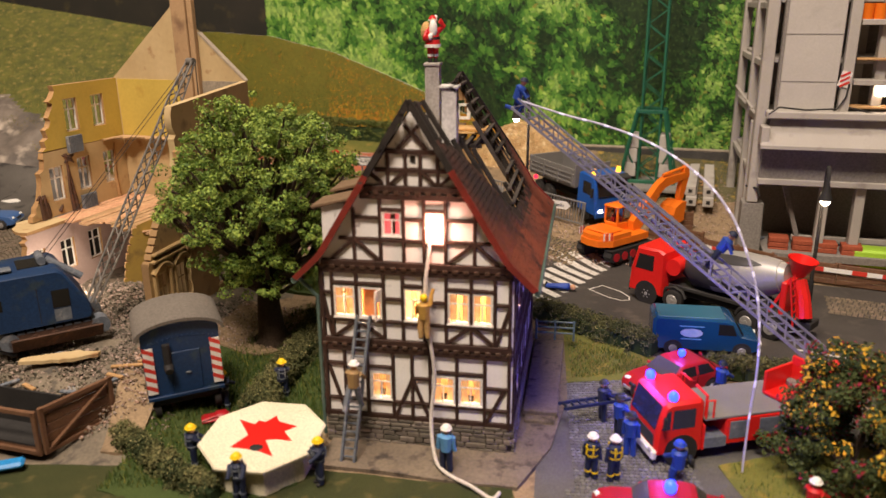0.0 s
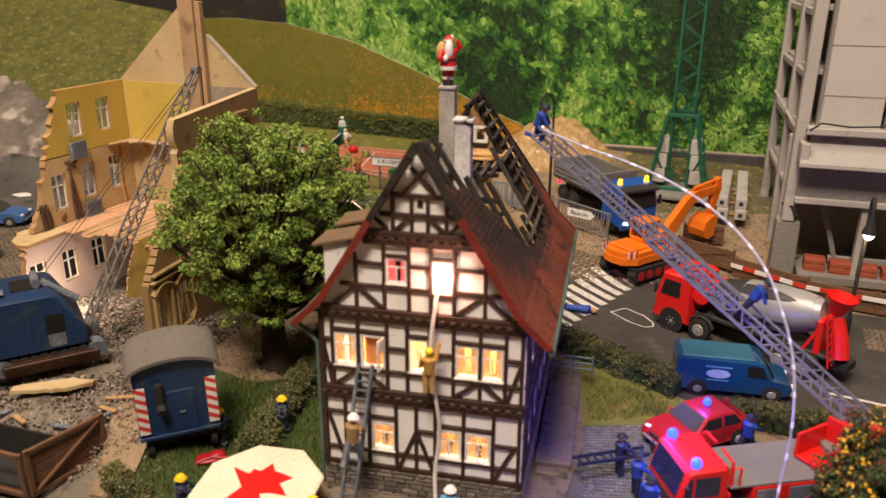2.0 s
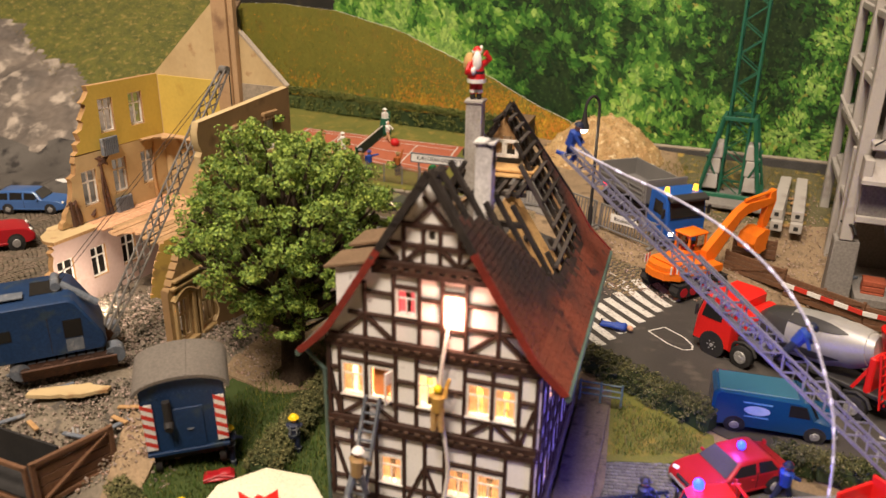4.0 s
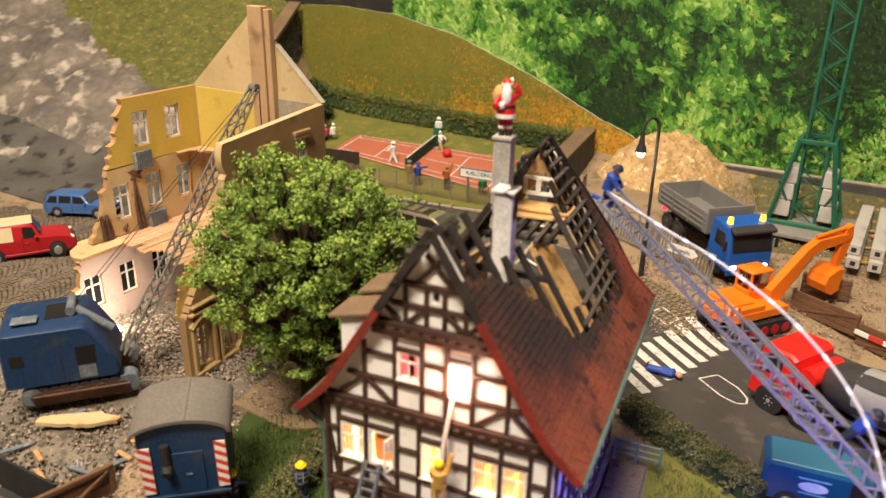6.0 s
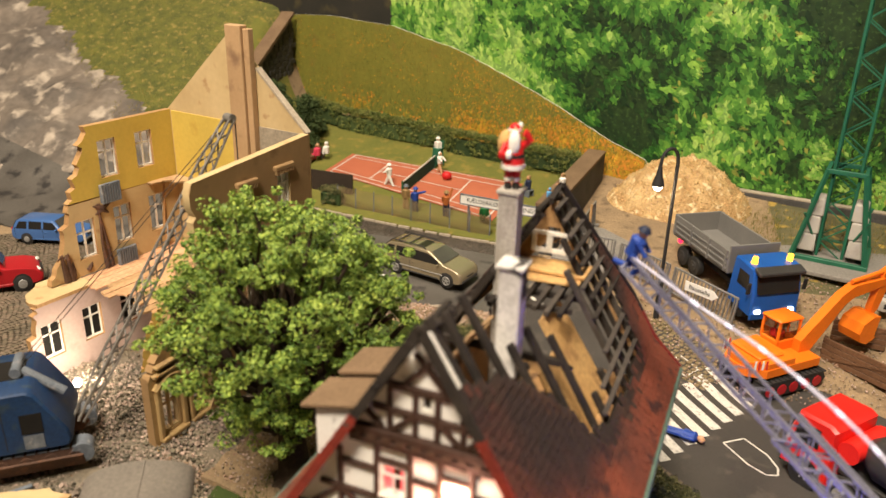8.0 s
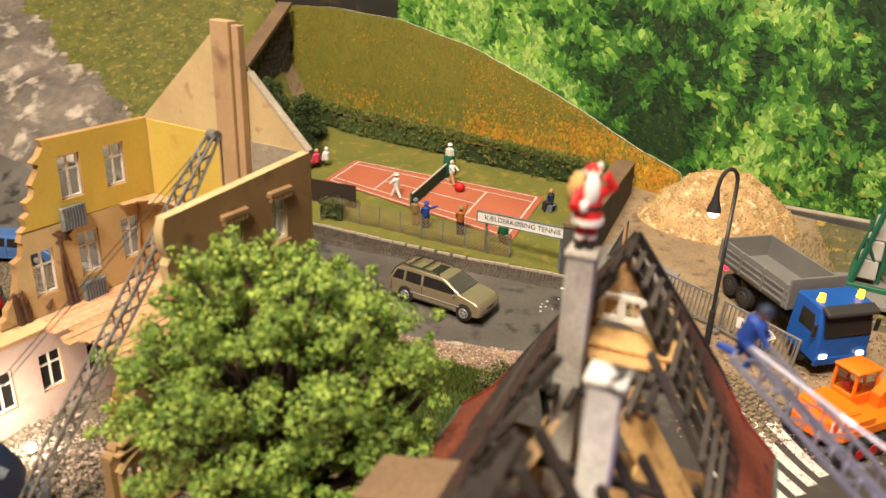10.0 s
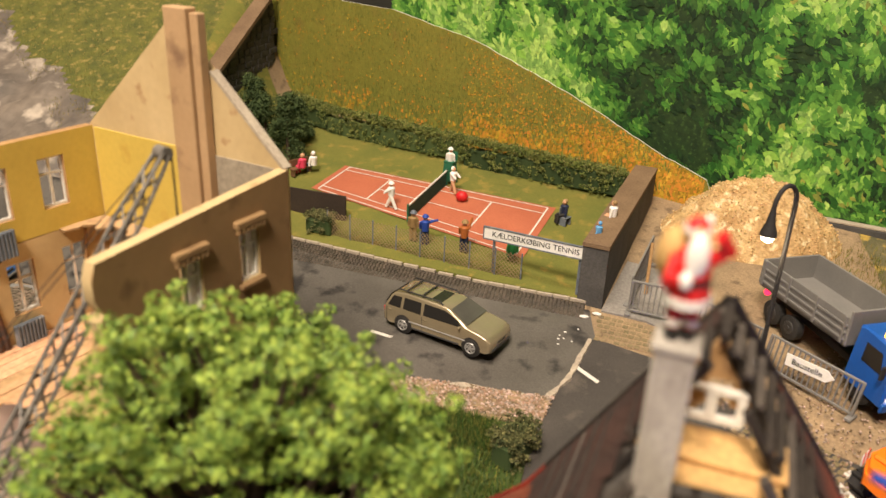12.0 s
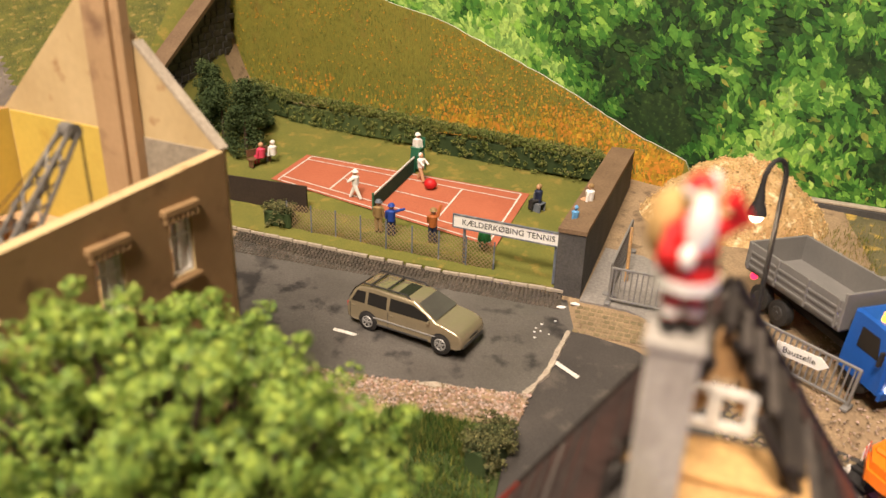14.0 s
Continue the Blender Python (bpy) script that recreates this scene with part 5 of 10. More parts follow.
    for i in range(9):
        part("post", Geo(at(r.uniform(-3.5, -1), r.uniform(-3, -1.2), 8.3, r.uniform(0, 90), r.uniform(-14, 14), r.uniform(-30, 30))).box(0, 0, 1.0, 0.18, 0.1, 2.4), M_WOODRAW, o)
    for i in range(5):
        y = (-4.85, -5.1, -7.1, -7.4, -1.2)[i]
        g = Geo().tube([(L + 0.2, y + r.uniform(-.3, .3), f2 - 0.3 - (2.2 if i in (2, 3) else 0)), (L + 0.2, y, (f1 + f2) / 2 - 0.4), (L + 0.2, y + 0.1, f1 + 0.1)], 0.1, 6, 0, None, [0.06, 0.09, 0.16])
        part("stain_strip", g, M_RUST if i != 4 else M_WOODRAW, o)
    # stain that splays under the radiator, and smears at the wall's foot
    for y, z, dy, dz in ((-4.85, 8.15, 0.5, 0.12), (-4.85, 8.15, -0.5, 0.2), (-4.85, 8.1, 0.35, -0.3), (-4.85, 8.1, -0.4, -0.22), (-7.2, 5.1, -0.15, 1.2), (-6.9, 5.1, 0.05, 0.8), (-6.1, 5.2, 0.3, 0.35)):
        part("stain_strip", Geo().tube([(L + 0.19, y, z), (L + 0.2, y + dy * 0.5, z + dz * 0.5), (L + 0.18, y + dy, z + dz)], 0.1, 6, 0, None, [0.14, 0.1, 0.03]), M_RUST, o)
    return o


ruin()


def fragment():
    """The piece of the facade that still stands alone: toothed brick edge, moulded window bay, yellow inner wall behind."""
    r = random.Random(33)
    o = thing("wall_fragment", "broken facade corner with moulded windows standing in the rubble", "wall fragment", -15.05, 36.5, 1.35, 76)

    def toothed(pts, step=0.42, amp=0.2):
        """A stepped brick edge through the points."""
        out, k = [], 0
        for (a, b), (c, d) in zip(pts, pts[1:]):
            n = max(1, int(math.hypot(c - a, d - b) / step))
            for i in range(n):
                for t, w in ((i / n, 1), ((i + 0.7) / n, 1), ((i + 0.7) / n, -0.4)):
                    out.append((a + (c - a) * t - w * amp * r.uniform(0.5, 1), b + (d - b) * t))
        out.append(pts[-1])
        return out
    wins = ((0.55, 1.5), (2.3, 3.2))
    edge = toothed([(0.15, 3.3), (1.1, 4.7), (2.0, 6.2)])
    right = ragged([(5.2, 0.0), (4.9, 2.0), (4.5, 4.2), (3.6, 5.6), (2.6, 6.6)], r, 0.4, 0.2)
    outl = [(0.0, 0.0)] + right + list(reversed(edge)) + [(0.0, 3.5)]
    part("facade", Geo().wall(outl, -0.2, 0.2, 0, [rect(a, 0.6, b, 2.75) for a, b in wins], kside=1), [M_FRAGMENT, M_OUTTAN], o)
    for a, b in wins:
        g = Geo()
        g.wall(rect(a, 0.6, b, 2.75), -0.16, 0.02, 0, [rect(a + 0.1, 0.7, (a + b) / 2 - 0.04, 2.65), rect((a + b) / 2 + 0.04, 0.7, b - 0.1, 2.65)])
        g.box((a + b) / 2, -0.08, 1.9, b - a - 0.1, 0.08, 0.08)
        part("window", g, M_RUINTAN, o, "sand-coloured window frame")
        for x in (a - 0.2, b + 0.2):
            part("jamb", Geo().box(x, -0.27, 1.6, 0.26, 0.2, 2.5, 0.05), M_FRAGMENT, o)
        g = Geo()
        n = 8
        g.tube([(a - 0.35 + (b - a + 0.7) * i / n, -0.3, 2.85 + 0.42 * math.sin(math.pi * i / n)) for i in range(n + 1)], 0.15, 6)
        part("hood_mould", g, M_FRAGMENT, o)
        part("sill", Geo().box((a + b) / 2, -0.3, 0.42, b - a + 0.6, 0.3, 0.22, 0.05), M_FRAGMENT, o)
    for i, z in enumerate((3.5, 3.85)):
        part("cornice", Geo().box(2.5, -0.3, z, 4.6 - i * 0.3, 0.26, 0.16, 0.04), M_FRAGMENT, o)
    part("footing", Geo().box(2.6, -0.28, 0.05, 5.4, 0.3, 0.3, 0.05), M_FRAGMENT, o)
    # the yellow wall stands behind, in line with the old room
    y2 = thing("inner_wall_fragment", "yellow inner wall fragment with a toothed broken edge", "wall fragment", -18.1, 40.1, 1.3, 30)
    e2 = toothed([(0.0, 0.0), (0.5, 1.6), (0.75, 3.0), (1.3, 4.4)], 0.4, 0.16)
    part("wall", Geo().wall([(3.0, 0.0), (3.3, 2.6), (2.9, 4.9)] + list(reversed(e2)), -0.12, 0.12, 0, kside=1), [M_OLDYELLOW, M_WOODRAW], y2)


fragment()

M_TIPS = material("pale_leaf_tip", (0.34, 0.30, 0.13), (0.26, 0.25, 0.10), 0.85, 60, 700, 0.0, random=0.4, island=True)

M_BUSHLEAF = material("olive_bush_foliage", (0.030, 0.050, 0.014), (0.075, 0.095, 0.025), 0.85, 60, 700, 0.0, random=0.45, island=True)

M_HEDGE2 = material("court_hedge_foliage", (0.075, 0.11, 0.02), (0.17, 0.185, 0.045), 0.85, 80, 900, 0.0, random=0.5, island=True)


# ---- plants ----
def flakes(centres, per, rad, size, seed, k_of=None, flat=1.0, shell=0.35):
    """Many small bent leaf flakes scattered round the centres: (x, y, z, scale)."""
    rs = np.random.RandomState(seed)
    c = np.repeat(np.array([q[:3] for q in centres], float), per, axis=0)
    sc = np.repeat(np.array([q[3] for q in centres], float), per)
    n = len(c)
    d = rs.normal(size=(n, 3))
    d /= np.linalg.norm(d, axis=1)[:, None]
    rr = rad * sc * (shell + (1 - shell) * rs.rand(n) ** 0.6)
    p = c + d * rr[:, None] * np.array([1, 1, flat])
    nrm = d + rs.normal(size=(n, 3)) * 0.6 + np.array([0, 0, 0.5])
    nrm /= np.linalg.norm(nrm, axis=1)[:, None]
    t = np.cross(nrm, rs.normal(size=(n, 3)))
    t /= np.linalg.norm(t, axis=1)[:, None] + 1e-9
    b = np.cross(nrm, t)
    s = (size * (0.6 + 0.8 * rs.rand(n)))[:, None]
    v = np.stack([p - t * s * 0.5, p - b * s * 0.32 + nrm * s * 0.12, p + t * s * 0.5, p + b * s * 0.32 + nrm * s * 0.12], axis=1).reshape(-1, 3)
    g = Geo()
    g.v = [tuple(q) for q in v]
    g.f = [(4 * i, 4 * i + 1, 4 * i + 2, 4 * i + 3) for i in range(n)]
    g.k = [0] * n if k_of is None else [int(q) for q in k_of(rs, n)]
    return g


def grow(g, p, d, ln, rad, depth, tips, r, spread=0.55):
    """A limb that tapers, bends and forks; tips collects the twigs' ends."""
    pts, radii = [p.copy()], [rad]
    q, dd = p.copy(), d.copy()
    for i in range(4):
        dd = (dd + Vector((r.gauss(0, 0.12), r.gauss(0, 0.12), r.gauss(0.04, 0.08)))).normalized()
        q = q + dd * ln / 4
        pts.append(q.copy())
        radii.append(rad * (1 - 0.4 * (i + 1) / 4))
    g.tube(pts, rad, 7, 0, None, radii)
    if depth == 0:
        tips.append(q)
        return
    for i in range(3 if depth > 1 else 2):
        a = r.uniform(0, 6.28)
        side = dd.orthogonal().normalized()
        side.rotate(Matrix.Rotation(a, 3, dd))
        nd = (dd + side * spread * r.uniform(0.7, 1.4)).normalized()
        grow(g, q, nd, ln * r.uniform(0.62, 0.85), rad * 0.58, depth - 1, tips, r, spread)
    if depth > 1:
        tips.append(q)


def big_tree():
    r = random.Random(8)
    o = thing("broadleaf_tree", "bushy green model tree with a dark forked trunk in the garden", "tree", -9.2, 37.6, 0.1)
    g, tips = Geo(), []
    g.tube([(0.05, 0, 0), (0, 0, 0.6), (-0.05, 0, 2.2), (0.05, -0.1, 4.0)], 0.6, 10, 0, None, [1.15, 0.72, 0.58, 0.5])
    for a in range(6):
        an = a * 1.05 + r.uniform(-0.2, 0.2)
        g.tube([(0.3 * math.cos(an), 0.3 * math.sin(an), 0.6), (0.8 * math.cos(an), 0.8 * math.sin(an), 0.22), (1.35 * math.cos(an), 1.35 * math.sin(an), 0.0)], 0.2, 6, 0, None, [0.3, 0.2, 0.08])
    for i in range(8):
        a = i * 0.82 + r.uniform(-0.2, 0.2)
        el = r.uniform(0.35, 1.25)
        grow(g, Vector((0, 0, 2.9 + 0.22 * i)), Vector((math.cos(a) * math.cos(el), math.sin(a) * math.cos(el), math.sin(el))), r.uniform(2.1, 2.9), 0.3, 2, tips, r)
    part("trunk", g, M_BARK, o, "dark brown forked trunk and limbs", 60)
    # clumps: rounded pads of leaves kept apart from each other, each on its own twig
    pads = []
    for i in range(2600):
        a, u = r.uniform(0, 6.283), r.uniform(-0.98, 1.0)
        w = math.sqrt(max(0, 1 - u * u))
        k = r.uniform(0.55, 1.0) if i % 3 else r.uniform(0.86, 1.10)
        if math.cos(a) * w < -0.25 and u < -0.2:
            continue
        p = Vector((0.15 + 4.3 * w * math.cos(a) * k, -0.55 + 3.9 * w * math.sin(a) * k, 7.9 + 4.45 * u * k))
        if u < 0.0 and r.random() < 0.55:
            continue
        if p.x > -0.9 and p.z < 6.9 and p.y < 2.0 and r.random() < 0.85:
            continue
        if all((p - q).length > 1.12 for q in pads):
            pads.append(p)
    for q in ((-2.0, -1.5, 5.6), (3.3, -1.0, 5.8), (-1.2, -2.8, 5.2), (-1.5, -1.6, 4.2), (-0.6, -2.3, 4.2), (-2.4, -1.2, 4.8), (3.2, 0.9, 10.2), (3.8, 0.2, 9.4)):
        pads.append(Vector(q))
    twigs = Geo()
    for p in pads:
        start = Vector((0.05, -0.1, 3.2 + 0.45 * max(0.0, p.z - 5)))
        mid = start.lerp(p, 0.5) + Vector((r.gauss(0, 0.3), r.gauss(0, 0.3), -0.5))
        twigs.tube([start, start.lerp(mid, 0.5), mid, mid.lerp(p, 0.55), p], 0.1, 5, 0, None, [0.2, 0.15, 0.12, 0.08, 0.04])
    part("twig", twigs, M_BARK, o, "dark twigs under the leaves", 60, "stuff")
    cen = []
    for p in pads:
        s = r.uniform(0.75, 1.2)
        for i in range(9):
            cen.append((p.x + r.gauss(0, 0.42) * s, p.y + r.gauss(0, 0.42) * s, p.z + r.gauss(0.1, 0.26) * s, r.uniform(0.45, 1.0) * s))
    part("crown", flakes(cen, 66, 0.40, 0.135, 5, None, 0.8, 0.6), M_LEAF, o, "fresh green leaf clumps", 0, "stuff")


big_tree()


def conifer_bush(x, y, h, rad, seed, dark=True):
    r = random.Random(seed)
    o = thing("dark_bush", "dark green bushy conifer behind the ruined house", "bush", x, y, ground_z(x, y))
    part("trunk", Geo().cyl((0, 0, 0), (0, 0, h * 0.8), 0.16, 0.05, 7), M_BARK, o)
    cen = []
    for i in range(60):
        u = r.random()
        a = r.uniform(0, 6.28)
        w = rad * (1 - u * 0.75) * r.uniform(0.5, 1.0)
        cen.append((w * math.cos(a), w * math.sin(a), 0.5 + u * h, r.uniform(0.6, 1.1)))
    part("crown", flakes(cen, 120, 0.55, 0.15, seed), M_LEAFDARK, o, "", 0, "stuff")


conifer_bush(-25.9, 76.2, 3.6, 2.3, 1)
conifer_bush(-23.3, 74.0, 4.6, 1.7, 2)
conifer_bush(-27.6, 78.0, 4.2, 1.6, 3)
conifer_bush(-24.3, 77.6, 3.0, 1.7, 4)


def hedge(label, path, w, h, seed, dens=60, mat=None, dz=0.0):
    """A clipped hedge along a plan line: a dark core under small flakes."""
    r = random.Random(seed)
    o = thing("hedge", label, "hedge", 0, 0, 0)
    core, cen = Geo(), []
    for (a, b), (c, d) in zip(path, path[1:]):
        ln = math.hypot(c - a, d - b)
        ang = math.degrees(math.atan2(d - b, c - a))
        zc = ground_z((a + c) / 2, (b + d) / 2) + dz
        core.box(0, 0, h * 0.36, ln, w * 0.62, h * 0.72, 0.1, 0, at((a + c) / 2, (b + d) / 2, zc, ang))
        n = int(ln * 75 * max(1.0, (w + h) / 2.2))
        for i in range(n):
            t = r.random()
            px, py = a + (c - a) * t, b + (d - b) * t
            q = r.uniform(-0.5, 0.5)
            z = r.uniform(0.05, 0.98) if abs(q) > 0.36 else r.uniform(0.78, 1.0)
            ox, oy = -(d - b) / ln * q * w, (c - a) / ln * q * w
            cen.append((px + ox, py + oy, ground_z(px, py) + dz + z * h, r.uniform(0.5, 1.1)))
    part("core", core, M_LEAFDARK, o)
    part("foliage", flakes(cen, dens // 4, 0.2, 0.12, seed), [mat or M_HEDGE], o, "", 0, "stuff")
    part("pale_tip", flakes(cen, 3, 0.25, 0.065, seed + 40, None, 1.0, 0.8), M_TIPS, o, "pale yellow-green leaf tips", 0, "stuff")


hedge("clipped dark hedge between lawn and street", [(5.2, 40.9), (7.0, 39.2), (9.0, 37.2), (10.6, 35.7)], 1.5, 1.15, 3)
hedge("clipped dark hedge beside the van", [(12.6, 33.6), (14.2, 33.0), (16.4, 32.4)], 1.2, 1.1, 4)
hedge("low hedge along the garden", [(-13.4, 27.9), (-11.6, 26.4), (-10.0, 24.9), (-8.4, 23.9)], 1.0, 0.8, 5)
hedge("low hedge beside the burning house", [(-8.3, 29.6), (-7.8, 33.0), (-7.2, 36.6), (-6.9, 40.0)], 1.5, 1.05, 6)
hedge("long hedge behind the tennis court", [(-26.5, 82.6), (-22.5, 80.4), (-11, 77.0), (0.2, 73.9)], 1.3, 2.0, 7, 66, M_HEDGE2, 0.2)
hedge("short hedge at the court corner", [(-18.6, 65.6), (-16.9, 65.3)], 1.2, 1.3, 8, 60, None, 0.2)
hedge("small yellow-green bush beside the house", [(-4.3, 49.4), (-3.4, 51.2)], 1.5, 1.6, 9)


def flower_bush():
    r = random.Random(14)
    o = thing("flowering_bush", "large bush with yellow and dark red blossoms", "bush", 15.3, 25.2, 0)
    g, tips = Geo(), []
    for i in range(6):
        a = i * 1.05
        grow(g, Vector((0.2 * math.cos(a), 0.2 * math.sin(a), 0)), Vector((math.cos(a) * 0.6, math.sin(a) * 0.6, 0.8)).normalized(), 1.5, 0.13, 1, tips, r)
    part("stem", g, M_BARK, o, "", 35, "stuff")
    cen = []
    for i in range(260):
        a, u = r.uniform(0, 6.283), r.uniform(-0.6, 1.0)
        w = math.sqrt(max(0, 1 - u * u))
        k = r.uniform(0.6, 1.0)
        k *= 1 + 0.3 * noise.noise(Vector((math.cos(a) * 2, math.sin(a) * 2, u * 2)))
        cen.append((2.9 * w * math.cos(a) * k, 2.6 * w * math.sin(a) * k, 2.0 + 3.0 * u * k, r.uniform(0.5, 1.1)))
    part("foliage", flakes(cen, 90, 0.5, 0.15, 6), M_BUSHLEAF, o, "", 0, "stuff")
    up = [c for c in cen if c[2] > 1.6]
    part("yellow_blossom", flakes(up[::3], 30, 0.5, 0.16, 7, None, 1.0, 0.85), M_YFLOWER, o, "yellow blossom flakes", 0, "stuff")
    part("red_blossom", flakes(cen[1::3], 22, 0.52, 0.15, 8, None, 1.0, 0.85), M_RFLOWER, o, "dark red blossom flakes", 0, "stuff")


flower_bush()


def red_shrub(x, y, h, seed, z=None):
    r = random.Random(seed)
    o = thing("red_shrub", "dark red leafy shrub on the slope", "bush", x, y, ground_z(x, y) if z is None else z)
    part("stem", Geo().cyl((0, 0, 0), (0, 0, h * 0.6), 0.1, 0.05, 6), M_BARK, o)
    cen = [(r.gauss(0, h * 0.25), r.gauss(0, h * 0.25), r.uniform(0.2, h), r.uniform(0.5, 1)) for i in range(24)]
    part("foliage", flakes(cen, 40, 0.5, 0.2, seed), M_RFLOWER, o, "", 0, "stuff")


red_shrub(-30.5, 66.0, 2.6, 1)
red_shrub(-41.0, 47.0, 5.0, 2)


def grass_tufts(name, label, quads, seed, n, h, mats):
    """Upright blades over a stretch of ground, one mesh."""
    r = random.Random(seed)
    g = Geo()
    for i in range(n):
        a, b, c, d = quads[r.randrange(len(quads))]
        u, v = r.random(), r.random()
        x = (a[0] * (1 - u) + b[0] * u) * (1 - v) + (d[0] * (1 - u) + c[0] * u) * v
        y = (a[1] * (1 - u) + b[1] * u) * (1 - v) + (d[1] * (1 - u) + c[1] * u) * v
        z = ground_z(x, y) + 0.06
        hh = h * r.uniform(0.5, 1.2)
        an = r.uniform(0, 6.28)
        w = hh * 0.075
        dx, dy = math.cos(an) * w, math.sin(an) * w
        lx, ly = r.gauss(0, 0.3) * hh, r.gauss(0, 0.3) * hh
        g.v += [(x - dx, y - dy, z), (x + dx, y + dy, z), (x + lx, y + ly, z + hh)]
        o = len(g.v) - 3
        g.f.append((o, o + 1, o + 2))
        g.k.append(r.randrange(len(mats)))
    ob = new(name, mesh_of(name, g, mats, 0))
    return tagged(ob, label, "grass", "", "stuff")


M_BLADE1 = material("green_grass_fibre", (0.040, 0.085, 0.012), (0.06, 0.11, 0.018), 0.9, 40, 700, 0, random=0.4, island=True)
M_BLADE2 = material("olive_grass_fibre", (0.17, 0.17, 0.03), (0.13, 0.145, 0.028), 0.9, 40, 700, 0, random=0.4, island=True)
M_BLADE3 = material("straw_grass_fibre", (0.27, 0.21, 0.06), (0.22, 0.17, 0.05), 0.9, 40, 700, 0, random=0.4, island=True)
grass_tufts("garden_grass", "short dark green grass fibres of the garden", [[(-13, 24.5), (-5.6, 24.8), (-5.2, 33), (-11.8, 33)], [(-11.8, 33), (-5.2, 33), (-4.6, 46), (-8.6, 42)]], 1, 16000, 0.34, [M_BLADE1, M_BLADE1, M_BLADE2])
grass_tufts("tall_grass", "longer green grass beside the side street", [[(-9.6, 45), (-3.8, 45), (-3.5, 50.6), (-9.0, 51.6)], [(-8.8, 50.5), (-4.4, 50.3), (-4.8, 52.0), (-8.2, 52.2)]], 2, 13000, 0.42, [M_BLADE1, M_BLADE1, M_BLADE2])
grass_tufts("lawn_grass", "short olive lawn fibres", [[(6.0, 33.1), (9.5, 33.7), (10.1, 34.9), (6.5, 38.0)], [(10.8, 20), (22, 20), (22, 26.6), (10.8, 25.9)], [(-10, 17), (2.5, 17.5), (2.0, 23.5), (-9.6, 23.9)]], 3, 9000, 0.25, [M_BLADE2, M_BLADE3, M_BLADE1])
grass_tufts("court_grass", "short olive grass fibres round the court", [[(-24, 65.8), (-1.8, 62.2), (-1.4, 66.0), (-24, 70)], [(-22, 77.2), (-3.6, 72.6), (0.2, 73.4), (-23, 80.3)], [(-3.9, 65.5), (-1.5, 65), (0.3, 73.5), (-3.2, 72.4)]], 4, 15000, 0.22, [M_BLADE2, M_BLADE2, M_BLADE3])
grass_tufts("hill_grass", "olive turf fibres of the hill", [[(-33.6, 66), (-30.6, 66), (-30.4, 88), (-60, 88)]], 5, 9000, 0.22, [M_BLADE2, M_BLADE3])
grass_tufts("weeds", "yellowish weeds on the building plot", [[(14, 66), (27, 64), (26, 69.5), (13.5, 72)], [(11, 60), (14, 60), (15, 70), (12.5, 71)]], 6, 2600, 0.3, [M_BLADE2, M_BLADE3])


# ---- the tennis court and what stands round it ----
COURT = [(-19.2, 74.45), (-4.0, 71.5), (-5.35, 65.0), (-20.3, 70.65)]


def court_point(u, v):
    (a, b, c, d) = [Vector(p) for p in COURT]
    p = (a * (1 - u) + b * u) * (1 - v) + (d * (1 - u) + c * u) * v
    return p.x, p.y


def court():
    g = Geo()
    n, m = 24, 12
    vs = []
    for j in range(m + 1):
        for i in range(n + 1):
            x, y = court_point(i / n, j / m)
            vs.append((x, y, ground_z(x, y) + 0.34))
    g.add(vs, [(j * (n + 1) + i, (j + 1) * (n + 1) + i, (j + 1) * (n + 1) + i + 1, j * (n + 1) + i + 1) for j in range(m) for i in range(n)])
    o = tagged(new("tennis_court", mesh_of("tennis_court", g, M_COURT, 60)), "brick-red tennis court with white lines", "tennis court", "", "structure")

    def line(u0, v0, u1, v1, w=0.11):
        q = Geo()
        k = 12
        vs = []
        for i in range(k + 1):
            t = i / k
            x0, y0 = court_point(u0 + (u1 - u0) * t, v0 + (v1 - v0) * t)
            xa, ya = court_point(u0, v0)
            xb, yb = court_point(u1, v1)
            ln = math.hypot(xb - xa, yb - ya)
            nx, ny = -(yb - ya) / ln * w / 2, (xb - xa) / ln * w / 2
            for s in (-1, 1):
                vs.append((x0 + nx * s, y0 + ny * s, ground_z(x0, y0) + 0.365))
        q.add(vs, [(2 * i, 2 * i + 2, 2 * i + 3, 2 * i + 1) for i in range(k)])
        ob = part("court_line", q, M_PAINT, o)
    for v in (0.035, 0.16, 0.84, 0.965):
        line(0.03, v, 0.97, v)
    for u in (0.03, 0.97):
        line(u, 0.035, u, 0.965)
    for u in (0.26, 0.74):
        line(u, 0.16, u, 0.84)
    line(0.26, 0.5, 0.74, 0.5)
    return o


court()


def rod(g, x, y, z0, z1, r, k=0, n=7):
    g.cyl((x, y, z0), (x, y, z1), r, r, n, k)


def tennis_net():
    o = thing("tennis_net", "dark green tennis net across the court", "net")
    xa, ya = court_point(0.5, 1.03)
    xb, yb = court_point(0.5, -0.03)
    za, zb = ground_z(xa, ya) + 0.34, ground_z(xb, yb) + 0.34
    g = Geo()
    g.beam((xa, ya, za + 0.52), (xb, yb, zb + 0.52), 0.05, 0.95, 0, (0, 0, 1))
    m = material("green_net", (0.020, 0.065, 0.045), (0.014, 0.05, 0.035), 0.8, 200, 2500, 0.5)
    part("net", g, m, o)
    t = Geo()
    t.beam((xa, ya, za + 1.02), (xb, yb, zb + 1.02), 0.07, 0.1)
    part("tape", t, M_WHITE, o)
    for x, y, z in ((xa, ya, za), (xb, yb, zb)):
        q = Geo()
        rod(q, x, y, z, z + 1.15, 0.07)
        part("post", q, M_GREEN, o)


tennis_net()


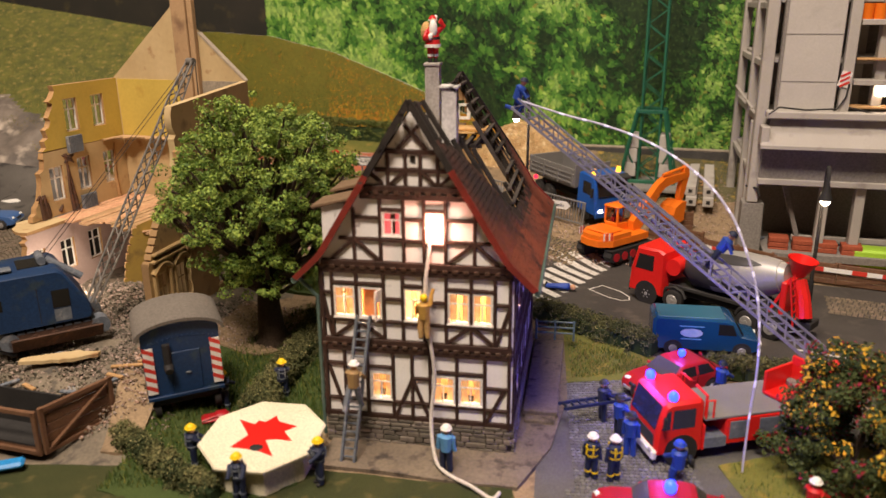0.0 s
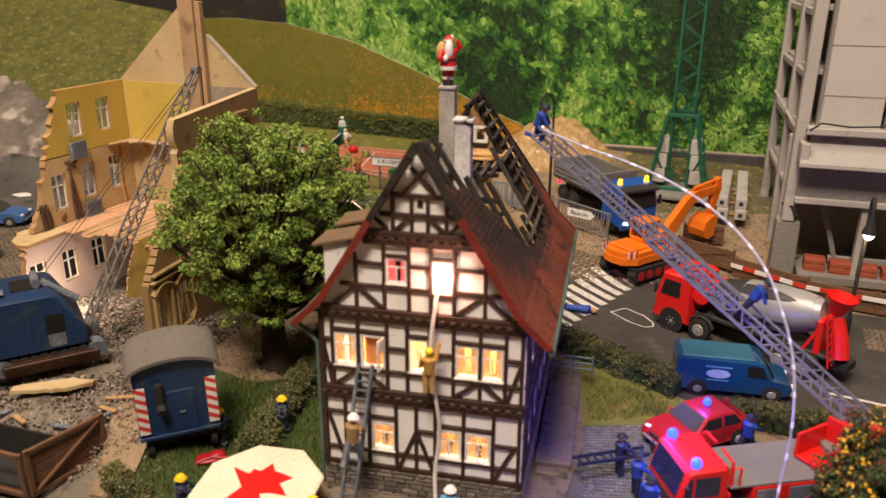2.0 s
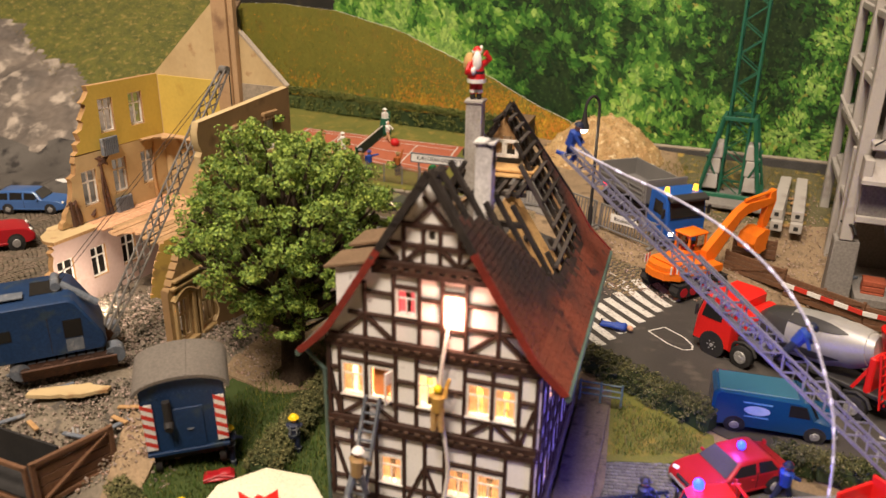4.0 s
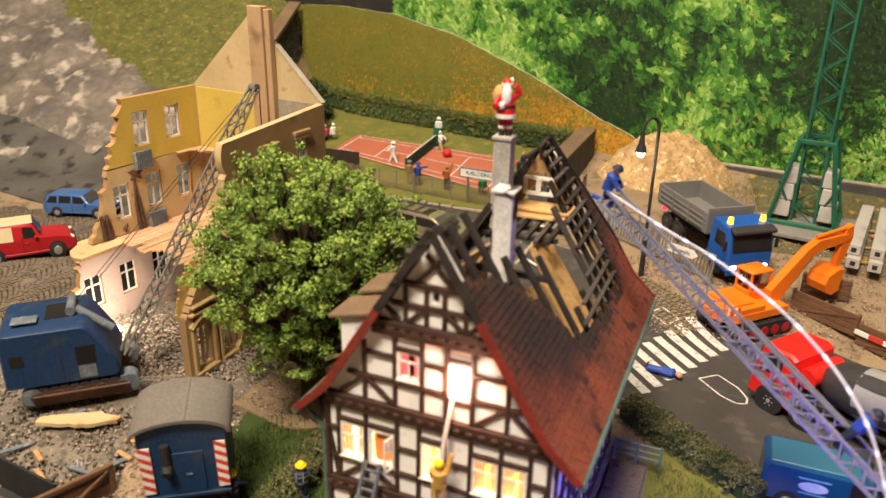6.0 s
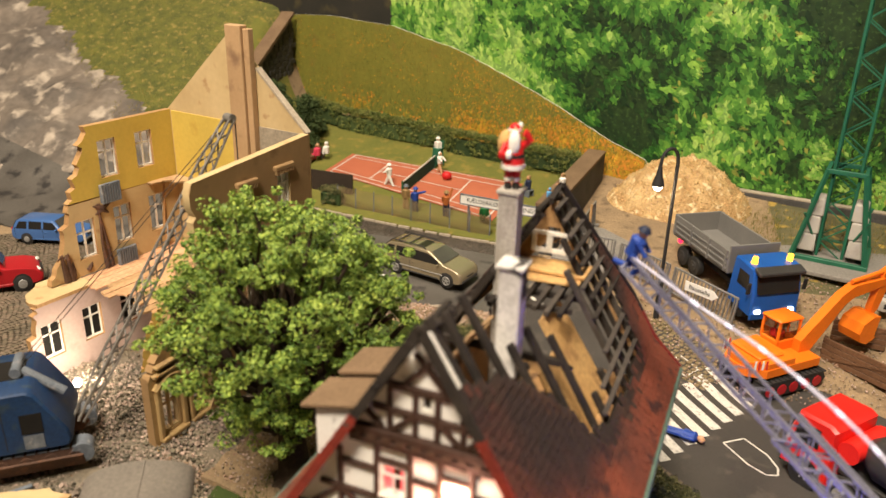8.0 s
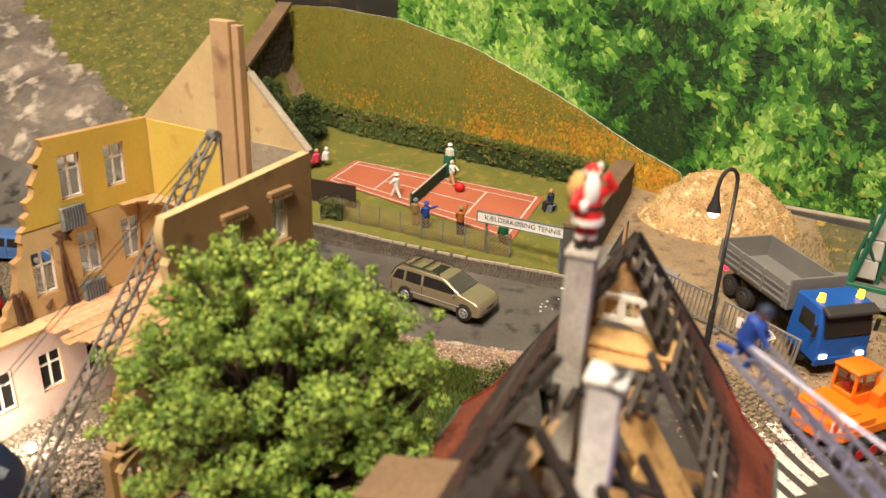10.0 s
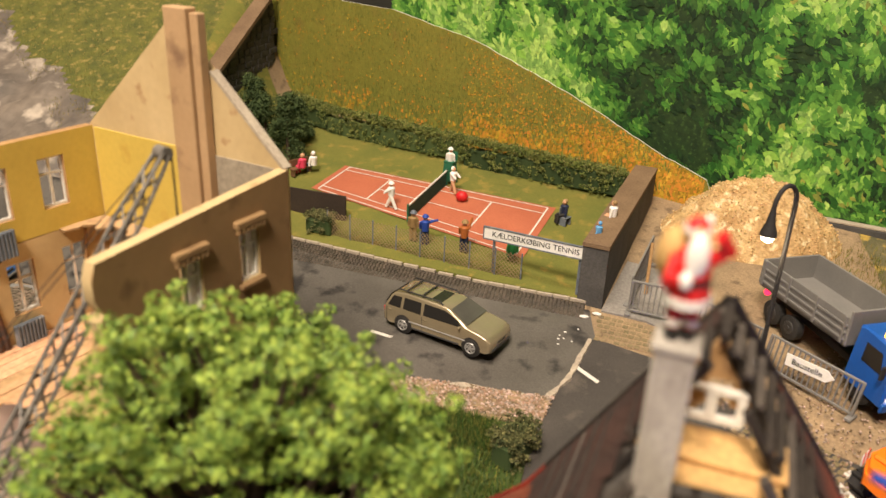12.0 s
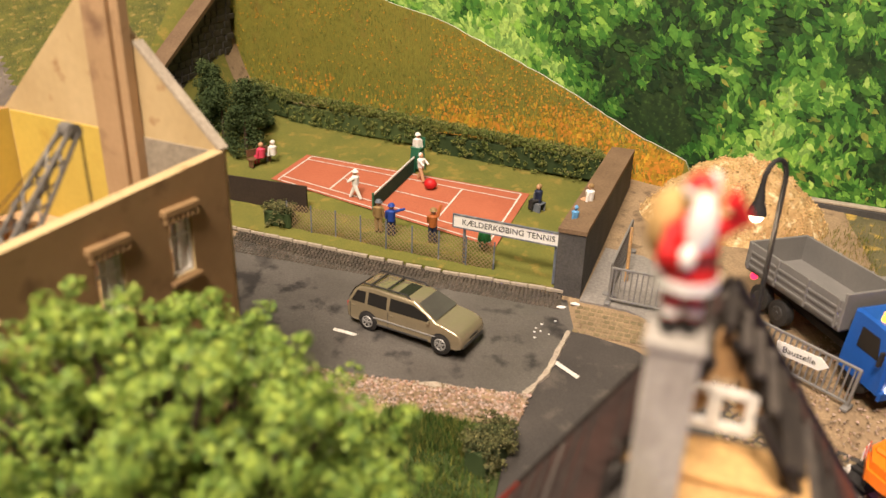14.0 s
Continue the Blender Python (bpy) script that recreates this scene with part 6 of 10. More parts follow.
def umpire_chair():
    x, y = court_point(0.5, -0.12)
    z = ground_z(x, y) + 0.3
    o = thing("umpire_chair", "green tall umpire chair beside the net", "chair", x, y, z, -18)
    for sx in (-0.3, 0.3):
        for sy in (-0.25, 0.25):
            part("leg", Geo().beam((sx * 1.3, sy * 1.3, 0), (sx, sy, 1.5), 0.07, 0.07), M_GREEN, o)
    part("seat", Geo().box(0, 0, 1.5, 0.75, 0.65, 0.08, 0.02), M_GREEN, o)
    part("backrest", Geo().box(0, 0.3, 1.85, 0.75, 0.06, 0.6, 0.02), M_GREEN, o)
    part("skirt", Geo().box(0, -0.05, 0.8, 0.62, 0.5, 1.3, 0.02), M_GREEN, o)


umpire_chair()


def club_sign():
    xa, ya, xb, yb = -7.2, 63.35, -2.0, 62.0
    ang = math.degrees(math.atan2(yb - ya, xb - xa))
    ln = math.hypot(xb - xa, yb - ya)
    z = ground_z(-5, 63) + 0.3
    o = thing("club_sign", "white club sign on posts in front of the court", "sign", (xa + xb) / 2, (ya + yb) / 2, z, ang)
    part("board", Geo().box(0, 0, 2.35, ln + 0.5, 0.08, 0.66, 0.02), M_WHITE, o)
    fr = Geo()
    for zz in (2.0, 2.7):
        fr.box(0, -0.02, zz, ln + 0.56, 0.12, 0.06)
    for xx in (-ln / 2 - 0.25, ln / 2 + 0.25):
        fr.box(xx, -0.02, 2.35, 0.06, 0.12, 0.7)
    part("frame", fr, M_GREYMETAL, o)
    for xx in (-ln / 2 + 0.35, ln / 2 - 0.1):
        part("post", Geo().box(xx, 0.1, 1.3, 0.12, 0.12, 2.8), M_GREYMETAL, o)
    lettering("lettering", "K\u00c6LDERK\u00d8BING TENNIS", 0.44, M_BLACK, o, Matrix.Translation((0.05, -0.055, 2.34)) @ Matrix.Rotation(radians(90), 4, "X"), 0.005)


club_sign()


def mesh_fence():
    """The diamond-mesh fence along the court."""
    pts = [(-17.2, 65.2), (-12, 64.2), (-5.2, 62.9)]
    o = thing("wire_fence", "fine tan diamond-mesh fence along the court lawn", "fence")
    for i in range(9):
        t = i / 8
        x = pts[0][0] + (pts[2][0] - pts[0][0]) * t
        y = pts[0][1] + (pts[2][1] - pts[0][1]) * t
        q = Geo()
        rod(q, x, y, ground_z(x, y) + 0.2, ground_z(x, y) + 1.85, 0.045, 0, 6)
        part("post", q, M_GREYMETAL, o)
    g = Geo()
    ln = math.hypot(pts[2][0] - pts[0][0], pts[2][1] - pts[0][1])

    def pt(s, h):
        t = s / ln
        x = pts[0][0] + (pts[2][0] - pts[0][0]) * t
        y = pts[0][1] + (pts[2][1] - pts[0][1]) * t
        return (x, y, ground_z(x, y) + 0.25 + h)
    H2, st = 1.5, 0.24
    n = int(ln / st)
    for i in range(-6, n + 1):
        for sg in (1, -1):
            s0, s1 = i * st, i * st + H2
            a, b = max(0, s0), min(ln, s1)
            if b - a < 0.05:
                continue
            ha, hb = (a - s0), (b - s0)
            if sg < 0:
                ha, hb = H2 - ha, H2 - hb
            g.beam(pt(a, ha), pt(b, hb), 0.028, 0.028)
    m = material("tan_wire", (0.30, 0.22, 0.12), (0.24, 0.17, 0.09), 0.6, 100, 900, 0)
    part("wire_mesh", g, m, o, "", 0, "stuff")


mesh_fence()


def court_wall():
    o = thing("court_wall", "thick dark rendered wall with a brown cap beside the court", "wall", kind="structure")
    a, b = Vector((-1.35, 61.7)), Vector((1.45, 74.4))
    z0, z1 = ground_z(*a), ground_z(*b)
    g = Geo()
    d = (b - a).normalized()
    nrm = Vector((d.y, -d.x)) * 0.68
    vs = []
    for p, zb, zt in ((a, z0 - 0.3, 5.25), (b, z1 - 0.3, 6.0)):
        for s in (-1, 1):
            vs += [(p.x + nrm.x * s, p.y + nrm.y * s, zb), (p.x + nrm.x * s, p.y + nrm.y * s, zt)]
    fs = [(0, 2, 3, 1), (4, 5, 7, 6), (0, 1, 5, 4), (2, 6, 7, 3), (1, 3, 7, 5)]
    g.add(vs, [tuple(q) for q in fs])
    part("wall_body", g, M_DARKWALL, o)
    nrm *= 1.05
    c = Geo()
    vs = []
    for p, zt in ((a - d * 0.06, 5.25), (b, 6.0)):
        for s in (-1, 1):
            vs += [(p.x + nrm.x * s, p.y + nrm.y * s, zt), (p.x + nrm.x * s, p.y + nrm.y * s, zt + 0.22)]
    c.add(vs, fs + [(0, 4, 6, 2)])
    part("cap", c, M_WALLCAP, o, "brown weathered wall cap")


court_wall()

single("screen_wall", Geo().wall(rect(-1.2, 0, 4.4, 1.7), 0, 0.14), M_SCREENWALL, "dark brown screen wall at the court's end", "wall", -21.0, 67.6, ground_z(-19, 67) + 0.2, -9)
single("bench", Geo().box(0, 0, 0.5, 1.7, 0.5, 0.1, 0.02).box(0, 0.24, 0.85, 1.7, 0.06, 0.5, 0.02).box(-0.7, 0, 0.24, 0.1, 0.4, 0.5).box(0.7, 0, 0.24, 0.1, 0.4, 0.5),
       M_BROWNPLANK, "small brown garden bench at the court's end", "bench", -21.8, 72.6, ground_z(-21.8, 72.6) + 0.25, 60)
single("garden_chair", Geo().box(0, 0, 0.5, 0.6, 0.55, 0.07, 0.02).box(0, 0.26, 0.85, 0.6, 0.05, 0.6, 0.02).box(-0.26, 0, 0.24, 0.06, 0.5, 0.5).box(0.26, 0, 0.24, 0.06, 0.5, 0.5),
       M_GREYMETAL, "dark garden chair beside the court", "chair", -3.3, 69.6, ground_z(-3.3, 69.6) + 0.27, 60)


def kerbs():
    """Stones along the lawn and the streets."""
    r = random.Random(6)
    me = mesh_of("kerb_stone", Geo().box(0, 0, 0, 0.88, 0.15, 0.2, 0.02), M_KERB)
    o = thing("court_kerb", "tan kerb stones along the court lawn", "kerb", kind="structure")
    path = [(-21, 64.95), (-12, 63.2), (-7.8, 62.5), (-1.5, 61.8)]
    for (a, b), (c, d) in zip(path, path[1:]):
        n = int(math.hypot(c - a, d - b) / 0.9)
        for i in range(n):
            t = (i + 0.5) / n
            x, y = a + (c - a) * t, b + (d - b) * t
            piece("kerb_stone", me, o, x, y, ground_z(x, y) + 0.14 + r.uniform(-0.02, 0.02), math.degrees(math.atan2(d - b, c - a)) + r.uniform(-2, 2))
    path = [(-15, 54.1), (-9.6, 53.75), (-6, 54.0), (-2.9, 53.9), (-2.0, 55.5), (-1.1, 58.8)]
    g, vs, fs = Geo(), [], []
    for (a, b), (c, d) in zip(path, path[1:]):
        ln = math.hypot(c - a, d - b)
        n = int(ln / 0.14)
        for i in range(n):
            x, y = a + (c - a) * i / n, b + (d - b) * i / n
            w = 0.15 + 0.11 * noise.noise(Vector((x, y, 2)) * 1.9) + r.uniform(-0.03, 0.03)
            h = 0.13 + 0.10 * noise.noise(Vector((x, y, 5)) * 1.5)
            nx, ny = -(d - b) / ln, (c - a) / ln
            for q, hh in ((-1, -0.1), (-0.75, h), (0.7, h + 0.02), (1.1, -0.1)):
                vs.append((x + nx * w * q, y + ny * w * q, ground_z(x, y) + hh))
    for i in range(len(vs) // 4 - 1):
        for k in range(3):
            fs.append((4 * i + k, 4 * i + 4 + k, 4 * i + 5 + k, 4 * i + 1 + k))
    g.add(vs, [tuple(reversed(q)) for q in fs])
    tagged(new("street_edge", mesh_of("street_edge", g, M_KERB, 25)), "broken pale plaster edge of the side street", "kerb", "", "structure")


def cobbles():
    """Setts: the strip along the court kerb, the drive at the building plot and the lane."""
    r = random.Random(9)
    g = Geo()

    def field(a, b, c, d, s, dz=0.045):
        """Rows of setts between four corners, into the mesh at hand."""
        a, b, c, d = Vector(a), Vector(b), Vector(c), Vector(d)
        nu = int((b - a).length / s)
        nv = int((d - a).length / s)
        for j in range(nv):
            for i in range(nu):
                u, v = (i + 0.5 + 0.25 * (j % 2)) / nu, (j + 0.5) / nv
                p = (a * (1 - u) + b * u) * (1 - v) + (d * (1 - u) + c * u) * v
                ang = math.degrees(math.atan2((b - a).y, (b - a).x)) + r.uniform(-5, 5)
                g.box(0, 0, 0, s * r.uniform(0.78, 0.92), s * r.uniform(0.74, 0.9), 0.12, 0.025, 0, at(p.x, p.y, ground_z(p.x, p.y) + dz + r.uniform(-0.01, 0.01), ang))
    field((-20, 62.6), (-1.6, 60.4), (-1.6, 61.65), (-20, 64.75), 0.21)
    tagged(new("street_setts", mesh_of("street_setts", g, M_SETT, 30)), "small dark setts along the court kerb", "cobblestones", "", "stuff")
    g = Geo()
    field((-1.0, 58.7), (2.3, 58.3), (2.4, 60.4), (-0.9, 61.0), 0.33, 0.02)
    field((4.5, 52.5), (8.5, 49.6), (10.0, 52.6), (6.0, 56.0), 0.33, 0.02)
    tagged(new("drive_pavers", mesh_of("drive_pavers", g, M_PAVER, 30)), "worn olive-tan pavers of the site drive", "paving", "", "stuff")
    g = Geo()
    field((5.0, 42.2), (6.6, 40.8), (7.2, 41.5), (5.6, 43.2), 0.28)
    field((22.0, 41.0), (30, 37.5), (31, 40.2), (23.0, 43.8), 0.3)
    tagged(new("cobbles", mesh_of("cobbles", g, M_COBBLE, 30)), "small brown cobblestones in worn strips", "cobblestones", "", "stuff")
    g = Geo()
    field((4.7, 24.4), (9.4, 24.0), (9.6, 33.0), (5.6, 32.9), 0.21)
    field((3.2, 20.5), (9.4, 20.2), (9.4, 24.0), (4.4, 24.4), 0.21)
    tagged(new("yard_cobbles", mesh_of("yard_cobbles", g, M_COBBLEGREY, 30)), "fine grey cobbles of the yard", "cobblestones", "", "stuff")
    g2 = Geo()
    g = g2

    def lane(a, b, c, d, s):
        a, b, c, d = Vector(a), Vector(b), Vector(c), Vector(d)
        nu, nv = int((b - a).length / s), int((d - a).length / s)
        for j in range(nv):
            for i in range(nu):
                u, v = (i + 0.5 + 0.5 * (j % 2)) / nu, (j + 0.5) / nv
                p = (a * (1 - u) + b * u) * (1 - v) + (d * (1 - u) + c * u) * v
                p.y += 0.55 * abs(math.sin(p.x * 1.35))
                if p.x > -24.6 and p.y > 40.5:
                    continue
                g2.box(0, 0, 0, s * 0.86, s * 0.84, 0.12, 0.0, 0, at(p.x, p.y, ground_z(p.x, p.y) + 0.08 + r.uniform(-0.02, 0.02), r.uniform(-8, 8)))
    lane((-42, 38), (-24.0, 38), (-26, 56), (-42, 56), 0.27)
    tagged(new("lane_cobbles", mesh_of("lane_cobbles", g2, M_COBBLE, 30)), "grey-brown cobbles of the lane beside the ruin", "cobblestones", "", "stuff")


def markings():
    """Zebra stripes and lines, thin paint on the asphalt."""
    o = thing("road_markings", "worn white zebra crossing and road lines", "road marking", kind="structure")

    def stripe(pts, name="zebra_stripe"):
        g = Geo()
        n = 8
        vs = []
        (a, b, c, d) = [Vector(p) for p in pts]
        for i in range(n + 1):
            t = i / n
            for p in (a * (1 - t) + b * t, d * (1 - t) + c * t):
                vs.append((p.x, p.y, ground_z(p.x, p.y) + 0.075))
        g.add(vs, [(2 * i, 2 * i + 2, 2 * i + 3, 2 * i + 1) for i in range(n)])
        part(name, g, M_PAINT, o)
    st = Vector((0.52, -0.855))
    for i in range(9):
        c = Vector((5.4, 44.6)) + Vector((5.0, 6.3)) * (i / 8.0)
        w = Vector((0.855, 0.52)).normalized() * 0.27
        a, b = c - st * 1.75, c + st * 1.75
        stripe([(a - w)[:], (b - w)[:], (b + w)[:], (a + w)[:]])

    def path(pts, w=0.09):
        for p, q in zip(pts, pts[1:]):
            p, q = Vector(p), Vector(q)
            d = (q - p).normalized()
            nn = Vector((-d.y, d.x)) * w / 2
            stripe([(p - nn)[:], (q - nn)[:], (q + nn)[:], (p + nn)[:]], "line")
    path([(9.0, 45.2), (10.0, 45.8), (10.9, 44.7), (11.2, 43.8), (11.1, 43.3), (10.6, 43.2), (9.9, 43.8), (9.0, 45.2)])
    path([(6.6, 51.6), (7.6, 50.6), (8.3, 51.3), (7.4, 52.3), (6.6, 51.6)])
    path([(-1.7, 56.5), (-0.6, 55.6)], 0.22)
    path([(18.0, 36.2), (20.5, 35.0)], 0.2)
    path([(-12.0, 57.0), (-10.2, 56.6)], 0.2)
    for x, y in ((-47.4, 64.6), (-44.0, 63.2), (-40.5, 61.3)):
        path([(x - 0.6, y + 0.25), (x + 0.6, y - 0.3)], 0.22)


markings()


# ---- vehicles ----
WHEELS = {}


def wheel(parent, x, y, r, w, rim=None):
    key = (r, w, rim.name if rim else "")
    if key not in WHEELS:
        t = Geo()
        t.tube([(0, -w / 2, 0), (0, -w / 2 + 0.03, 0), (0, w / 2 - 0.03, 0), (0, w / 2, 0)], r, 20, 0, None, [r * 0.86, r, r, r * 0.86])
        q = Geo()
        for s in (-1, 1):
            if r == 0.44:
                q.tube([(r * 0.60 * math.cos(i * math.pi / 9), s * (w / 2 + 0.01), r * 0.60 * math.sin(i * math.pi / 9)) for i in range(19)], r * 0.07, 6)
                for i in range(5):
                    c5, s5 = math.cos(i * 1.2566 + 0.3), math.sin(i * 1.2566 + 0.3)
                    q.beam((r * 0.1 * c5, s * (w / 2 + 0.02), r * 0.1 * s5), (r * 0.62 * c5, s * (w / 2 + 0.015), r * 0.62 * s5), r * 0.16, 0.03, 0, (0, 1, 0))
            else:
                q.cyl((0, s * (w / 2 - 0.02), 0), (0, s * (w / 2 + 0.025), 0), r * 0.60, r * 0.52, 16)
            q.cyl((0, s * (w / 2), 0), (0, s * (w / 2 + 0.06), 0), r * 0.2, r * 0.16, 10)
            for i in range(6):
                a = i * math.pi / 3
                q.cyl((r * 0.38 * math.cos(a), s * w / 2, r * 0.38 * math.sin(a)), (r * 0.38 * math.cos(a), s * (w / 2 + 0.045), r * 0.38 * math.sin(a)), r * 0.07, None, 6)
        WHEELS[key] = (mesh_of("wheel", t, M_BLACK), mesh_of("rim", q, rim or M_SILVER))
    a, b = WHEELS[key]
    wh = new("wheel", a)
    wh.parent = parent
    wh.location = (x * CM, y * CM, r * CM)
    rm = new("rim", b)
    rm.parent = wh
    return wh


def beacon(parent, x, y, z, r=0.17, mat=None):
    b = part("beacon", Geo().ball(x, y, z + 0.12, r, r, r * 1.15, 12, 8), mat or M_BLUEGLOW, parent, "glowing beacon lamp")
    return b


def profile_body(pts, w, inset=0.12, top=None):
    """A car body from its side outline: full width in the middle, drawn in a little at the flanks' edges."""
    g = Geo()
    n = len(pts)
    cx = sum(p[0] for p in pts) / n
    cz = sum(p[1] for p in pts) / n
    vs = []
    for y, sh in ((-w / 2, 1), (-w / 2 + inset, 0), (w / 2 - inset, 0), (w / 2, 1)):
        for x, z in pts:
            k = 1 - sh * inset / max(0.3, math.hypot(x - cx, z - cz))
            vs.append((cx + (x - cx) * k, y, cz + (z - cz) * k))
    fs = []
    for r_ in range(3):
        for i in range(n):
            j = (i + 1) % n
            fs.append((r_ * n + i, r_ * n + j, (r_ + 1) * n + j, (r_ + 1) * n + i))
    g.add(vs, fs)
    flat = [Vector((p[0], p[1], 0)) for p in pts]
    for tri in tessellate_polygon([flat]):
        a, b, c = tri
        ccw = (pts[b][0] - pts[a][0]) * (pts[c][1] - pts[a][1]) - (pts[b][1] - pts[a][1]) * (pts[c][0] - pts[a][0]) > 0
        t = (a, b, c) if ccw else (a, c, b)
        g.f.append(t)
        g.k.append(0)
        g.f.append(tuple(reversed([3 * n + i for i in t])))
        g.k.append(0)
    return g


def shell(pts, w, zb, zr, k=0.22, lower=0.05):
    """A rounded car shell from its whole side outline, drawn in above the belt line."""
    g = Geo()
    n = len(pts)
    cx = sum(p[0] for p in pts) / n
    cz = sum(p[1] for p in pts) / n
    vs, rings = [], []
    for i in range(9):
        t = -1 + 2 * i / 8
        ang = t * math.pi / 2
        rings.append((math.sin(ang) if abs(t) < 1 else t, 1 - 0.16 * (1 - math.cos(ang)) ** 1.6 if abs(t) > 0.45 else 1.0))
    ys = [-1, -0.985, -0.94, -0.82, 0, 0.82, 0.94, 0.985, 1]
    ins = [0.13, 0.06, 0.02, 0, 0, 0, 0.02, 0.06, 0.13]
    for y, e in zip(ys, ins):
        for x, z in pts:
            d = max(0.4, math.hypot(x - cx, z - cz))
            xx, zz = cx + (x - cx) * (1 - e / d), cz + (z - cz) * (1 - e / d)
            q = max(0.0, min(1.0, (zz - zb) / (zr - zb)))
            vs.append((xx, y * w / 2 * (1 - k * q), zz))
    m = len(ys)
    fs = [(r_ * n + i, r_ * n + (i + 1) % n, (r_ + 1) * n + (i + 1) % n, (r_ + 1) * n + i) for r_ in range(m - 1) for i in range(n)]
    for a, b, c in tessellate_polygon([[Vector((p[0], p[1], 0)) for p in pts]]):
        ccw = (pts[b][0] - pts[a][0]) * (pts[c][1] - pts[a][1]) - (pts[b][1] - pts[a][1]) * (pts[c][0] - pts[a][0]) > 0
        t = (a, b, c) if ccw else (a, c, b)
        fs += [t, tuple(reversed([(m - 1) * n + i for i in t]))]
    return g.add(vs, [tuple(reversed(f)) for f in fs])


def side_pane(poly, s, w, zb, zr, k=0.22, off=0.012):
    vs = []
    for x, z in poly:
        q = max(0.0, min(1.0, (z - zb) / (zr - zb)))
        vs.append((x, s * (w / 2 * (1 - k * q) + off), z))
    f = tuple(range(len(poly)))
    return Geo().add(vs, [f if s < 0 else tuple(reversed(f))])


def car(name, label, x, y, rz, paint, roofpaint=None, length=5.4, width=2.1, kind="suv", ry=0, dz=0.08):
    o = thing(name, label, "car", x, y, ground_z(x, y) + dz, rz, 0, ry)
    L, W = length / 2, width
    if kind == "suv":
        zb, zr = 1.22, 2.05
        hood = [(L - 1.32, 1.36), (L - 0.8, 1.28), (L - 0.35, 1.17), (L - 0.1, 1.02), (L, 0.76), (L - 0.02, 0.44), (L - 0.22, 0.32)]
        roof = [(-L + 0.3, 0.32), (-L + 0.03, 0.45), (-L, 0.8), (-L + 0.08, 1.25), (-L + 0.36, 1.8), (-L + 0.6, 1.98), (-L + 1.3, 2.06), (0.45, 2.03), (0.7, 1.94), (L - 1.5, 1.48)]
        wins = [[(-L + 0.3, 1.3), (-L + 1.05, 1.3), (-L + 1.05, 1.84), (-L + 0.56, 1.82)], [(-L + 1.2, 1.3), (-L + 2.25, 1.28), (-L + 2.2, 1.86), (-L + 1.2, 1.86)], [(-L + 2.4, 1.3), (L - 1.62, 1.32), (L - 1.85, 1.58), (0.5, 1.85), (-L + 2.38, 1.87)]]
        screen = ((0.72, 1.95), (L - 1.4, 1.44))
        rear = ((-L + 0.33, 1.8), (-L + 0.09, 1.32))
        rw = 0.44
    elif kind == "wagon":
        zb, zr = 1.02, 1.72
        hood = [(L - 1.5, 1.08), (L - 0.7, 1.02), (L - 0.25, 0.92), (L, 0.66), (L - 0.02, 0.4), (L - 0.3, 0.3)]
        roof = [(-L + 0.2, 0.3), (-L, 0.45), (-L, 0.9), (-L + 0.1, 1.1), (-L + 0.35, 1.6), (-L + 0.7, 1.72), (0.2, 1.72), (0.5, 1.64), (L - 1.7, 1.18)]
        wins = [[(-L + 0.35, 1.1), (-L + 1.15, 1.1), (-L + 1.15, 1.58), (-L + 0.6, 1.56)], [(-L + 1.3, 1.1), (-L + 2.2, 1.1), (-L + 2.2, 1.6), (-L + 1.3, 1.6)], [(-L + 2.35, 1.1), (L - 1.8, 1.1), (0.42, 1.56), (-L + 2.35, 1.6)]]
        screen = ((0.5, 1.66), (L - 1.58, 1.14))
        rear = ((-L + 0.33, 1.58), (-L + 0.12, 1.14))
        rw = 0.36
    else:
        zb, zr = 1.02, 1.62
        hood = [(L - 1.3, 1.06), (L - 0.6, 1.0), (L - 0.2, 0.9), (L, 0.66), (L - 0.02, 0.4), (L - 0.3, 0.3)]
        roof = [(-L + 0.2, 0.3), (-L, 0.45), (-L, 0.85), (-L + 0.1, 1.0), (-L + 0.55, 1.06), (-L + 1.05, 1.55), (-L + 1.3, 1.62), (0.1, 1.62), (0.35, 1.55), (L - 1.45, 1.12)]
        wins = [[(-L + 0.85, 1.1), (-L + 1.75, 1.1), (-L + 1.75, 1.52), (-L + 1.15, 1.5)], [(-L + 1.9, 1.1), (L - 1.55, 1.1), (0.28, 1.5), (-L + 1.9, 1.52)]]
        screen = ((0.36, 1.57), (L - 1.35, 1.09))
        rear = ((-L + 1.02, 1.53), (-L + 0.6, 1.1))
        rw = 0.36
    body = part("body", shell(list(reversed(roof + hood)), W, zb, zr), paint, o, "", 50)
    if roofpaint:
        xs = [p[0] for p in roof if p[1] > zr - 0.15]
        part("roof", Geo().box((min(xs) + max(xs)) / 2, 0, zr + 0.0, max(xs) - min(xs), W * 0.7, 0.07, 0.03), roofpaint, o)
        for s in (-1, 1):
            part("rear_panel", side_pane([(-L + 0.28, 1.05), (-L + 1.9, 1.05), (-L + 1.9, 1.66), (-L + 0.55, 1.66)], s, W, zb, zr, 0.22, 0.02), roofpaint, o)
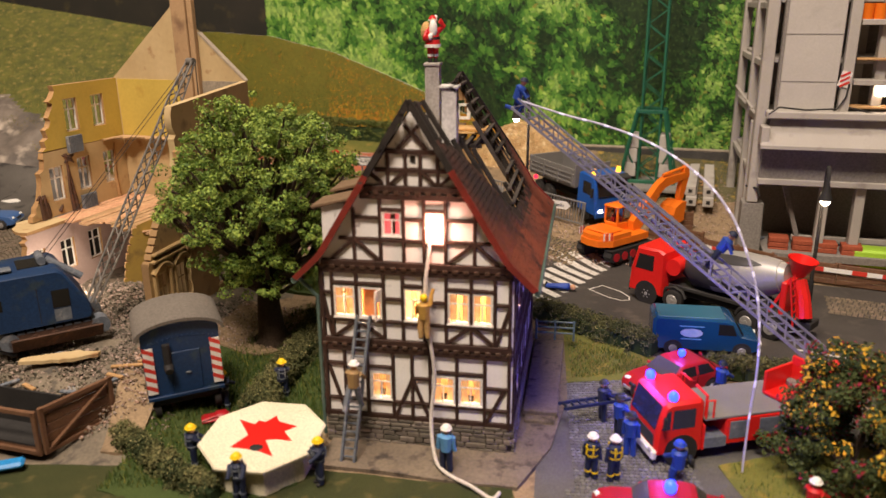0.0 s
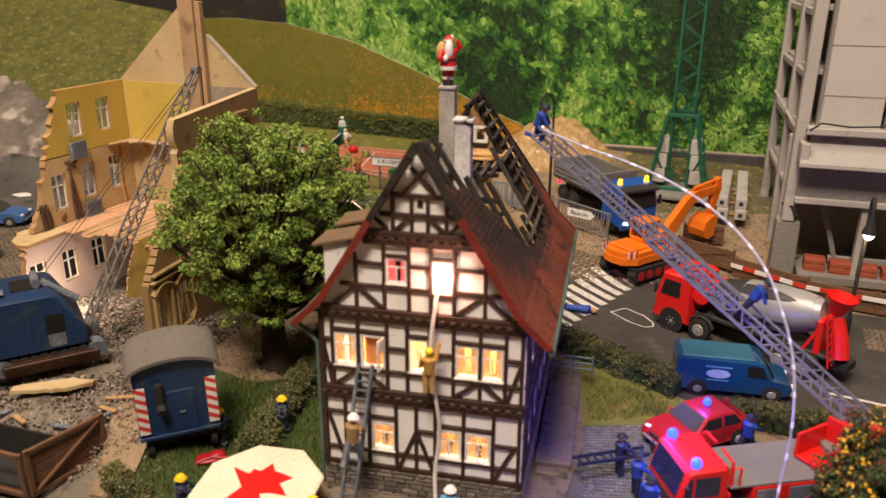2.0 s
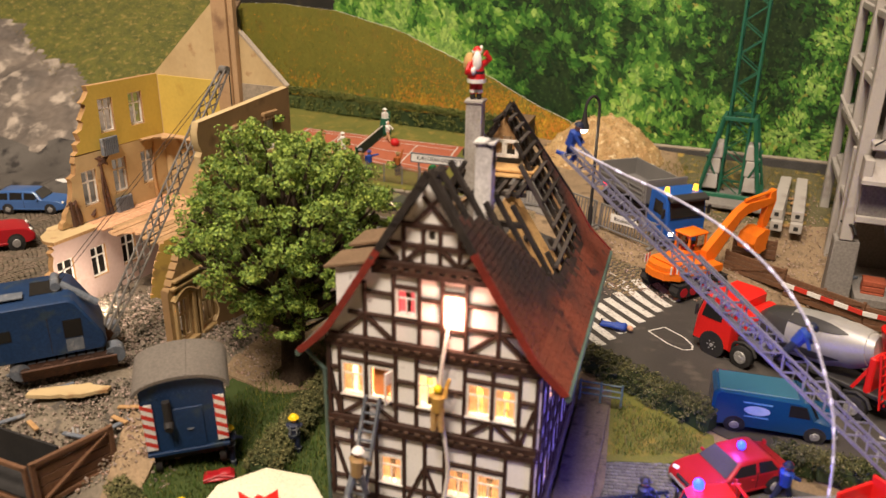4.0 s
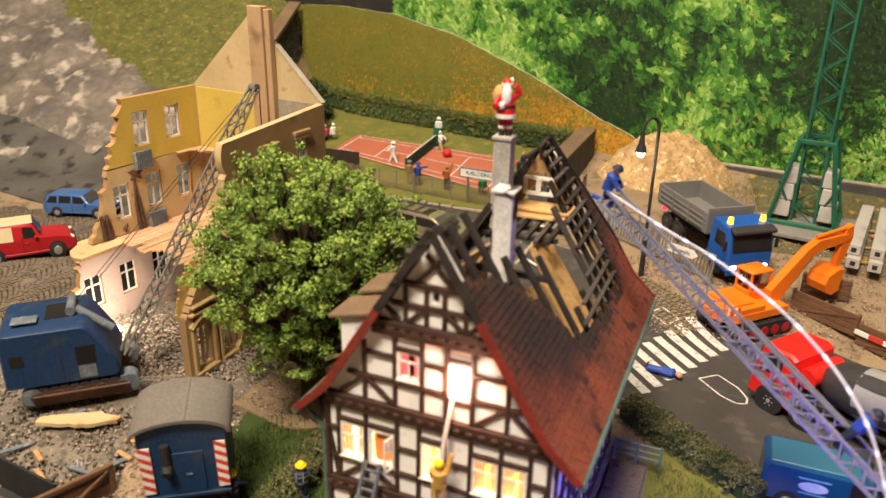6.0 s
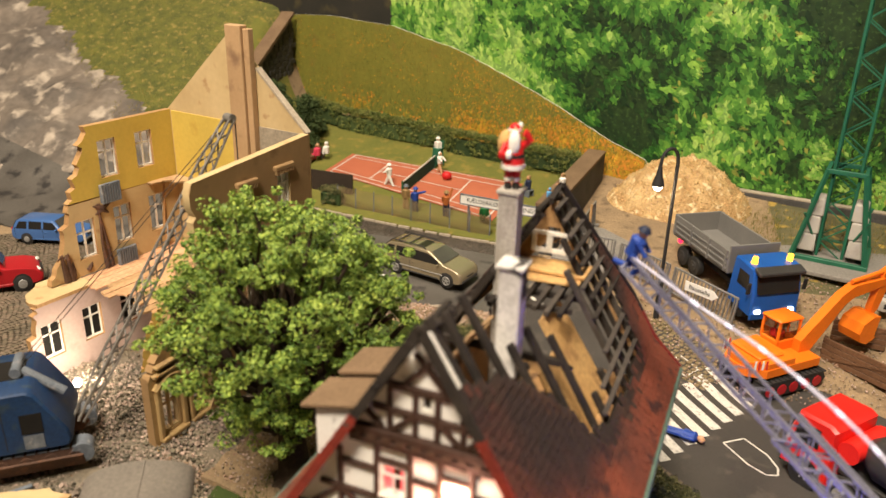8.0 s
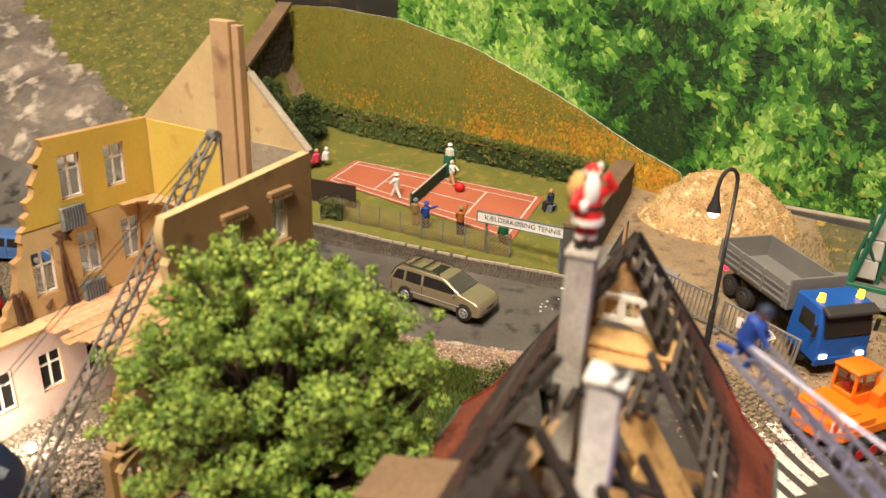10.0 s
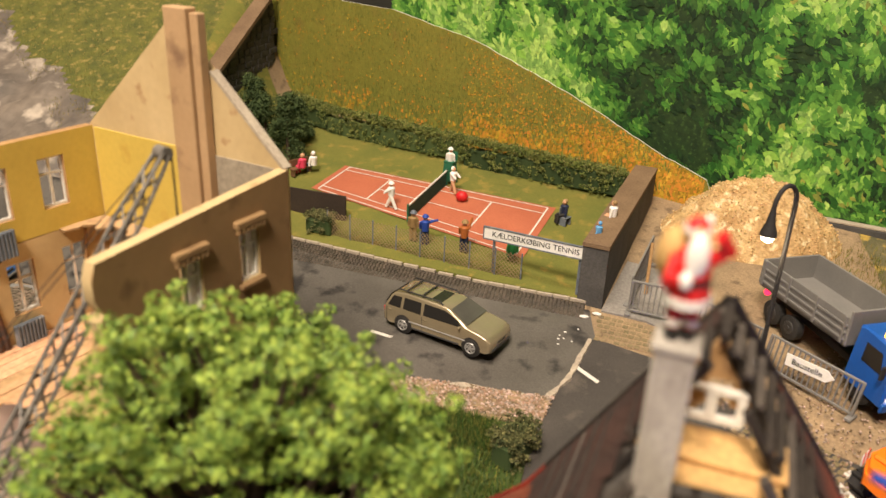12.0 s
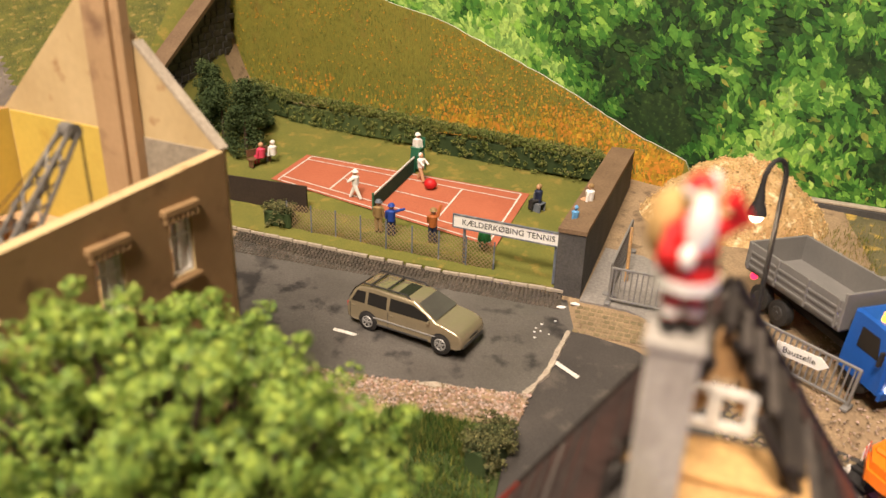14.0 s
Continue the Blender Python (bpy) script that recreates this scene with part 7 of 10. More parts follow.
    for s in (-1, 1):
        for q in (wins if not roofpaint else wins[-1:]):
            part("side_window", side_pane(q, s, W, zb, zr), M_DARKGLASS, o)
        for xx in ((-L * 0.60, L * 0.66) if kind == "suv" else (-L * 0.58, L * 0.60)):
            wheel(o, xx, s * (W / 2 - 0.1), rw, 0.3)
            part("wheel_arch", Geo().cyl((xx, s * (W / 2 - 0.2), rw + 0.02), (xx, s * (W / 2 + 0.012), rw + 0.02), rw + 0.07, None, 20), M_BLACK, o)
        part("headlight", Geo(at(L - 0.2, s * (W / 2 - 0.3), 0.84, -s * 22)).box(0, 0, 0, 0.2, 0.36, 0.16, 0.06), M_WHITE, o)
        part("tail_light", Geo().box(-L + 0.06, s * (W / 2 - 0.16), 0.98, 0.14, 0.2, 0.34, 0.05), M_DEEPRED, o)
        part("mirror", Geo().box(screen[1][0] - 0.3, s * (W / 2 + 0.08), zb + 0.12, 0.14, 0.2, 0.13, 0.04), paint, o)
        if kind == "suv":
            part("side_strip", Geo().box(0.1, s * (W / 2 + 0.012), 0.72, L * 1.15, 0.03, 0.07, 0.012), M_SILVER, o)
            part("fog_light", Geo().box(L - 0.04, s * 0.62, 0.46, 0.1, 0.2, 0.09, 0.02), M_WHITE, o)
        part("sill", Geo().box(0, s * (W / 2 - 0.02), 0.40, L * 0.9, 0.08, 0.12, 0.03), M_DARKDRUM if kind == "suv" else paint, o)
        for q in (wins[0], wins[-1]):
            part("door_joint", Geo().box(q[0][0] - 0.06, s * (W / 2 + 0.002), 0.8, 0.025, 0.02, 0.8), M_BLACK, o)
            part("door_handle", Geo().box(q[0][0] + 0.14, s * (W / 2 + 0.01), zb - 0.14, 0.2, 0.04, 0.05, 0.01), paint, o)
    for (p, q), nm in ((screen, "windscreen"), (rear, "rear_window")):
        dx, dz_ = q[0] - p[0], q[1] - p[1]
        ln = math.hypot(dx, dz_)
        nx, nz = -dz_ / ln * 0.03, dx / ln * 0.03
        if nx * (1 if nm == "windscreen" else -1) < 0:
            nx, nz = -nx, -nz
        wt, wb = W * 0.72 * 0.5, W * 0.88 * 0.5
        vs = [(p[0] + nx, -wt, p[1] + nz), (p[0] + nx, wt, p[1] + nz), (q[0] + nx, wb, q[1] + nz), (q[0] + nx, -wb, q[1] + nz)]
        part(nm, Geo().add(vs, [(3, 2, 1, 0) if nm == "windscreen" else (0, 1, 2, 3)]), M_SCREEN, o)
    if kind == "suv":
        t0, t1, w1, z1 = -L + 0.6, 0.3, W * 0.78, zr - 0.02
        for s in (-1, 1):
            part("roof_rail", Geo().tube([(t0, s * (w1 / 2 - 0.08), z1), (t0 + 0.15, s * (w1 / 2 - 0.08), z1 + 0.14), (t1 - 0.25, s * (w1 / 2 - 0.08), z1 + 0.14), (t1 - 0.05, s * (w1 / 2 - 0.08), z1)], 0.04, 6), M_BLACK, o)
        for xx in (t0 + 0.6, t0 + 1.5):
            part("roof_bar", Geo().box(xx, 0, z1 + 0.13, 0.09, w1 - 0.12, 0.04), M_BLACK, o)
        part("sunroof", Geo().box(t1 - 0.55, 0, z1 + 0.02, 0.6, w1 - 0.5, 0.03), M_DARKGLASS, o)
    part("bumper", Geo().box(L - 0.06, 0, 0.48, 0.18, W - 0.35, 0.2, 0.06), M_DARKDRUM if kind == "suv" else M_SILVER, o)
    part("grille", Geo().box(L - 0.06, 0, 0.72, 0.12, 0.8, 0.16, 0.03), M_BLACK, o)
    return o


car("parked_suv", "champagne metallic off-road car parked on the side street", -8.25, 57.55, -20, M_SUV, None, 6.2, 2.2, "suv")
car("blue_estate_car", "mid-blue estate car on the rear road", -35.0, 56.4, 8, M_CARBLUE, None, 5.2, 2.0, "wagon")
rc = car("red_delivery_car", "red car with a cream roof and rear body on the cobbles", -33.3, 48.2, 42, M_DEEPRED, M_CREAMPAINT, 4.8, 1.95, "wagon")
rc.scale = (1.25, 1.2, 1.45)
fc = car("fire_command_car", "crimson command car with a blue beacon on the yard", 10.5, 31.9, 205, M_DEEPRED, None, 4.6, 1.95, "sedan")
beacon(fc, -0.3, 0, 1.72)
pc = car("fire_car", "crimson car with a lit blue beacon in front of the house", 7.1, 21.9, 170, M_DEEPRED, None, 4.4, 1.95, "sedan")
beacon(pc, -0.3, 0, 1.72, 0.22)
car("yellow_car", "small yellow car on the cobbled lane", -36.6, 42.4, 62, M_FIGYELLOW, None, 4.4, 1.9, "sedan")


def van():
    o = thing("panel_van", "dark teal-blue panel van with a pale oval badge on its side", "van", 13.3, 36.6, 0.06, -9)
    o.scale = (1.0, 1.0, 0.9)
    L, W = 2.65, 2.1
    body = [(-L, 0.4), (-L, 2.0), (-L + 0.15, 2.18), (1.0, 2.18), (1.35, 2.0), (1.75, 1.22), (L - 0.1, 1.02), (L, 0.75), (L, 0.4), (L - 0.2, 0.3), (-L + 0.2, 0.3)]
    part("body", profile_body(list(reversed(body)), W, 0.16), M_VANBLUE, o)
    roof = Geo().box(-0.75, 0, 2.17, 3.3, W - 0.35, 0.1, 0.05)
    part("roof", roof, material("lighter_teal_roof", (0.03, 0.12, 0.19), (0.025, 0.10, 0.17), 0.35, 60, 900, 0.05), o)
    for s in (-1, 1):
        part("side_window", Geo().wall([(0.55, 1.3), (1.45, 1.3), (1.22, 1.92), (0.55, 1.95)], -0.012, 0.012, m=at(0, s * (W / 2 + 0.0), 0)), M_DARKGLASS, o)
        part("badge", Geo().add([(-0.75 + 0.55 * math.cos(i * math.pi / 12), s * (W / 2 + 0.02), 1.35 + 0.26 * math.sin(i * math.pi / 12)) for i in range(24)], [tuple(range(24)) if s < 0 else tuple(reversed(range(24)))]),
             material("pale_blue_badge", (0.45, 0.55, 0.72), (0.30, 0.42, 0.66), 0.5, 300, 900, 0), o, "pale blue oval badge")
        for i, (w_, z_) in enumerate(((1.2, 1.74), (1.0, 0.98))):
            part("badge_bar", Geo().box(-0.75, s * (W / 2 + 0.012), z_, w_, 0.02, 0.06), M_SKYBLUE, o)
        part("headlight", Geo().cyl((L - 0.04, s * 0.72, 0.78), (L + 0.05, s * 0.72, 0.78), 0.16, None, 12), M_WHITE, o)
        for xx in (-1.6, 1.75):
            wheel(o, xx, s * (W / 2 - 0.12), 0.38, 0.28)
            part("wheel_arch", Geo().cyl((xx, s * (W / 2 - 0.2), 0.42), (xx, s * (W / 2 + 0.01), 0.42), 0.46, None, 18), M_BLACK, o)
    part("windscreen", Geo().beam((1.42, 0, 1.98), (1.80, 0, 1.26), W - 0.5, 0.06, 0, (1, 0, 0)), M_DARKGLASS, o)
    part("bumper", Geo().box(L, 0, 0.42, 0.14, W - 0.2, 0.16, 0.03), M_SILVER, o)


van()


def dump_truck():
    o = thing("tipper_truck", "blue tipper truck with an empty grey bed and amber beacons", "truck", 10.28, 60.15, ground_z(10.28, 60.15) + 0.2, -63.2, 0, 5.6)
    o.scale = (1.15, 1.15, 1.15)
    part("chassis", Geo().box(0.3, 0, 0.75, 7.2, 0.9, 0.35, 0.04), M_BLACK, o)
    cab = Geo()
    pts = [(2.2, 0.55), (2.2, 3.0), (2.45, 3.1), (3.75, 3.05), (4.15, 1.75), (4.22, 0.55)]
    cb = part("cab", profile_body(list(reversed(pts)), 2.75, 0.1), M_BLUE2, o, "bright blue cab")
    part("windscreen", Geo().beam((3.88, 0, 2.72), (4.2, 0, 1.82), 2.35, 0.06, 0, (1, 0, 0)), M_DARKGLASS, cb)
    part("sun_visor", Geo(at(3.95, 0, 2.95, 0, 0, 14)).box(0, 0, 0, 0.6, 2.6, 0.22, 0.05), M_DARKDRUM, cb)
    for s in (-1, 1):
        part("side_window", Geo().wall([(2.75, 1.8), (3.75, 1.8), (3.55, 2.6), (2.75, 2.6)], -0.012, 0.012, m=at(0, s * 1.375, 0)), M_DARKGLASS, cb)
        part("mirror", Geo().box(4.0, s * 1.6, 2.1, 0.12, 0.2, 0.6, 0.03), M_BLACK, cb)
        part("beacon", Geo().cyl((3.2, s * 1.0, 3.06), (3.2, s * 1.0, 3.4), 0.17, 0.13, 12), M_AMBER, cb, "lit amber beacon")
        part("headlight", Geo().box(4.24, s * 0.95, 0.85, 0.1, 0.34, 0.2, 0.03), M_WARMGLOW, cb, "lit headlight")
        part("tail_light", Geo().ball(-3.35, s * 0.95, 1.0, 0.16), M_REDGLOW, o, "lit red tail light")
        for xx in (3.1, -1.2, -2.4):
            wheel(o, xx, s * 1.1, 0.55, 0.4, M_DARKDRUM)
    part("bumper", Geo().box(4.22, 0, 0.6, 0.14, 2.7, 0.4, 0.05), M_BLUE2, cb)
    bed = part("bed", Geo().box(2.6, 0, 0.1, 5.4, 2.8, 0.16, 0.02), M_TIPPER, o, "empty slate-grey tipping bed")
    bed.matrix_local = pose(-3.4 * CM, 0, 1.35 * CM, 0, -4.0, 0)
    for s in (-1, 1):
        sg = Geo().box(2.6, s * 1.42, 0.72, 5.4, 0.1, 1.15, 0.02)
        for zz in (0.32, 0.62, 0.92):
            sg.box(2.6, s * 1.49, zz, 5.3, 0.05, 0.12, 0.015)
        for xx in (0.15, 1.8, 3.5, 5.1):
            sg.box(xx, s * 1.5, 0.72, 0.12, 0.09, 1.15, 0.015)
        part("side_board", sg, M_TIPPER, bed)
    part("tailgate", Geo().box(-0.06, 0, 0.72, 0.1, 2.9, 1.15, 0.02), M_TIPPER, bed)
    part("headboard", Geo().box(5.28, 0, 0.85, 0.12, 2.9, 1.5, 0.02), M_TIPPER, bed)


dump_truck()


def orange_excavator():
    o = thing("orange_excavator", "orange crawler excavator with its bucket on the soil", "excavator", 11.9, 51.4, ground_z(11.9, 51.4) + 0.05, 36)
    for s in (-1, 1):
        tr = Geo()
        prof = [(-2.2, 0.45), (-2.0, 0.85), (2.0, 0.85), (2.2, 0.45), (1.9, 0.05), (-1.9, 0.05)]
        tr.add([(x, s * 1.25 - 0.35, z) for x, z in prof] + [(x, s * 1.25 + 0.35, z) for x, z in prof],
               [tuple(range(6)), tuple(reversed(range(6, 12)))] + [(i, 6 + i, 6 + (i + 1) % 6, (i + 1) % 6) for i in range(6)])
        t = part("track", tr, M_BLACK, o, "black crawler track")
        for i in range(14):
            part("track_plate", Geo().box(-2.0 + i * 0.31, s * 1.25, 0.87, 0.22, 0.74, 0.07), M_BLACK, t)
        for i in range(5):
            part("roller", Geo().cyl((-1.6 + 0.8 * i, s * 1.2, 0.4), (-1.6 + 0.8 * i, s * 1.64, 0.4), 0.3, None, 12), M_DEEPRED, t)
    part("slew_ring", Geo().cyl((0, 0, 0.75), (0, 0, 1.1), 1.0, None, 20), M_BLACK, o)
    up = part("upper_body", Geo().plate([(1.9, -1.3), (2.0, 1.2), (0.2, 1.45), (-1.8, 1.35), (-2.6, 0.8), (-2.75, 0), (-2.6, -0.8), (-1.8, -1.4)], 1.1, 1.55)
              .plate([(0.1, -1.3), (0.1, 1.4), (-1.7, 1.3), (-2.5, 0.75), (-2.65, 0), (-2.5, -0.75), (-1.7, -1.35)], 1.5, 1.88), M_ORANGE, o, "orange upper carriage with a rounded counterweight")
    part("engine_hood", Geo().box(-1.1, 0.1, 1.95, 1.7, 2.0, 0.22, 0.10), M_ORANGE, up)
    for s in (-1, 1):
        for i in range(4):
            part("warning_stripe", Geo(at(-2.1 + 0.0, s * 1.16, 1.72, 18 * s, 0, 0)).box(-0.3 + i * 0.2, s * 0.06, 0.12, 0.1, 0.03, 0.5), M_STRIPERED if i % 2 else M_WHITE, up)
    cab = part("cab_floor", Geo().box(0.9, 0.65, 1.65, 1.5, 1.2, 0.9, 0.05), M_ORANGE, o)
    part("cab_glass", Geo().box(0.9, 0.65, 2.6, 1.36, 1.08, 1.1, 0.02), glass("pale_cab_glass", (0.8, 0.75, 0.7), 0.05), cab)
    part("seat", Geo().box(0.7, 0.65, 2.25, 0.5, 0.5, 0.6, 0.1), M_DEEPRED, cab)
    for sx in (0.2, 1.6):
        for sy in (0.1, 1.2):
            part("cab_post", Geo().box(sx, sy, 2.6, 0.12, 0.12, 1.2), M_ORANGE, cab)
    part("cab_roof", Geo().box(0.9, 0.65, 3.25, 1.75, 1.4, 0.16, 0.06, taper=0.9), M_ORANGE, cab)
    bm = Geo()
    bm.wall([(1.2, 1.5), (1.9, 1.4), (3.9, 3.85), (4.5, 4.2), (6.7, 4.55), (6.95, 4.75), (6.65, 4.98), (4.4, 4.88), (3.6, 4.45), (1.2, 2.2)], -0.5, 0.0)
    boom = part("boom", bm, M_ORANGE, o)
    st = Geo().wall([(6.5, 5.3), (6.95, 5.5), (7.1, 4.7), (6.6, 3.1), (6.25, 2.8), (6.1, 3.2)], -0.45, -0.06)
    part("stick", st, M_ORANGE, o)
    part("ram", Geo().cyl((2.3, -0.28, 1.7), (4.2, -0.28, 3.9), 0.12, None, 10), M_SILVER, o)
    part("ram", Geo().cyl((4.3, -0.28, 5.05), (6.8, -0.28, 5.35), 0.12, None, 10), M_ORANGE, o)
    bk = Geo()
    prof = [(6.35, 2.95), (5.9, 3.0), (5.2, 2.65), (5.0, 2.1), (5.15, 1.6), (5.65, 1.4), (6.15, 1.6)]
    inner = [(6.2, 2.85), (5.9, 2.88), (5.32, 2.55), (5.14, 2.1), (5.26, 1.7), (5.65, 1.53), (6.02, 1.68)]
    n = len(prof)
    for i in range(n - 1):
        (a, b), (c, d) = prof[i], prof[i + 1]
        bk.add(
            [(a, -0.9, b), (c, -0.9, d), (c, 0.4, d), (a, 0.4, b), (inner[i][0], -0.9, inner[i][1]), (inner[i + 1][0], -0.9, inner[i + 1][1]), (inner[i + 1][0], 0.4, inner[i + 1][1]), (inner[i][0], 0.4, inner[i][1])],
            [(0, 1, 2, 3), (7, 6, 5, 4), (0, 4, 5, 1), (1, 5, 6, 2), (2, 6, 7, 3), (3, 7, 4, 0)])
    b = part("bucket", bk, M_ORANGE, o)
    for ya, yb in ((-0.95, -0.85), (0.35, 0.45)):
        part("side_plate", Geo().wall(prof, ya, yb), M_ORANGE, b)
    for i in range(5):
        part("bucket_tooth", Geo().box(6.2, -0.8 + i * 0.28, 1.62, 0.4, 0.13, 0.1, 0.02), M_ORANGE, b)


orange_excavator()


def mixer_truck():
    o = thing("concrete_mixer_truck", "red concrete mixer truck with a silver drum on the street", "truck", 15.67, 41.1, 0.05, 133.6)
    o.scale = (1.09, 1.09, 1.09)
    part("chassis", Geo().box(-0.3, 0, 0.85, 9.2, 1.0, 0.4, 0.04), M_BLACK, o)
    frame_ = Geo().box(-0.9, 0, 1.15, 7.0, 1.5, 0.22, 0.04)
    part("subframe", frame_, M_DARKDRUM, o)
    pts = [(2.6, 0.55), (2.6, 3.0), (2.9, 3.15), (4.25, 3.1), (4.62, 1.8), (4.7, 0.55)]
    cab = part("cab", profile_body(list(reversed(pts)), 2.7, 0.12), M_RED, o, "bright red cab")
    part("windscreen", Geo().beam((4.36, 0, 2.85), (4.67, 0, 1.85), 2.3, 0.06, 0, (1, 0, 0)), M_DARKGLASS, cab)
    part("lower_grille", Geo().box(4.68, 0, 0.75, 0.1, 2.5, 0.6, 0.04), M_DARKDRUM, cab)
    for s in (-1, 1):
        part("side_window", Geo().wall([(3.2, 1.9), (4.3, 1.9), (4.1, 2.75), (3.2, 2.75)], -0.012, 0.012, m=at(0, s * 1.35, 0)), M_DARKGLASS, cab)
        part("mirror", Geo().box(4.5, s * 1.55, 2.2, 0.12, 0.16, 0.6, 0.03), M_BLACK, cab)
        for xx in (3.55, 2.0, -2.1, -3.3):
            wheel(o, xx, s * 1.12, 0.56, 0.42)
            if xx < 3:
                part("mudguard", Geo().tube([(xx - 0.65, s * 1.1, 0.75), (xx - 0.45, s * 1.1, 1.1), (xx, s * 1.1, 1.24), (xx + 0.45, s * 1.1, 1.1), (xx + 0.65, s * 1.1, 0.75)], 0.1, 6), M_BLACK, o)
            else:
                part("wheel_arch", Geo().cyl((xx, s * 1.2, 0.6), (xx, s * 1.362, 0.6), 0.68, None, 18), M_BLACK, cab)
    part("water_tank", Geo().cyl((2.2, -1.1, 2.3), (2.2, 1.1, 2.3), 0.45, None, 16), M_RED, o)
    dr = Geo()
    ax = [(2.0, 0, 2.15), (1.4, 0, 2.2), (0.2, 0, 2.35), (-1.4, 0, 2.55), (-2.6, 0, 2.75), (-3.4, 0, 2.95)]
    dr.tube(ax[:3], 1, 24, 1, None, [0.5, 0.95, 1.12])
    dr.tube(ax[2:4], 1, 24, 0, None, [1.12, 1.14])
    dr.tube(ax[3:], 1, 24, 0, None, [1.14, 0.92, 0.6])
    drum = part("drum", dr, [M_SILVER, M_DARKDRUM], o, "silver and charcoal mixing drum", 60)
    # charcoal lens-shaped panels let into the drum
    xs_, rs_, zs_ = (-3.4, -2.6, -1.4, 0.2, 1.4, 2.0), (0.6, 0.92, 1.14, 1.12, 0.95, 0.5), (2.95, 2.75, 2.55, 2.35, 2.2, 2.15)
    for s in (-1, 1):
        for mid_, x_lo, x_hi, half in ((52, -2.3, 1.5, 0.26), (-22, -2.2, 0.9, 0.2)):
            vs, fs = [], []
            for i in range(15):
                u = i / 14
                x = x_lo + (x_hi - x_lo) * u
                rad, zc = float(np.interp(x, xs_, rs_)) + 0.02, float(np.interp(x, xs_, zs_))
                hw = half * (0.08 + math.sin(math.pi * u) ** 0.7)
                for k in range(5):
                    an = math.radians(mid_) + 0.2 * (u - 0.5) + hw * (k - 2) / 2
                    vs.append((x, s * rad * math.cos(an), zc + rad * math.sin(an)))
            for i in range(14):
                for k in range(4):
                    a = i * 5 + k
                    q = (a, a + 5, a + 6, a + 1)
                    fs.append(q if s > 0 else tuple(reversed(q)))
            gp = Geo()
            gp.add(vs, fs)
            part("drum_panel", gp, M_DARKDRUM, drum, "charcoal drum panel", 60)
    part("drum_collar", Geo().tube([(-2.15, 0, 2.67), (-2.4, 0, 2.71), (-3.1, 0, 2.87)], 1, 24, 0, None, [1.03, 1.0, 0.78]), M_SILVER, drum, "silver drum collar", 60)
    hp = Geo()
    hp.cyl((-3.8, 0, 3.1), (-3.95, 0, 3.95), 0.3, 0.72, 14, 0, False)
    hp.cyl((-3.95, 0, 3.95), (-3.8, 0, 3.12), 0.66, 0.26, 14, 0, False)
    part("hopper", hp, M_RED, o, "red funnel hopper")
    part("chute", Geo().tube([(-3.9, 0, 2.9), (-4.25, 0.2, 2.1), (-4.5, 0.4, 1.2)], 0.4, 10, 0, None, [0.34, 0.36, 0.38]), M_RED, o)
    part("drum_stand", Geo().box(-3.5, 0, 2.0, 0.3, 1.5, 1.7, 0.06), M_RED, o)
    for s in (-1, 1):
        part("stand_leg", Geo().beam((-2.9, s * 0.7, 1.2), (-3.7, s * 0.5, 3.0), 0.14, 0.14), M_RED, o)
        part("ladder_rail", Geo().beam((-4.3, 0.9 + s * 0.22, 0.9), (-3.9, 0.9 + s * 0.22, 3.3), 0.07, 0.07), M_RED, o)
    for i in range(6):
        part("rung", Geo().beam((-4.25 + i * 0.06, 0.68, 1.2 + i * 0.38), (-4.25 + i * 0.06, 1.12, 1.2 + i * 0.38), 0.06, 0.06), M_RED, o)


mixer_truck()


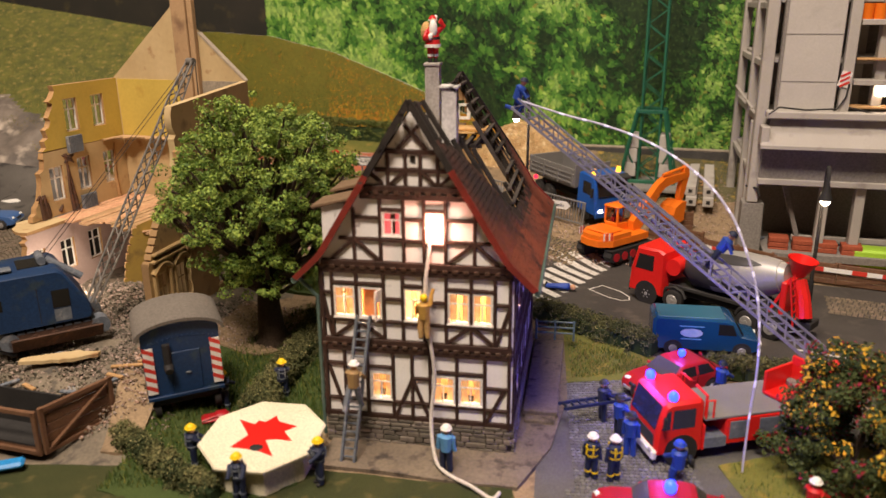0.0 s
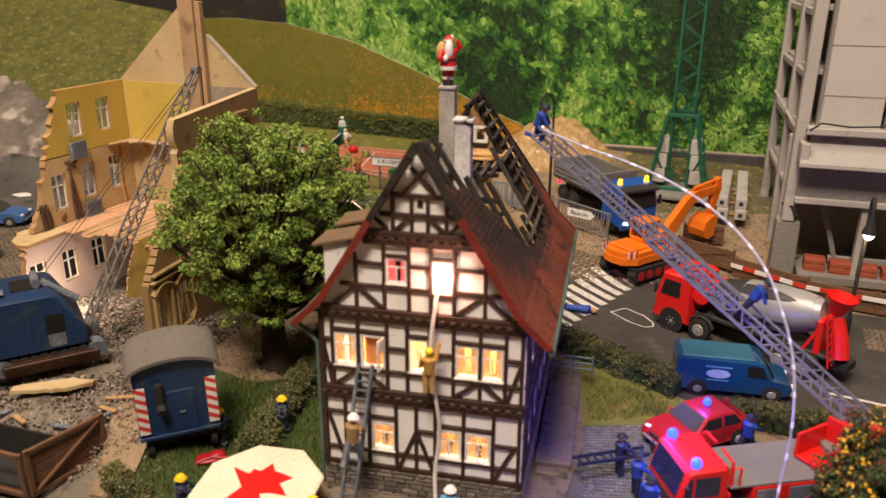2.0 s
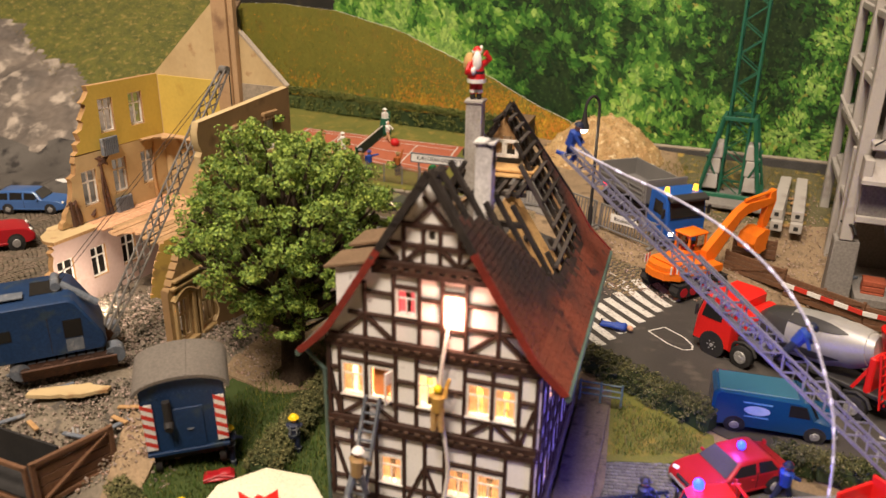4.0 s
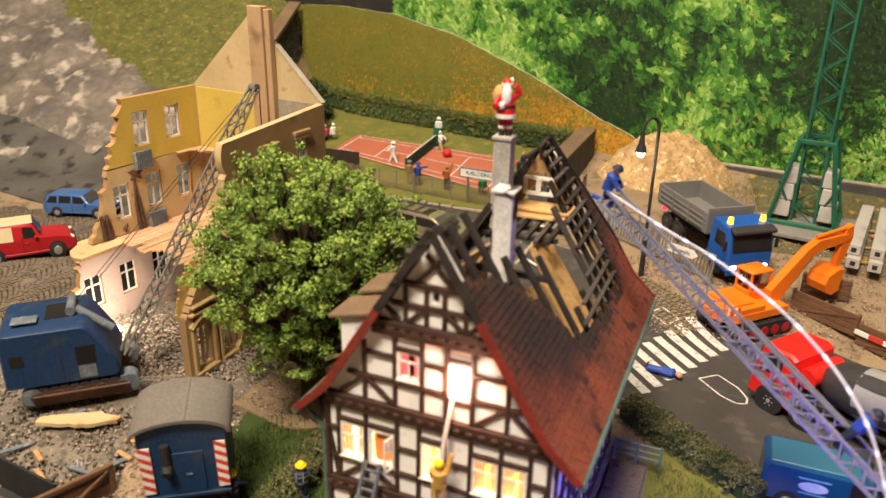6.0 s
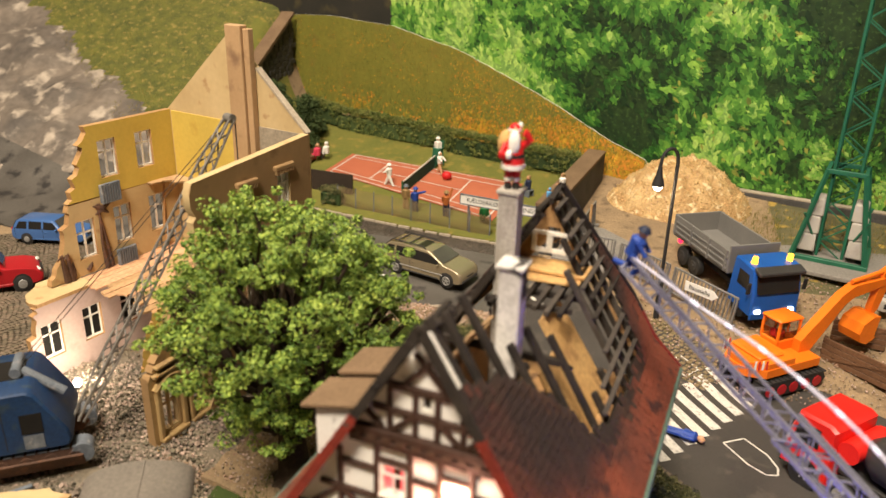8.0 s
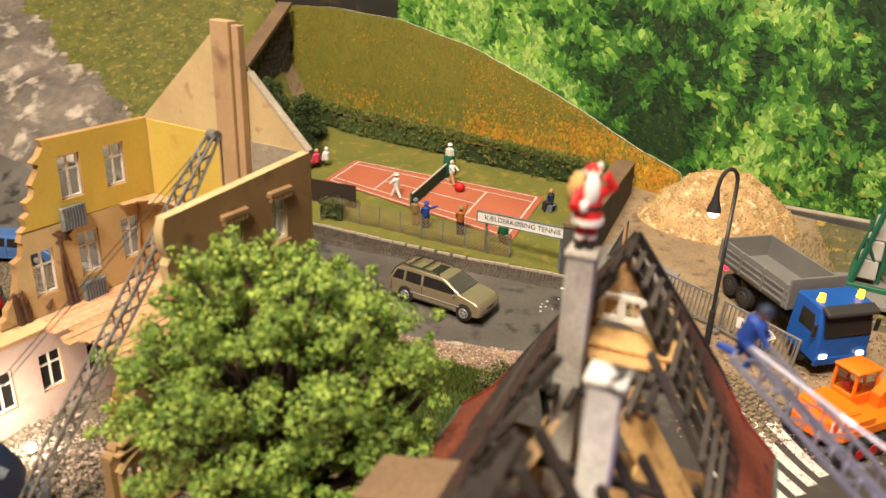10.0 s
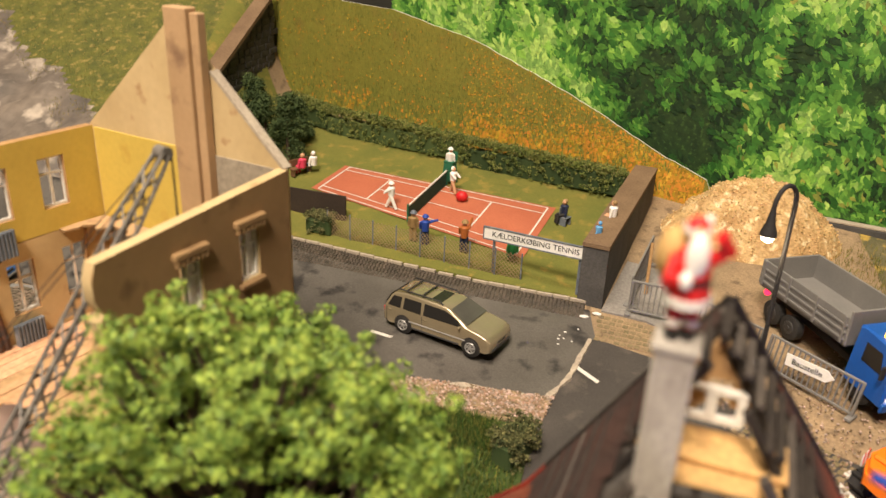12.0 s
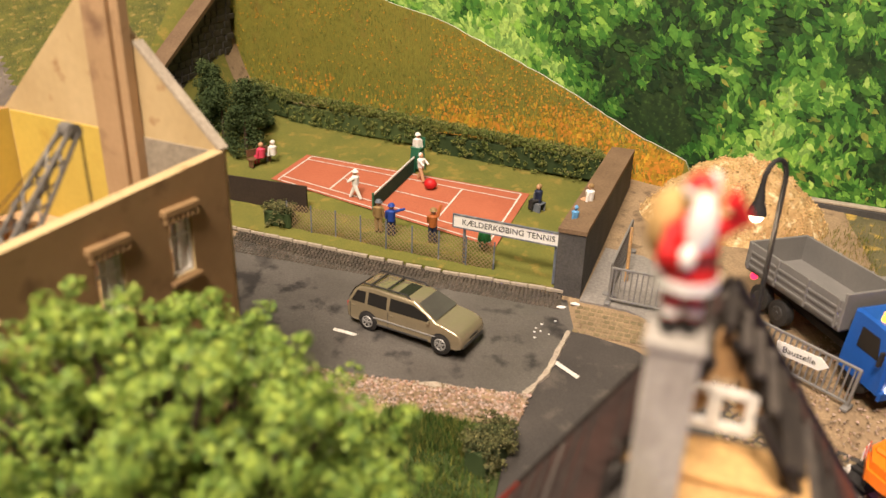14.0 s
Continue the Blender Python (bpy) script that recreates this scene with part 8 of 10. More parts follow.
def ladder_truck():
    o = thing("ladder_fire_engine", "bright red fire engine with a raised turntable ladder and blue beacons", "fire engine", 11.97, 27.85, 0.04, 192)
    L, W = 4.3, 2.45
    part("chassis", Geo().box(-0.3, 0, 0.6, 8.0, 1.4, 0.4, 0.04), M_BLACK, o)
    pts = [(2.35, 0.45), (2.35, 2.55), (2.5, 2.72), (3.85, 2.7), (4.05, 2.55), (4.3, 1.55), (4.3, 0.45)]
    cab = part("cab", profile_body(list(reversed(pts)), W, 0.14), M_RED, o, "bright red crew cab")
    part("windscreen", Geo().beam((4.03, 0, 2.52), (4.28, 0, 1.55), W - 0.4, 0.06, 0, (1, 0, 0)), M_CABGLASS, cab)
    part("grille", Geo().box(4.28, 0, 1.05, 0.08, W - 0.5, 0.55, 0.03), M_DARKDRUM, cab)
    part("bumper", Geo().box(4.32, 0, 0.52, 0.25, W - 0.02, 0.42, 0.08), M_WHITE, cab, "white front bumper")
    for s in (-1, 1):
        part("quarter_light", Geo().wall([(3.78, 1.6), (4.12, 1.6), (3.93, 2.35), (3.78, 2.4)], -0.012, 0.012, m=at(0, s * W / 2, 0)), M_CABGLASS, cab)
        part("door_window", Geo().wall([(2.75, 1.6), (3.68, 1.6), (3.68, 2.4), (2.75, 2.4)], -0.012, 0.012, m=at(0, s * W / 2, 0)), M_CABGLASS, cab)
        part("mirror", Geo().box(4.1, s * (W / 2 + 0.2), 2.0, 0.1, 0.22, 0.5, 0.03), M_BLACK, cab)
        part("headlight", Geo().box(4.3, s * 0.95, 0.62, 0.3, 0.3, 0.2, 0.04), M_SILVER, cab)
        for xx in (3.25, -2.6):
            wheel(o, xx, s * (W / 2 - 0.2), 0.58, 0.4)
            part("wheel_arch", Geo().cyl((xx, s * (W / 2 - 0.3), 0.62), (xx, s * (W / 2 + 0.014), 0.62), 0.7, None, 18), M_BLACK, o)
    beacon(cab, 3.6, 0.95, 2.72, 0.2)
    beacon(cab, 3.6, -0.95, 2.72, 0.2)
    # equipment body with lockers and the grey deck
    body = Geo().box(-1.4, 0, 1.2, 5.6, W, 1.15, 0.06)
    bd = part("equipment_body", body, M_RED, o)
    part("deck", Geo().box(-1.0, 0, 1.82, 6.6, W - 0.04, 0.1, 0.02), M_TIPPER, bd, "grey chequered deck")
    for s in (-1, 1):
        part("entry_step", Geo().box(1.8, s * (W / 2 - 0.4), 0.8, 1.0, 0.8, 0.5, 0.04), M_GREYMETAL, bd)
        part("step_cheek", Geo().box(2.3, s * (W / 2 - 0.35), 1.05, 0.1, 0.7, 1.1, 0.03), M_RED, bd)
        for xx, ww in ((0.85, 0.75), (-0.8, 1.5), (-3.6, 1.0)):
            part("shutter", Geo().box(xx, s * (W / 2 + 0.005), 1.25, ww, 0.04, 0.75, 0.01), M_GREYMETAL, bd, "grey roller shutter")
        part("grab_rail", Geo().tube([(2.2, s * 1.0, 1.85), (2.2, s * 1.0, 2.75), (2.2, s * 0.2, 2.8)], 0.06, 6), M_RED, bd)
        part("step_rail", Geo().tube([(2.25, s * 1.15, 1.85), (2.25, s * 1.15, 2.6), (1.95, s * 1.15, 2.6), (1.95, s * 1.15, 1.85)], 0.05, 6), M_RED, bd)
    seat = Geo()
    for args in ((0, 0, 0.1, 1.7, 1.4, 0.15), (0, 0.7, 0.55, 1.7, 0.14, 1.0), (0, -0.7, 0.55, 1.7, 0.14, 1.0), (-0.8, 0, 0.7, 0.14, 1.4, 1.3)):
        seat.box(*args, 0.03)
    sg = Geo(at(-2.0, 0.35, 1.88, 18))
    sg.v = [(sg.m @ Vector(p))[:] for p in seat.v]
    sg.f, sg.k = seat.f, seat.k
    part("operator_stand", sg, M_RED, o, "red open operator stand")
    part("turntable", Geo().cyl((-3.2, 0, 1.85), (-3.2, 0, 2.25), 1.05, None, 24), M_TIPPER, o)
    part("ladder_cradle", Geo().box(-3.2, 0, 2.55, 1.0, 1.2, 0.8, 0.08), M_RED, o)
    part("cradle_box", Geo().box(-3.7, 0.55, 3.1, 0.45, 0.5, 0.4, 0.06), M_RED, o)
    return o


ladder_truck()


def lattice(parent, p, q, w, h, n, mat, rails=0.09, steps=0.06, name="ladder_section"):
    """A ladder section between two points: two low and two high rails with rungs and side diagonals."""
    p, q = Vector(p), Vector(q)
    d = (q - p).normalized()
    side = d.cross(Vector((0, 0, 1))).normalized()
    up = side.cross(d).normalized()
    sec = part(name, Geo().beam(p + side * w / 2, q + side * w / 2, rails, rails), mat, parent)
    part("rail", Geo().beam(p - side * w / 2, q - side * w / 2, rails, rails), mat, sec)
    for s in (-1, 1):
        part("upper_rail", Geo().beam(p + side * s * w / 2 + up * h, q + side * s * w / 2 + up * h, rails * 0.8, rails * 0.8), mat, sec)
    for i in range(n + 1):
        c = p + (q - p) * (i / n)
        part("rung", Geo().beam(c - side * w / 2, c + side * w / 2, steps, steps), mat, sec)
        for s in (-1, 1):
            if i < n:
                c2 = p + (q - p) * ((i + 1) / n)
                a, b = (c, c2) if i % 2 == 0 else (c2, c)
                part("diagonal", Geo().beam(a + side * s * w / 2, b + side * s * w / 2 + up * h, steps * 0.8, steps * 0.8), mat, sec)
    return sec


LADDER_A, LADDER_B = Vector((15.3, 29.4, 2.9)), Vector((3.15, 34.85, 12.75))


def turntable_ladder():
    o = thing("turntable_ladder", "grey-blue extended fire ladder reaching from the engine to the roof", "ladder")
    a, b = LADDER_A, LADDER_B
    lattice(o, a + (a - b) * 0.04, a + (b - a) * 0.62, 0.95, 0.62, 22, M_LADDER, 0.11, 0.07)
    lattice(o, a + (b - a) * 0.35 + Vector((0, 0, 0.12)), b, 0.72, 0.5, 26, M_LADDER, 0.10, 0.06)
    return o


turntable_ladder()


def jet():
    """The lit fibre that stands for the water jet."""
    pts = [(3.4, 34.6, 13.05), (5.1, 32.6, 12.68), (6.3, 31.2, 12.5), (7.5, 29.7, 12.2), (8.55, 28.5, 11.7), (9.5, 27.4, 10.95), (10.2, 26.6, 10.0), (10.6, 26.1, 9.0), (11.0, 25.7, 7.7), (11.2, 25.4, 6.3), (11.3, 25.3, 4.5), (11.25, 25.35, 2.4), (11.25, 25.35, 0.06)]
    v = [Vector(p) for p in pts]
    fine = []
    for i in range(len(v) - 1):
        p0, p1, p2, p3 = v[max(0, i - 1)], v[i], v[i + 1], v[min(len(v) - 1, i + 2)]
        for k in range(8):
            t = k / 8
            fine.append(0.5 * ((2 * p1) + (p2 - p0) * t + (2 * p0 - 5 * p1 + 4 * p2 - p3) * t * t + (3 * p1 - p0 - 3 * p2 + p3) * t ** 3))
    fine.append(v[-1])
    m = material("lit_fibre", (0.42, 0.41, 0.55), (0.62, 0.61, 0.75), 0.25, 120, 600, 0.0, emit=0.05, spec=0.7)
    o = thing("water_jet_fibre", "glowing clear fibre arching like a water jet", "light fibre")
    part("fibre", Geo().tube(fine, 0.043, 8), m, o)
    glow = material("bright_light_pulse", (0.80, 0.78, 1.0), (0.80, 0.78, 1.0), 0.3, 60, 900, 0, emit=0.35)
    for i in range(7, len(fine) - 8, 5):
        part("light_pulse", Geo().tube(fine[i:i + 2], 0.045, 8), glow, o)


jet()


def construction_wagon():
    o = thing("construction_wagon", "dark blue construction wagon with a curved grey roof", "wagon", -10.97, 29.3, 1.5, 24, 3, -1)
    W, D, Hh = 3.1, 2.3, 2.9
    # local x across the end wall, y to the rear
    end = [(-W / 2, 0), (W / 2, 0), (W / 2, Hh)] + [(W / 2 * math.cos(a), Hh + 0.55 * math.sin(a)) for a in [math.pi * i / 12 for i in range(1, 12)]] + [(-W / 2, Hh)]
    body = part("body", Geo().wall(end, 0, D), M_BLUE, o)
    roof = Geo()
    n = 14
    vs = []
    for y in (-0.22, D + 0.2):
        for rr in (0.03, 0.17):
            for i in range(n + 1):
                a = math.pi * i / n
                vs.append(((W / 2 + 0.08 + rr) * math.cos(a), y, Hh - 0.02 + (0.55 + rr) * math.sin(a)))
    m_ = n + 1
    fs = []
    for i in range(n):
        fs += [(m_ + i, m_ + i + 1, 3 * m_ + i + 1, 3 * m_ + i), (i, 2 * m_ + i, 2 * m_ + i + 1, i + 1), (i, i + 1, m_ + i + 1, m_ + i), (2 * m_ + i, 3 * m_ + i, 3 * m_ + i + 1, 2 * m_ + i + 1)]
    fs += [(0, m_, 3 * m_, 2 * m_), (n, 2 * m_ + n, 3 * m_ + n, m_ + n)]
    roof.add(vs, fs)
    rf = part("roof", roof, M_ROOFGREY, o, "grey curved felt roof")
    part("seam", Geo().box(0.25, D / 2, Hh + 0.705, 0.05, D + 0.4, 0.03), M_ROOFGREY, rf)
    for s in (-1, 1):
        sb = part("warning_board", Geo().box(s * (W / 2 - 0.22), -0.05, 1.35, 0.4, 0.06, 2.1), M_WHITE, o, "red and white striped board")
        for i in range(5):
            z = 0.48 + i * 0.42
            q = Geo().add([(s * (W / 2 - 0.22) - 0.21, -0.085, z + 0.12), (s * (W / 2 - 0.22) + 0.21, -0.085, z - 0.12), (s * (W / 2 - 0.22) + 0.21, -0.085, z + 0.08), (s * (W / 2 - 0.22) - 0.21, -0.085, z + 0.32)], [(0, 1, 2, 3)])
            part("stripe", q, M_STRIPERED, sb)
    dr = part("door", Geo().box(0.1, -0.03, 1.1, 1.2, 0.06, 1.9, 0.02), M_BLUE, o)
    part("handle", Geo().box(0.15, -0.08, 1.05, 0.22, 0.06, 0.06), M_GREYMETAL, dr)
    rv = Geo()
    for i in range(14):
        for z in (2.5, 0.15):
            rv.ball(-1.3 + i * 0.2, -0.02, z + (0.25 * math.cos((i - 6.5) / 6.5 * 1.4) if z > 1 else 0), 0.035, None, None, 6, 4)
    part("rivets", rv, M_BLUE, o, "", 35, "stuff")
    st = Geo().cyl((-0.6, -0.12, 1.5), (-0.6, -0.12, 2.5), 0.16, None, 10)
    st.cyl((-0.6, -0.12, 1.5), (-0.6, -0.45, 1.4), 0.2, 0.16, 10)
    part("stove_pipe", st, M_BLACK, o)
    part("underframe", Geo().box(0, D / 2, -0.2, W - 0.5, D - 0.2, 0.4, 0.04), M_BLACK, o)
    part("end_sill", Geo().box(0, -0.06, 0.06, W, 0.12, 0.16, 0.02), M_BLUE, o)
    for sx in (-1, 1):
        for yy in (0.5, 1.8):
            part("wheel", Geo().cyl((sx * 1.1, yy, -0.62), (sx * 1.35, yy, -0.62), 0.5, None, 16), M_BLACK, o)


construction_wagon()


def cable_crane():
    z = 2.1
    o = thing("cable_excavator", "old dark blue cable excavator standing on the rubble", "excavator", -19.4, 34.4, z, 33)
    for s in (-1, 1):
        prof = [(-1.9, 0.35), (-1.7, 0.75), (2.2, 0.75), (2.4, 0.35), (2.1, -0.05), (-1.6, -0.05)]
        tr = Geo()
        tr.add([(x, s * 1.2 - 0.36, zz) for x, zz in prof] + [(x, s * 1.2 + 0.36, zz) for x, zz in prof],
               [tuple(range(6)), tuple(reversed(range(6, 12)))] + [(i, 6 + i, 6 + (i + 1) % 6, (i + 1) % 6) for i in range(6)])
        t = part("track", tr, M_RUST, o, "rusty crawler track")
        for i in range(5):
            part("roller", Geo().cyl((-1.4 + 0.85 * i, s * 1.2 - 0.42, 0.34), (-1.4 + 0.85 * i, s * 1.2 + 0.42, 0.34), 0.28, None, 12), M_RUST, t)
        for i in range(10):
            part("track_plate", Geo().box(-1.5 + i * 0.4, s * 1.2, 0.78, 0.3, 0.78, 0.07), M_GREYMETAL, t)
        part("rust_skirt", Geo(at(0.4, s * 1.75, 0.3, 0, -s * 28)).box(0, 0, 0, 3.9, 0.1, 0.75, 0.03), M_RUST, o, "rusty tilted side plate")
        for xx in (-1.6, 2.3):
            part("idler", Geo().cyl((xx, s * 0.9, 0.45), (xx, s * 1.62, 0.45), 0.42, None, 16), M_GREYMETAL, o)
    part("carbody", Geo().box(0.2, 0, 0.6, 2.4, 1.8, 0.5, 0.06), M_RUST, o)
    prof = [(-2.5, 0.95), (1.9, 0.95), (2.05, 1.2), (1.95, 1.7), (1.0, 3.4), (0.75, 3.55), (-2.3, 3.5), (-2.5, 3.3)]
    hb = part("machine_house", profile_body(prof, 3.4, 0.1), M_BLUE, o, "dark blue machine house")
    for s in (-1, 1):
        part("cab_window", Geo().box(0.75, s * 1.71, 2.2, 0.75, 0.04, 0.85), M_DARKGLASS, hb)
        part("door_plate", Geo().box(0.75, s * 1.705, 1.4, 0.7, 0.03, 0.6), M_GREYMETAL, hb, "scuffed grey plate")
        part("small_window", Geo().box(-1.9, s * 1.71, 2.3, 0.5, 0.03, 0.5), M_DARKGLASS, hb)
        part("side_joint", Geo().box(-0.2, s * 1.702, 2.0, 0.03, 0.02, 1.7), M_BLACK, hb)
    part("roof_opening", Geo().box(-0.1, 0.2, 3.51, 1.3, 1.5, 0.1), M_DARKGLASS, hb)
    part("winch_drum", Geo().cyl((0.3, -0.5, 3.75), (0.3, 1.0, 3.7), 0.2, None, 12), M_GREYMETAL, hb)
    part("boom_stay", Geo().cyl((0.5, -0.2, 3.75), (1.9, -0.5, 2.7), 0.18, None, 10), M_GREYMETAL, hb)
    part("roof_panel", Geo().box(-1.5, -0.6, 3.66, 1.0, 0.7, 0.04), M_GREYMETAL, hb)
    wl = thing("work_lamp", "glaring white work lamp on the rubble below the boom", "lamp", -20.6, 39.3, 1.85)
    part("bulb", Geo().ball(0, 0, 0.25, 0.2), material("lit_work_lamp", (1.0, 0.86, 0.7), (1.0, 0.86, 0.7), 0.3, 60, 900, 0, emit=14), wl, "glaring white bulb")
    part("foot", Geo().cyl((0, 0, -0.3), (0, 0, 0.1), 0.14, 0.1, 8), M_BLACK, wl)
    # boom in world coordinates
    b = thing("crane_boom", "grey lattice boom with steel cables", "crane boom")
    p, q = Vector((-17.4, 35.3, 3.3)), Vector((-13.65, 42.7, 14.3))
    d = (q - p).normalized()
    side = d.cross(Vector((0, 0, 1))).normalized()
    up = side.cross(d).normalized()
    n = 22
    for s in (-1, 1):
        for u in (-1, 1):
            part("chord", Geo().tube([p + side * s * 0.2 + up * u * 0.12, p + (q - p) * 0.15 + side * s * 0.27 + up * u * 0.22, p + (q - p) * 0.85 + side * s * 0.27 + up * u * 0.22, q + side * s * 0.2 + up * u * 0.1], 0.06, 6), M_BOOM, b)
    for i in range(n):
        t0, t1 = 0.04 + 0.92 * i / n, 0.04 + 0.92 * (i + 1) / n
        w0 = 0.27 if 0.12 < t0 < 0.85 else 0.23
        a, c = p + (q - p) * t0, p + (q - p) * t1
        sg = 1 if i % 2 else -1
        for u in (-1, 1):
            part("lacing", Geo().beam(a + side * sg * w0 + up * u * w0 * 0.8, c - side * sg * w0 + up * u * w0 * 0.8, 0.05, 0.05), M_BOOM, b)
            part("lacing", Geo().beam(a + up * sg * w0 * 0.8 + side * u * w0, c - up * sg * w0 * 0.8 + side * u * w0, 0.05, 0.05), M_BOOM, b)
    part("boom_head", Geo().cyl(q - side * 0.22, q + side * 0.22, 0.2, None, 14), M_BOOM, b)
    for off in (-0.15, 0.15):
        part("cable", Geo().tube([q + side * off, Vector((-19.4, 34.4, 5.45)) + side * off], 0.017, 5), M_BLACK, b)
    part("cable", Geo().tube([q + Vector((0.2, 0.1, -0.1)), q + Vector((0.2, 0.1, -4.2))], 0.03, 5), M_BLACK, b)


cable_crane()


# ---- the building plot ----
def concrete_building():
    """A concrete frame on a corner block: open side bays, a pale panel over a sloped canopy, shelved bays beyond."""
    o = thing("unfinished_building", "grey concrete shell of a building with open floors", "building", 20.9, 51.0, 0.0, -14.5)
    for x in (0.0, 6.6, 13.0):
        for y in (0.0, 5.6, 13.4):
            if (x, y) == (0.0, 0.0):
                continue
            part("column", Geo().box(x, y, 12.7, 0.62, 0.75, 25.0, 0.05), M_CONCRETE, o)
    part("column", Geo().box(0.0, 0.1, 15.2, 0.72, 0.9, 22.0, 0.05), M_CONCRETE, o, "pale corner column")
    part("column", Geo().box(-0.1, 1.9, 6.6, 0.5, 0.5, 5.6, 0.04), M_CONCRETE, o)
    # inner walls, hall, band and soffit have their shade put into the colour
    for i, z in enumerate((6.2, 9.9, 13.5, 17.2, 20.9)):
        part("floor_slab", Geo().box(6.9, 7.0, z, 13.6, 13.6, 0.3, 0.04), M_CONCRETE, o)
        part("edge_beam", Geo().box(0.0, 6.8, z - 0.3, 0.36, 13.4, 0.42, 0.04), M_CONCRETE, o)
        part("edge_beam", Geo().box(6.6, 13.4, z - 0.3, 13.4, 0.4, 0.42, 0.04), M_CONCRETE, o)
        if i > 1:
            part("bay_wall", Geo().box(3.0, 8.8, z + 1.8, 0.3, 8.0, 3.3, 0.03), M_CONCDARK, o, "inner bay wall with its shade in the concrete colour")
    part("core_wall", Geo().box(7.0, 6.2, 15.5, 12.6, 0.3, 18.0), M_CONCDARK, o, "inner wall with its shade in the concrete colour")
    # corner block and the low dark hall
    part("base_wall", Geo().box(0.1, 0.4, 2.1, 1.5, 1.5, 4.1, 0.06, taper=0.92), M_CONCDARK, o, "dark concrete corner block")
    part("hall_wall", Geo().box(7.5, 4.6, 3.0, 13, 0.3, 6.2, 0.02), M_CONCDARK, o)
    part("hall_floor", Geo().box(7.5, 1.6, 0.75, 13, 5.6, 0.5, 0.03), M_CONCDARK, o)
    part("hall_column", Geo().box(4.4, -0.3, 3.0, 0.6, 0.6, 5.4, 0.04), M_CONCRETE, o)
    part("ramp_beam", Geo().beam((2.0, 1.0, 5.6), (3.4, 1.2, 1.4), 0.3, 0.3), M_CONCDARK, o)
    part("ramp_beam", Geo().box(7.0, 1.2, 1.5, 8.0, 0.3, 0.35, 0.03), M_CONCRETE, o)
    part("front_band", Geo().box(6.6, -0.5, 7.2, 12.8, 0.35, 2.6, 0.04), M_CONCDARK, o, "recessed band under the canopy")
    part("front_beam", Geo().box(6.6, -0.6, 5.75, 12.9, 0.6, 0.4, 0.05), M_CONCRETE, o)
    # sloped canopy with its kerb
    ap = Geo().add([(x, y, z + d) for d in (0.0, -0.22) for x, y, z in ((-0.1, -2.0, 8.35), (13.2, -2.0, 8.35), (13.2, -0.9, 9.9), (0.5, -0.9, 9.9))],
                   [(0, 1, 2, 3), (7, 6, 5, 4), (0, 4, 5, 1), (1, 5, 6, 2), (2, 6, 7, 3), (3, 7, 4, 0)])
    part("canopy_slab", ap, M_CONCRETE, o, "sloped concrete canopy slab")
    part("canopy_cheek", Geo().box(0.15, -1.2, 8.9, 0.5, 1.3, 1.2, 0.04), M_CONCRETE, o)
    part("canopy_kerb", Geo().box(6.8, -1.25, 10.25, 13.4, 0.9, 0.5, 0.08), M_CONCRETE, o, "pale kerb along the canopy")
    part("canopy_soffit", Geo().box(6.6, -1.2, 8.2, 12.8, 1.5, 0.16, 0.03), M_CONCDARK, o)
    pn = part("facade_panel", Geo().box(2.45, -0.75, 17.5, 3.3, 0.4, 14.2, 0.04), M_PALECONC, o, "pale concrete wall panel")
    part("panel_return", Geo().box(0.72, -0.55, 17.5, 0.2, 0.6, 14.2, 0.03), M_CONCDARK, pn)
    for z in (12.3, 15.2, 18.2):
        part("panel_joint", Geo().box(2.45, -0.953, z, 3.3, 0.03, 0.05), M_CONCDARK, pn)
    part("column", Geo().box(4.62, -0.8, 17.0, 0.62, 0.6, 13.2, 0.05), M_CONCRETE, o)
    for i, z in enumerate((10.75, 12.3, 13.7, 15.9)):
        part("scaffold_deck", Geo().box(8.2, -0.4, z, 6.4, 1.2, 0.34 if i % 2 else 0.14, 0.03), M_CONCRETE if i % 2 else M_WOODRAW, o)
    part("pipe", Geo().tube([(0.2, -1.7, 10.3), (0.8, -1.6, 10.75), (2.4, -1.55, 10.6), (4.2, -1.4, 10.7), (4.65, -1.2, 11.4), (4.75, -1.15, 12.2)], 0.06, 6), M_BLACK, o)
    part("pipe", Geo().tube([(4.9, -1.3, 10.8), (6.5, -1.4, 10.4), (9.0, -1.3, 10.6)], 0.05, 6), M_BLACK, o)
    part("guard_rail", Geo().tube([(-0.35, 13.2, 10.6), (-0.35, 1.8, 10.2)], 0.1, 6), M_CONCRETE, o)
    part("conduit", Geo().tube([(-0.4, 0.2, 5.2), (0.2, -0.5, 5.2), (0.4, -0.6, 4.7)], 0.09, 6), M_BLACK, o)
    wb = part("warning_board", Geo(at(4.45, -1.16, 12.5, 0, 0, 14)).box(0, 0, 0, 0.6, 0.05, 0.95), M_WHITE, o, "red and white striped board")
    for i in range(3):
        part("stripe", Geo(at(4.45, -1.2, 12.2 + i * 0.3, 0, 0, -28)).box(0, 0, 0, 0.6, 0.03, 0.13), M_STRIPERED, wb)
    for x in (5.3, 6.0):
        part("tub", Geo().cyl((x, -0.5, 16.0), (x, -0.5, 17.0), 0.34, 0.4, 14), M_ORANGE, o, "orange site tub")
    part("work_light", Geo().box(6.9, -0.6, 11.9, 0.9, 0.3, 0.9, 0.05), M_WARMGLOW, o, "lit site lamp")


concrete_building()


